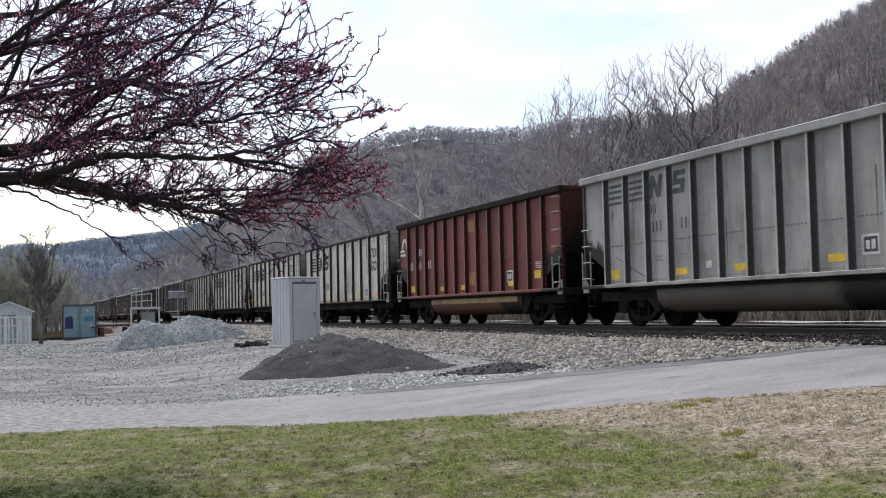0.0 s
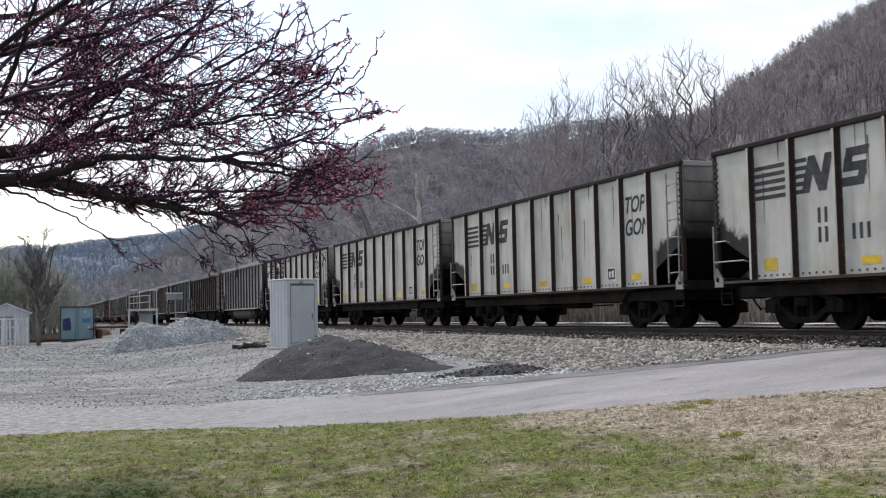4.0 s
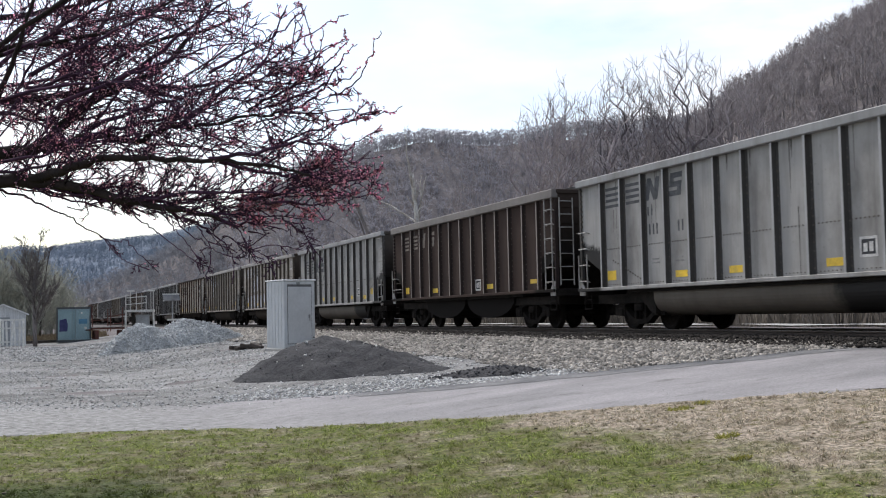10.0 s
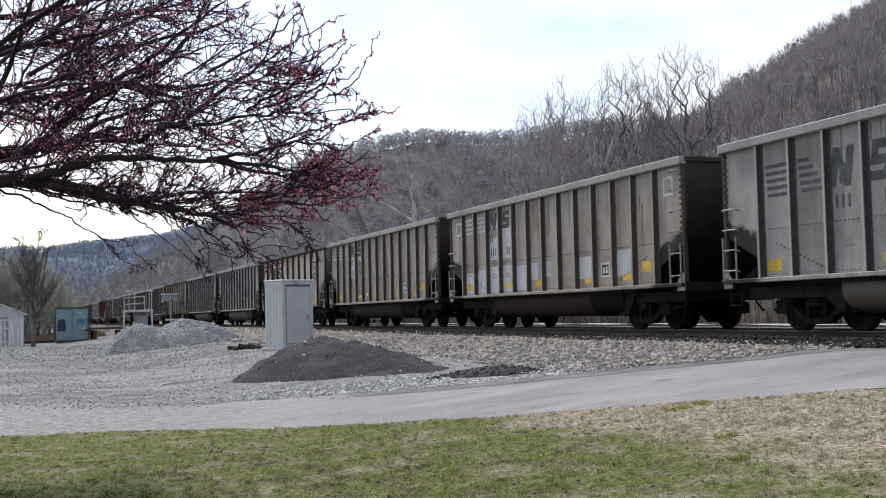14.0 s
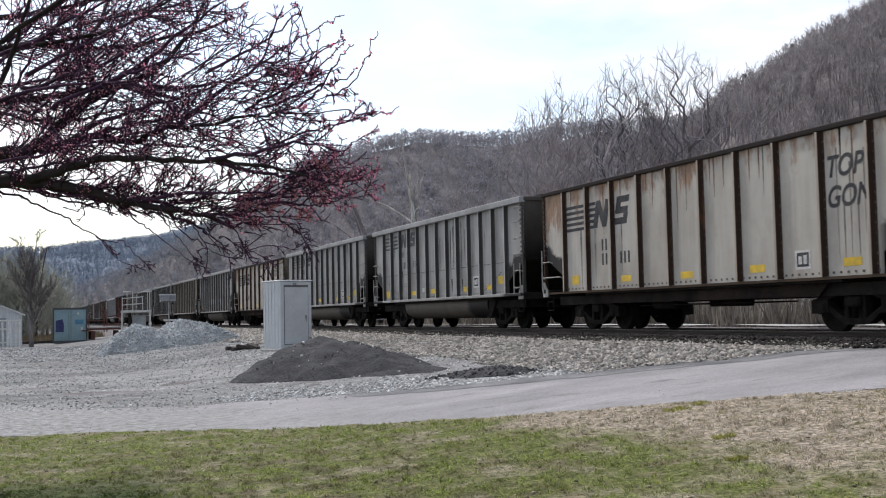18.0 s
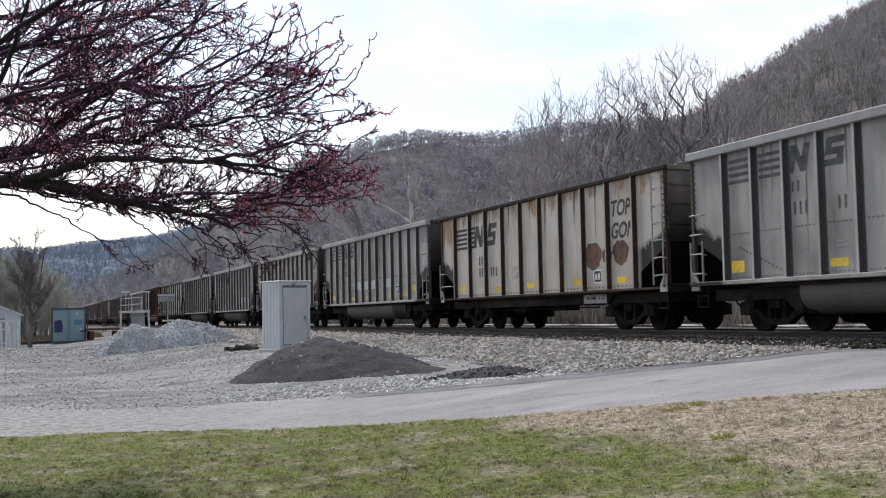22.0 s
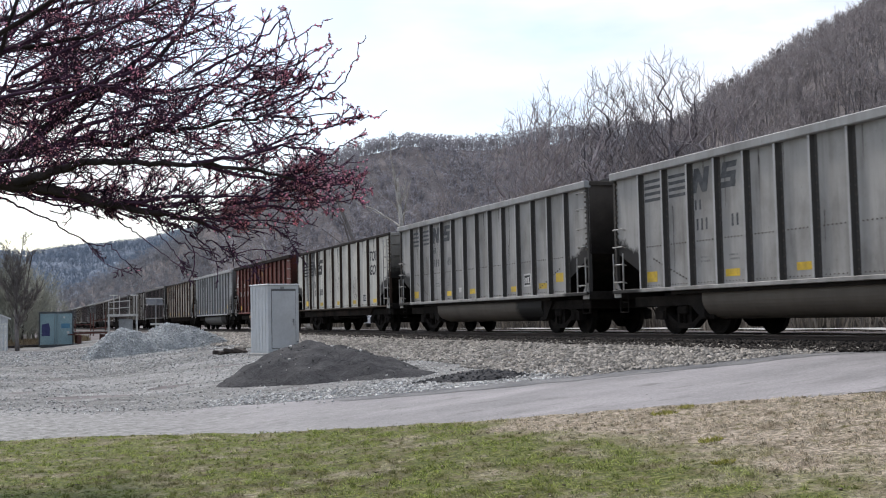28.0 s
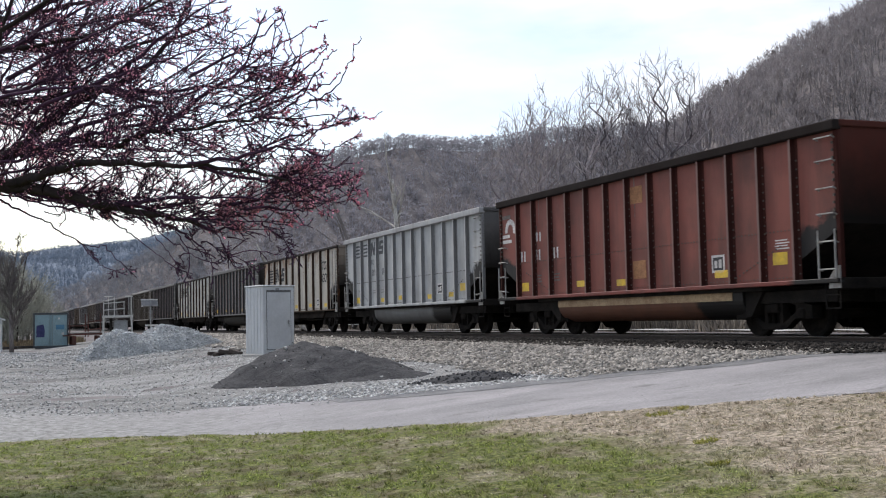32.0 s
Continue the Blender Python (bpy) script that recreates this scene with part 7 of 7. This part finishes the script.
for i in range(4):
    part("post", Build().box(-0.06 - 1.44 * i, 0.05, 0, 0.06 - 1.44 * i, 0.17, 1.9, c=0.01), M_PICKET, fence)
shed = thing("garden_shed", pose(-0.9, 84.0, 0.0, 0, 0, 0), "small pale grey shed with a low gable roof", "shed")
M_SHED = mat("pale_grey_boards", (0.58, 0.59, 0.6), (0.42, 0.43, 0.44), 3, 0.8, stretch=(6, 6, 0.5))
part("wall", Build().prism([(-1.5, 0), (1.5, 0), (1.5, 2.2), (0, 2.85), (-1.5, 2.2)], "y", 0, 3), M_SHED, shed)
for sgn in (-1, 1):
    part("roof", Build().prism([(0, 2.86), (0, 2.95), (sgn * 1.7, 2.22), (sgn * 1.7, 2.13)], "y", -0.2, 3.2), mat("pale_shed_roof", (0.66, 0.67, 0.68), (0.5, 0.51, 0.52), 3, 0.7), shed, "pale sheet roof")
part("door", Build().box(-0.45, -0.03, 0.05, 0.45, -0.005, 2.0), mat("grey_shed_door", (0.3, 0.31, 0.32), (0.24, 0.25, 0.26), 3, 0.8), shed, "grey plank door")

# old timbers dropped beside the cabinet, and a few more by the fence
M_OLDTIE = mat("old_tie_wood", (0.035, 0.029, 0.026), (0.07, 0.058, 0.05), 4, 0.95, 0.005, 30)
for x, y, rz, ry, ln in ((7.95, 40.6, -35, 7, 0.8), (7.75, 40.9, 30, -9, 0.7), (8.1, 40.2, -60, 12, 0.6), (7.55, 41.3, 15, 4, 0.5), (8.2, 40.5, 60, -5, 0.5)):
    o = new("old_timber", Build().box(-ln / 2, -0.09, 0, ln / 2, 0.09, 0.14, c=0.02).mesh("old_timber", M_OLDTIE))
    o.matrix_world = pose(x, y, float(rise(x, y)) + 0.02, 0, ry, rz)
    tagged(o, "dark weathered timber dropped on the gravel", "timber", "dropped timbers")
for x, y, rz, ln in ((2.2, 92.0, 5, 1.5), (1.2, 90.5, -10, 1.1)):
    o = new("old_timber", Build().box(-ln / 2, -0.1, 0, ln / 2, 0.1, 0.2, c=0.03).mesh("old_timber", M_OLDTIE))
    o.matrix_world = pose(x, y, float(rise(x, y)) + 0.01, 0, 0, rz)
    tagged(o, "dark weathered timber dropped on the gravel", "timber", "dropped timbers")

# ---- beyond the track: a pale lane, a wire fence line and one parked car ----
M_LANE = mat("pale_lane", (0.40, 0.39, 0.37), (0.32, 0.31, 0.29), 0.6, 0.95, 0.01, 20, worldly=True)
xs = np.array([23.6, 24.0, 24.4, 24.8, 25.2])
single("far_lane", sheet("far_lane", xs, np.arange(-60, 240, 3.0), lambda x, y: rise(x, y) + 0.14 + 0.02 * np.sin(y), M_LANE), "pale gravel lane on the far side of the track", "lane", "structure")


def parked_car():
    t = thing("parked_car", pose(24.3, 76.5, float(rise(24.3, 76.5)) + 0.18, 0, 0, 0), "white parked sedan glimpsed beyond the train", "car")
    white = mat("white_car_paint", (0.72, 0.72, 0.72), (0.68, 0.68, 0.68), 2, 0.3, gain=0.03)
    glass = mat("dark_car_glass", (0.03, 0.035, 0.04), (0.04, 0.045, 0.05), 2, 0.08, gain=0.02, spec=0.6)
    part("body", Build().prism([(-2.2, 0.3), (-2.25, 0.62), (-2.1, 0.82), (-1.0, 0.92), (1.55, 0.95), (2.15, 0.88), (2.25, 0.6), (2.2, 0.3)], "x", -0.88, 0.88), white, t)
    part("cabin", Build().add([(sx * w, y, z) for y, z, w in ((-1.0, 0.92, 0.84), (-0.3, 1.42, 0.66), (0.9, 1.44, 0.66), (1.6, 0.94, 0.84)) for sx in (-1, 1)],
                              [(0, 1, 3, 2), (2, 3, 5, 4), (4, 5, 7, 6), (0, 2, 4, 6), (1, 7, 5, 3), (0, 6, 7, 1)]), white, t)
    for sx in (-1, 1):
        part("side_window", Build().prism([(-0.75, 0.98), (-0.28, 1.34), (0.85, 1.36), (1.3, 0.98)], "x", sx * 0.86, sx * 0.72), glass, t, "dark side glass")
        for y in (-1.4, 1.35):
            w = part("wheel", Build().tube([(sx * 0.9, y, 0.31), (sx * 0.68, y, 0.31)], 0.31, 18), mat("tyre_rubber", (0.025, 0.025, 0.025), (0.04, 0.04, 0.04), 6, 0.9), t, "black tyre")
            part("rim", Build().tube([(sx * 0.91, y, 0.31), (sx * 0.8, y, 0.31)], 0.19, 14), M_STEEL, w)
        part("headlight", Build().box(min(sx * 0.5, sx * 0.82), -2.24, 0.62, max(sx * 0.5, sx * 0.82), -2.14, 0.76, c=0.02), glass, t)
    part("windscreen", Build().add([(-0.75, -0.97, 0.95), (0.75, -0.97, 0.95), (0.6, -0.33, 1.42), (-0.6, -0.33, 1.42), (-0.75, -0.94, 0.93), (0.75, -0.94, 0.93), (0.6, -0.3, 1.4), (-0.6, -0.3, 1.4)],
                                   [(0, 1, 2, 3), (4, 7, 6, 5), (0, 4, 5, 1), (2, 6, 7, 3), (0, 3, 7, 4), (1, 5, 6, 2)]), glass, t, "dark windscreen")


parked_car()
# ---- loose stone, grass and ties ----
rs = np.random.default_rng(21)


def stone_field(name, n, xr, yr, test, sizes, material, label, sink=0.3, lift=0.0):
    x, y = rs.uniform(*xr, n), yr[0] * (yr[1] / yr[0]) ** rs.uniform(0, 1, n)
    ok = test(x, y)
    x, y = x[ok], y[ok]
    r = rs.uniform(*sizes, len(x)) * np.clip(y / 30, 1, 2.2)
    z = np.maximum(rise(x, y), np.interp(np.abs(x - TRACK_X), [2.0, 3.2, 3.3], [0.95, RAIL_Z - 0.34, -5])) + lift
    return single(name, mesh_np(name, *lumps(np.stack([x, y, z + r * (0.5 - sink)], 1), r, rs, 0.45, 0.8), material), label, "stones", "stuff")


road_far = lambda x: np.interp(x, *zip(*ROAD_EDGE))
road_near = lambda x: np.interp(x, *zip(*LAWN_EDGE))
in_heap = lambda x, y: (np.hypot((x - 6.7) / 1.5, (y - 24.7) / 2.3) < 1) | (np.hypot((x - 8.12) / 0.75, (y - 18.75) / 0.75) < 1)
stone_field("ballast_stones", 42000, (9.0, 13.75), (14.6, 95), lambda x, y: (y > road_far(x) + 0.08) & (x > 9.0 + 0.9 * value_noise(y * 0.4, y * 0, 3) + 0.02 * (y - 30)) & ~in_heap(x, y), (0.027, 0.058), M_STONE, "grey crushed-stone ballast on the track shoulder")
stone_field("sooty_ballast_stones", 13000, (12.6, 15.2), (12, 60), lambda x, y: (y > road_far(x) - 0.3) & (x > 13.05 + 0.25 * value_noise(y * 0.9, y * 0, 5)), (0.022, 0.045), mat("sooty_stone", (0.034, 0.028, 0.024), (0.02, 0.017, 0.015), 3, 0.95, island=0.4), "soot-dark ballast beside the tie ends", 0.3, 0.03)
stone_field("road_edge_stones", 9000, (3.6, 9.6), (16.6, 25), lambda x, y: (y > road_far(x) + 0.05) & (y < road_far(x) + 2.6 + value_noise(x, y, 2)) & ~in_heap(x, y), (0.016, 0.04), mat("pale_edge_stone", (0.5, 0.495, 0.48), (0.3, 0.295, 0.285), 3, 0.9, island=0.5), "pale coarse stones along the road's edge")
stone_field("yard_stones", 27000, (-2.5, 11.5), (18, 75), lambda x, y: (y > road_far(x) - 0.8) & ~in_heap(x, y) & (value_noise(x * 0.5, y * 0.35, 15) > rs.uniform(-1, 0.5, len(x))), (0.01, 0.03), mat("yard_pebble", (0.45, 0.447, 0.435), (0.2, 0.197, 0.19), 3, 0.9, island=0.6), "scattered pale gravel on the yard", 0.2)
stone_field("road_grit", 4500, (-2, 13.5), (9.5, 25), lambda x, y: (y < road_far(x)) & (y > road_near(x)) & (rs.uniform(-1, 9, len(x)) > x), (0.004, 0.010), mat("road_grit", (0.42, 0.405, 0.4), (0.28, 0.27, 0.265), 3, 0.9, island=0.3), "loose grit on the road", 0.1, 0.012)


def lawn_tint(name, blade):
    """Green turf that turns to straw and bare soil towards the road's climb; one mask in metres of ground."""
    m = bpy.data.materials.new(name)
    m.use_nodes = True
    n, l = m.node_tree.nodes, m.node_tree.links
    p = n["Principled BSDF"]
    p.inputs["Roughness"].default_value, p.inputs["Specular IOR Level"].default_value = 0.9, 0.12
    pos = n.new("ShaderNodeNewGeometry")

    def noise_at(scale, detail=4):
        t = n.new("ShaderNodeTexNoise")
        t.inputs["Scale"].default_value, t.inputs["Detail"].default_value = scale, detail
        l.new(pos.outputs["Position"], t.inputs["Vector"])
        return t.outputs["Fac"]

    def calc(op, a, b):
        q = n.new("ShaderNodeMath")
        q.operation = op
        for k, v in enumerate((a, b)):
            if isinstance(v, (int, float)):
                q.inputs[k].default_value = v
            else:
                l.new(v, q.inputs[k])
        return q.outputs[0]

    def band(v, lo, hi):
        q = n.new("ShaderNodeMapRange")
        q.interpolation_type = "SMOOTHSTEP"
        q.inputs["From Min"].default_value, q.inputs["From Max"].default_value = lo, hi
        l.new(v, q.inputs["Value"])
        return q.outputs[0]

    def mix(f, a, b):
        q = n.new("ShaderNodeMix")
        q.data_type = "RGBA"
        for slot, v in (("Factor", f), ("A", a), ("B", b)):
            if isinstance(v, tuple):
                q.inputs[slot].default_value = (*v, 1)
            else:
                l.new(v, q.inputs[slot])
        return q.outputs["Result"]

    xyz = n.new("ShaderNodeSeparateXYZ")
    l.new(pos.outputs["Position"], xyz.inputs[0])
    # a slanting line x + 0.12 y, blurred by noise
    line = calc("ADD", calc("ADD", xyz.outputs["X"], calc("MULTIPLY", xyz.outputs["Y"], 0.17)), calc("MULTIPLY", noise_at(0.9), 3.4))
    east = band(line, 8.7, 9.8)
    spots = band(noise_at(1.7, 6), 0.5, 0.66)
    dry = calc("MAXIMUM", east, calc("MULTIPLY", spots, 0.6))
    if blade:
        isl = pos.outputs["Random Per Island"]
        green = mix(isl, (0.075, 0.105, 0.026), (0.54, 0.6, 0.19))
        straw = mix(isl, (0.2, 0.165, 0.125), (0.9, 0.79, 0.63))
    else:
        green = mix(band(noise_at(20), 0.35, 0.65), (0.06, 0.075, 0.022), (0.21, 0.215, 0.075))
        straw = mix(band(noise_at(24), 0.35, 0.65), (0.2, 0.165, 0.125), (0.5, 0.42, 0.335))
    c = mix(dry, green, straw)
    c = mix(calc("MULTIPLY", band(noise_at(2.6, 6), 0.5, 0.66), 0.6), c, (0.2, 0.16, 0.11))
    c = mix(calc("MULTIPLY", band(noise_at(10, 4), 0.5, 0.6), 0.45), c, (0.055, 0.06, 0.022))
    c = mix(calc("MULTIPLY", band(noise_at(5.3, 3), 0.54, 0.7), 0.5), c, (0.27, 0.26, 0.09) if blade else (0.17, 0.15, 0.07))
    # worn brown patches on the near side; the redbud's shadow painted in as darker grass
    near_side = band(calc("ADD", xyz.outputs["Y"], calc("MULTIPLY", noise_at(0.8), 4.0)), 17.0, 13.6)
    c = mix(calc("MULTIPLY", calc("MULTIPLY", near_side, band(noise_at(2.9, 6), 0.46, 0.62)), calc("MULTIPLY", band(xyz.outputs["X"], 5.5, 3.0), 0.6)), c, (0.085, 0.07, 0.04))
    tree_shade = calc("MULTIPLY", band(calc("ADD", xyz.outputs["X"], calc("MULTIPLY", noise_at(1.2), 2.0)), 3.0, 1.6), band(calc("ADD", xyz.outputs["Y"], calc("MULTIPLY", noise_at(1.3), 2.5)), 13.8, 11.8))
    tree_shade = calc("MULTIPLY", tree_shade, calc("MULTIPLY", band(calc("ADD", xyz.outputs["Y"], noise_at(1.1)), 7.2, 8.8), band(xyz.outputs["X"], -5.0, -3.0)))
    c = mix(calc("MULTIPLY", tree_shade, 0.88), c, mix(band(noise_at(14, 4), 0.35, 0.65), (0.02, 0.034, 0.009), (0.045, 0.068, 0.018)))
    l.new(c, p.inputs["Base Color"])
    if not blade:
        bp = n.new("ShaderNodeBump")
        bp.inputs["Strength"].default_value, bp.inputs["Distance"].default_value = 1.0, 0.07
        l.new(noise_at(17, 6), bp.inputs["Height"])
        l.new(bp.outputs[0], p.inputs["Normal"])
    return gauzy(m, 0.35) if blade else m


lawn_ob = bpy.data.objects["lawn"]
lawn_ob.data.materials.clear()
lawn_ob.data.materials.append(lawn_tint("turf_soil", False))
n = 210000
x, y = rs.uniform(-3.2, 12.5, n), 5.2 * (19 / 5.2) ** rs.uniform(0, 1, n)
clump = 0.7 * value_noise(x * 2.2, y * 2.2, 6) + 0.5 * value_noise(x * 6, y * 6, 7) + 0.7 * value_noise(x * 17, y * 17, 9)
keep = (y < road_near(x) + 0.04 * rs.normal(size=n)) & (np.degrees(np.arctan2(x, y)) < 47) & (clump > rs.uniform(-1.3, 0.4, n))
x, y, clump = x[keep], y[keep], clump[keep]
root = np.stack([x, y, rise(x, y) + 0.012], 1)
tip = root + np.stack([rs.normal(size=len(x)) * 0.032, rs.normal(size=len(x)) * 0.032, rs.uniform(0.008, 0.024, len(x)) * (1 + 1.6 * np.clip(clump, 0, 1))], 1)
# tufts: short blades that spread from one foot
n = 11000
tx, ty = rs.uniform(-2.5, 11.5, n), 6.5 * (18 / 6.5) ** rs.uniform(0, 1, n)
ok = (ty < road_near(tx) - 0.05) & (np.degrees(np.arctan2(tx, ty)) < 46) & (0.7 * value_noise(tx * 1.7, ty * 1.7, 16) + 0.5 * value_noise(tx * 5, ty * 5, 17) > rs.uniform(-1.1, 0.5, n))
tx, ty, tall = np.repeat(tx[ok], 13), np.repeat(ty[ok], 13), np.repeat(rs.uniform(0.02, 0.06, ok.sum()), 13)
way, out = rs.uniform(0, 2 * np.pi, len(tx)), rs.uniform(0.2, 1.0, len(tx))
foot = np.stack([tx + 0.4 * tall * np.cos(way) * out, ty + 0.4 * tall * np.sin(way) * out, rise(tx, ty) + 0.012], 1)
head = foot + np.stack([0.75 * tall * np.cos(way) * out, 0.75 * tall * np.sin(way) * out, tall * (1.1 - 0.5 * out)], 1)
root, tip = np.concatenate([root, foot]), np.concatenate([tip, head])
single("grass", mesh_np("grass", *blades(root, tip, 0.006, rs), lawn_tint("grass_blades", True)), "short early-spring grass, green and straw-coloured", "grass", "stuff")
# fallen leaves and pale litter on the lawn
lx, ly = rs.uniform(-1.5, 11, 620), rs.uniform(5.5, 16, 620)
ok = ly < road_near(lx)
c = np.stack([lx[ok], ly[ok], rise(lx[ok], ly[ok]) + 0.03], 1)
single("fallen_leaves", mesh_np("fallen_leaves", *lumps(c, rs.uniform(0.008, 0.026, len(c)), rs, 0.5, 0.35), mat("pale_dead_leaf", (0.36, 0.3, 0.23), (0.09, 0.062, 0.04), 5, 0.9, island=0.75)), "pale dead leaves scattered on the lawn", "leaves", "stuff")
# yellow-green weeds at the road's edge
M_WEED = mat("yellow_weed", (0.42, 0.38, 0.09), (0.28, 0.29, 0.08), 6, 0.9, island=0.4)
for wx, wy, wr in ((7.3, 11.35, 0.17), (7.7, 11.5, 0.1), (5.9, 8.25, 0.1), (6.5, 9.3, 0.13)):
    k = 170
    a, q = rs.uniform(0, 2 * np.pi, k), np.sqrt(rs.uniform(0, 1, k)) * wr
    px, py = wx + q * np.cos(a), wy + q * np.sin(a) * 0.8
    root = np.stack([px, py, rise(px, py) + 0.015], 1)
    tip = root + np.stack([rs.normal(size=k) * 0.03, rs.normal(size=k) * 0.03, rs.uniform(0.02, 0.055, k)], 1)
    o = new("weed", mesh_np("weed", *blades(root, tip, 0.006, rs), M_WEED))
    tagged(o, "low clump of yellow-green weed in dry grass", "weed", "weeds by the road")
# dry grass bank beyond the yard
k = 26000
x, y = rs.uniform(-8, 7, k), rs.uniform(95, 118, k)
root = np.stack([x, y, rise(x, y)], 1)
tip = root + np.stack([rs.normal(size=k) * 0.08, rs.normal(size=k) * 0.08, rs.uniform(0.2, 0.6, k)], 1)
single("dry_grass_bank", mesh_np("dry_grass_bank", *blades(root, tip, 0.02, rs), mat("dry_tall_grass", (0.27, 0.2, 0.12), (0.17, 0.13, 0.08), 0.4, 0.95, island=0.4, worldly=True)), "tall dry grass at the yard's far end", "grass", "stuff")

TIE = Build().box(-1.3, -0.115, -0.34, 1.3, 0.115, -0.165, c=0.012).mesh("tie", M_TIE)
for i in range(250):
    o = part("tie", TIE, None, railway)
    o.location = (random.uniform(-0.03, 0.03), 8 + 0.5 * i, 0.0)
    o.rotation_euler = (0, 0, random.uniform(-0.01, 0.01))


def motions():
    """The train rolls past towards the near end; every wheelset turns with it."""
    for car, i in CARS:
        y = (ENDS[i + 1] if i + 1 < len(ENDS) else ENDS[-1] + SPACING * (i + 2 - len(ENDS))) - 7.5
        walk(car, [(t, pose(TRACK_X, y - reach(t), RAIL_Z)) for t in range(0, 33, 2)])
    keyed = {}
    for car, i in CARS:
        for t in car.children:
            for w in t.children:
                if not w.name.startswith("wheelset"):
                    continue
                a = round(w.location.y, 3)
                if a not in keyed:
                    walk(w, [(2 * n / FPS, pose(0, a, WHEEL_R, math.degrees(reach(2 * n / FPS) / WHEEL_R))) for n in range(481)])
                    keyed[a] = w.animation_data
                else:
                    w.rotation_mode = "QUATERNION"
                    d = w.animation_data_create()
                    d.action = keyed[a].action
                    d.action_slot = keyed[a].action_slot


motions()
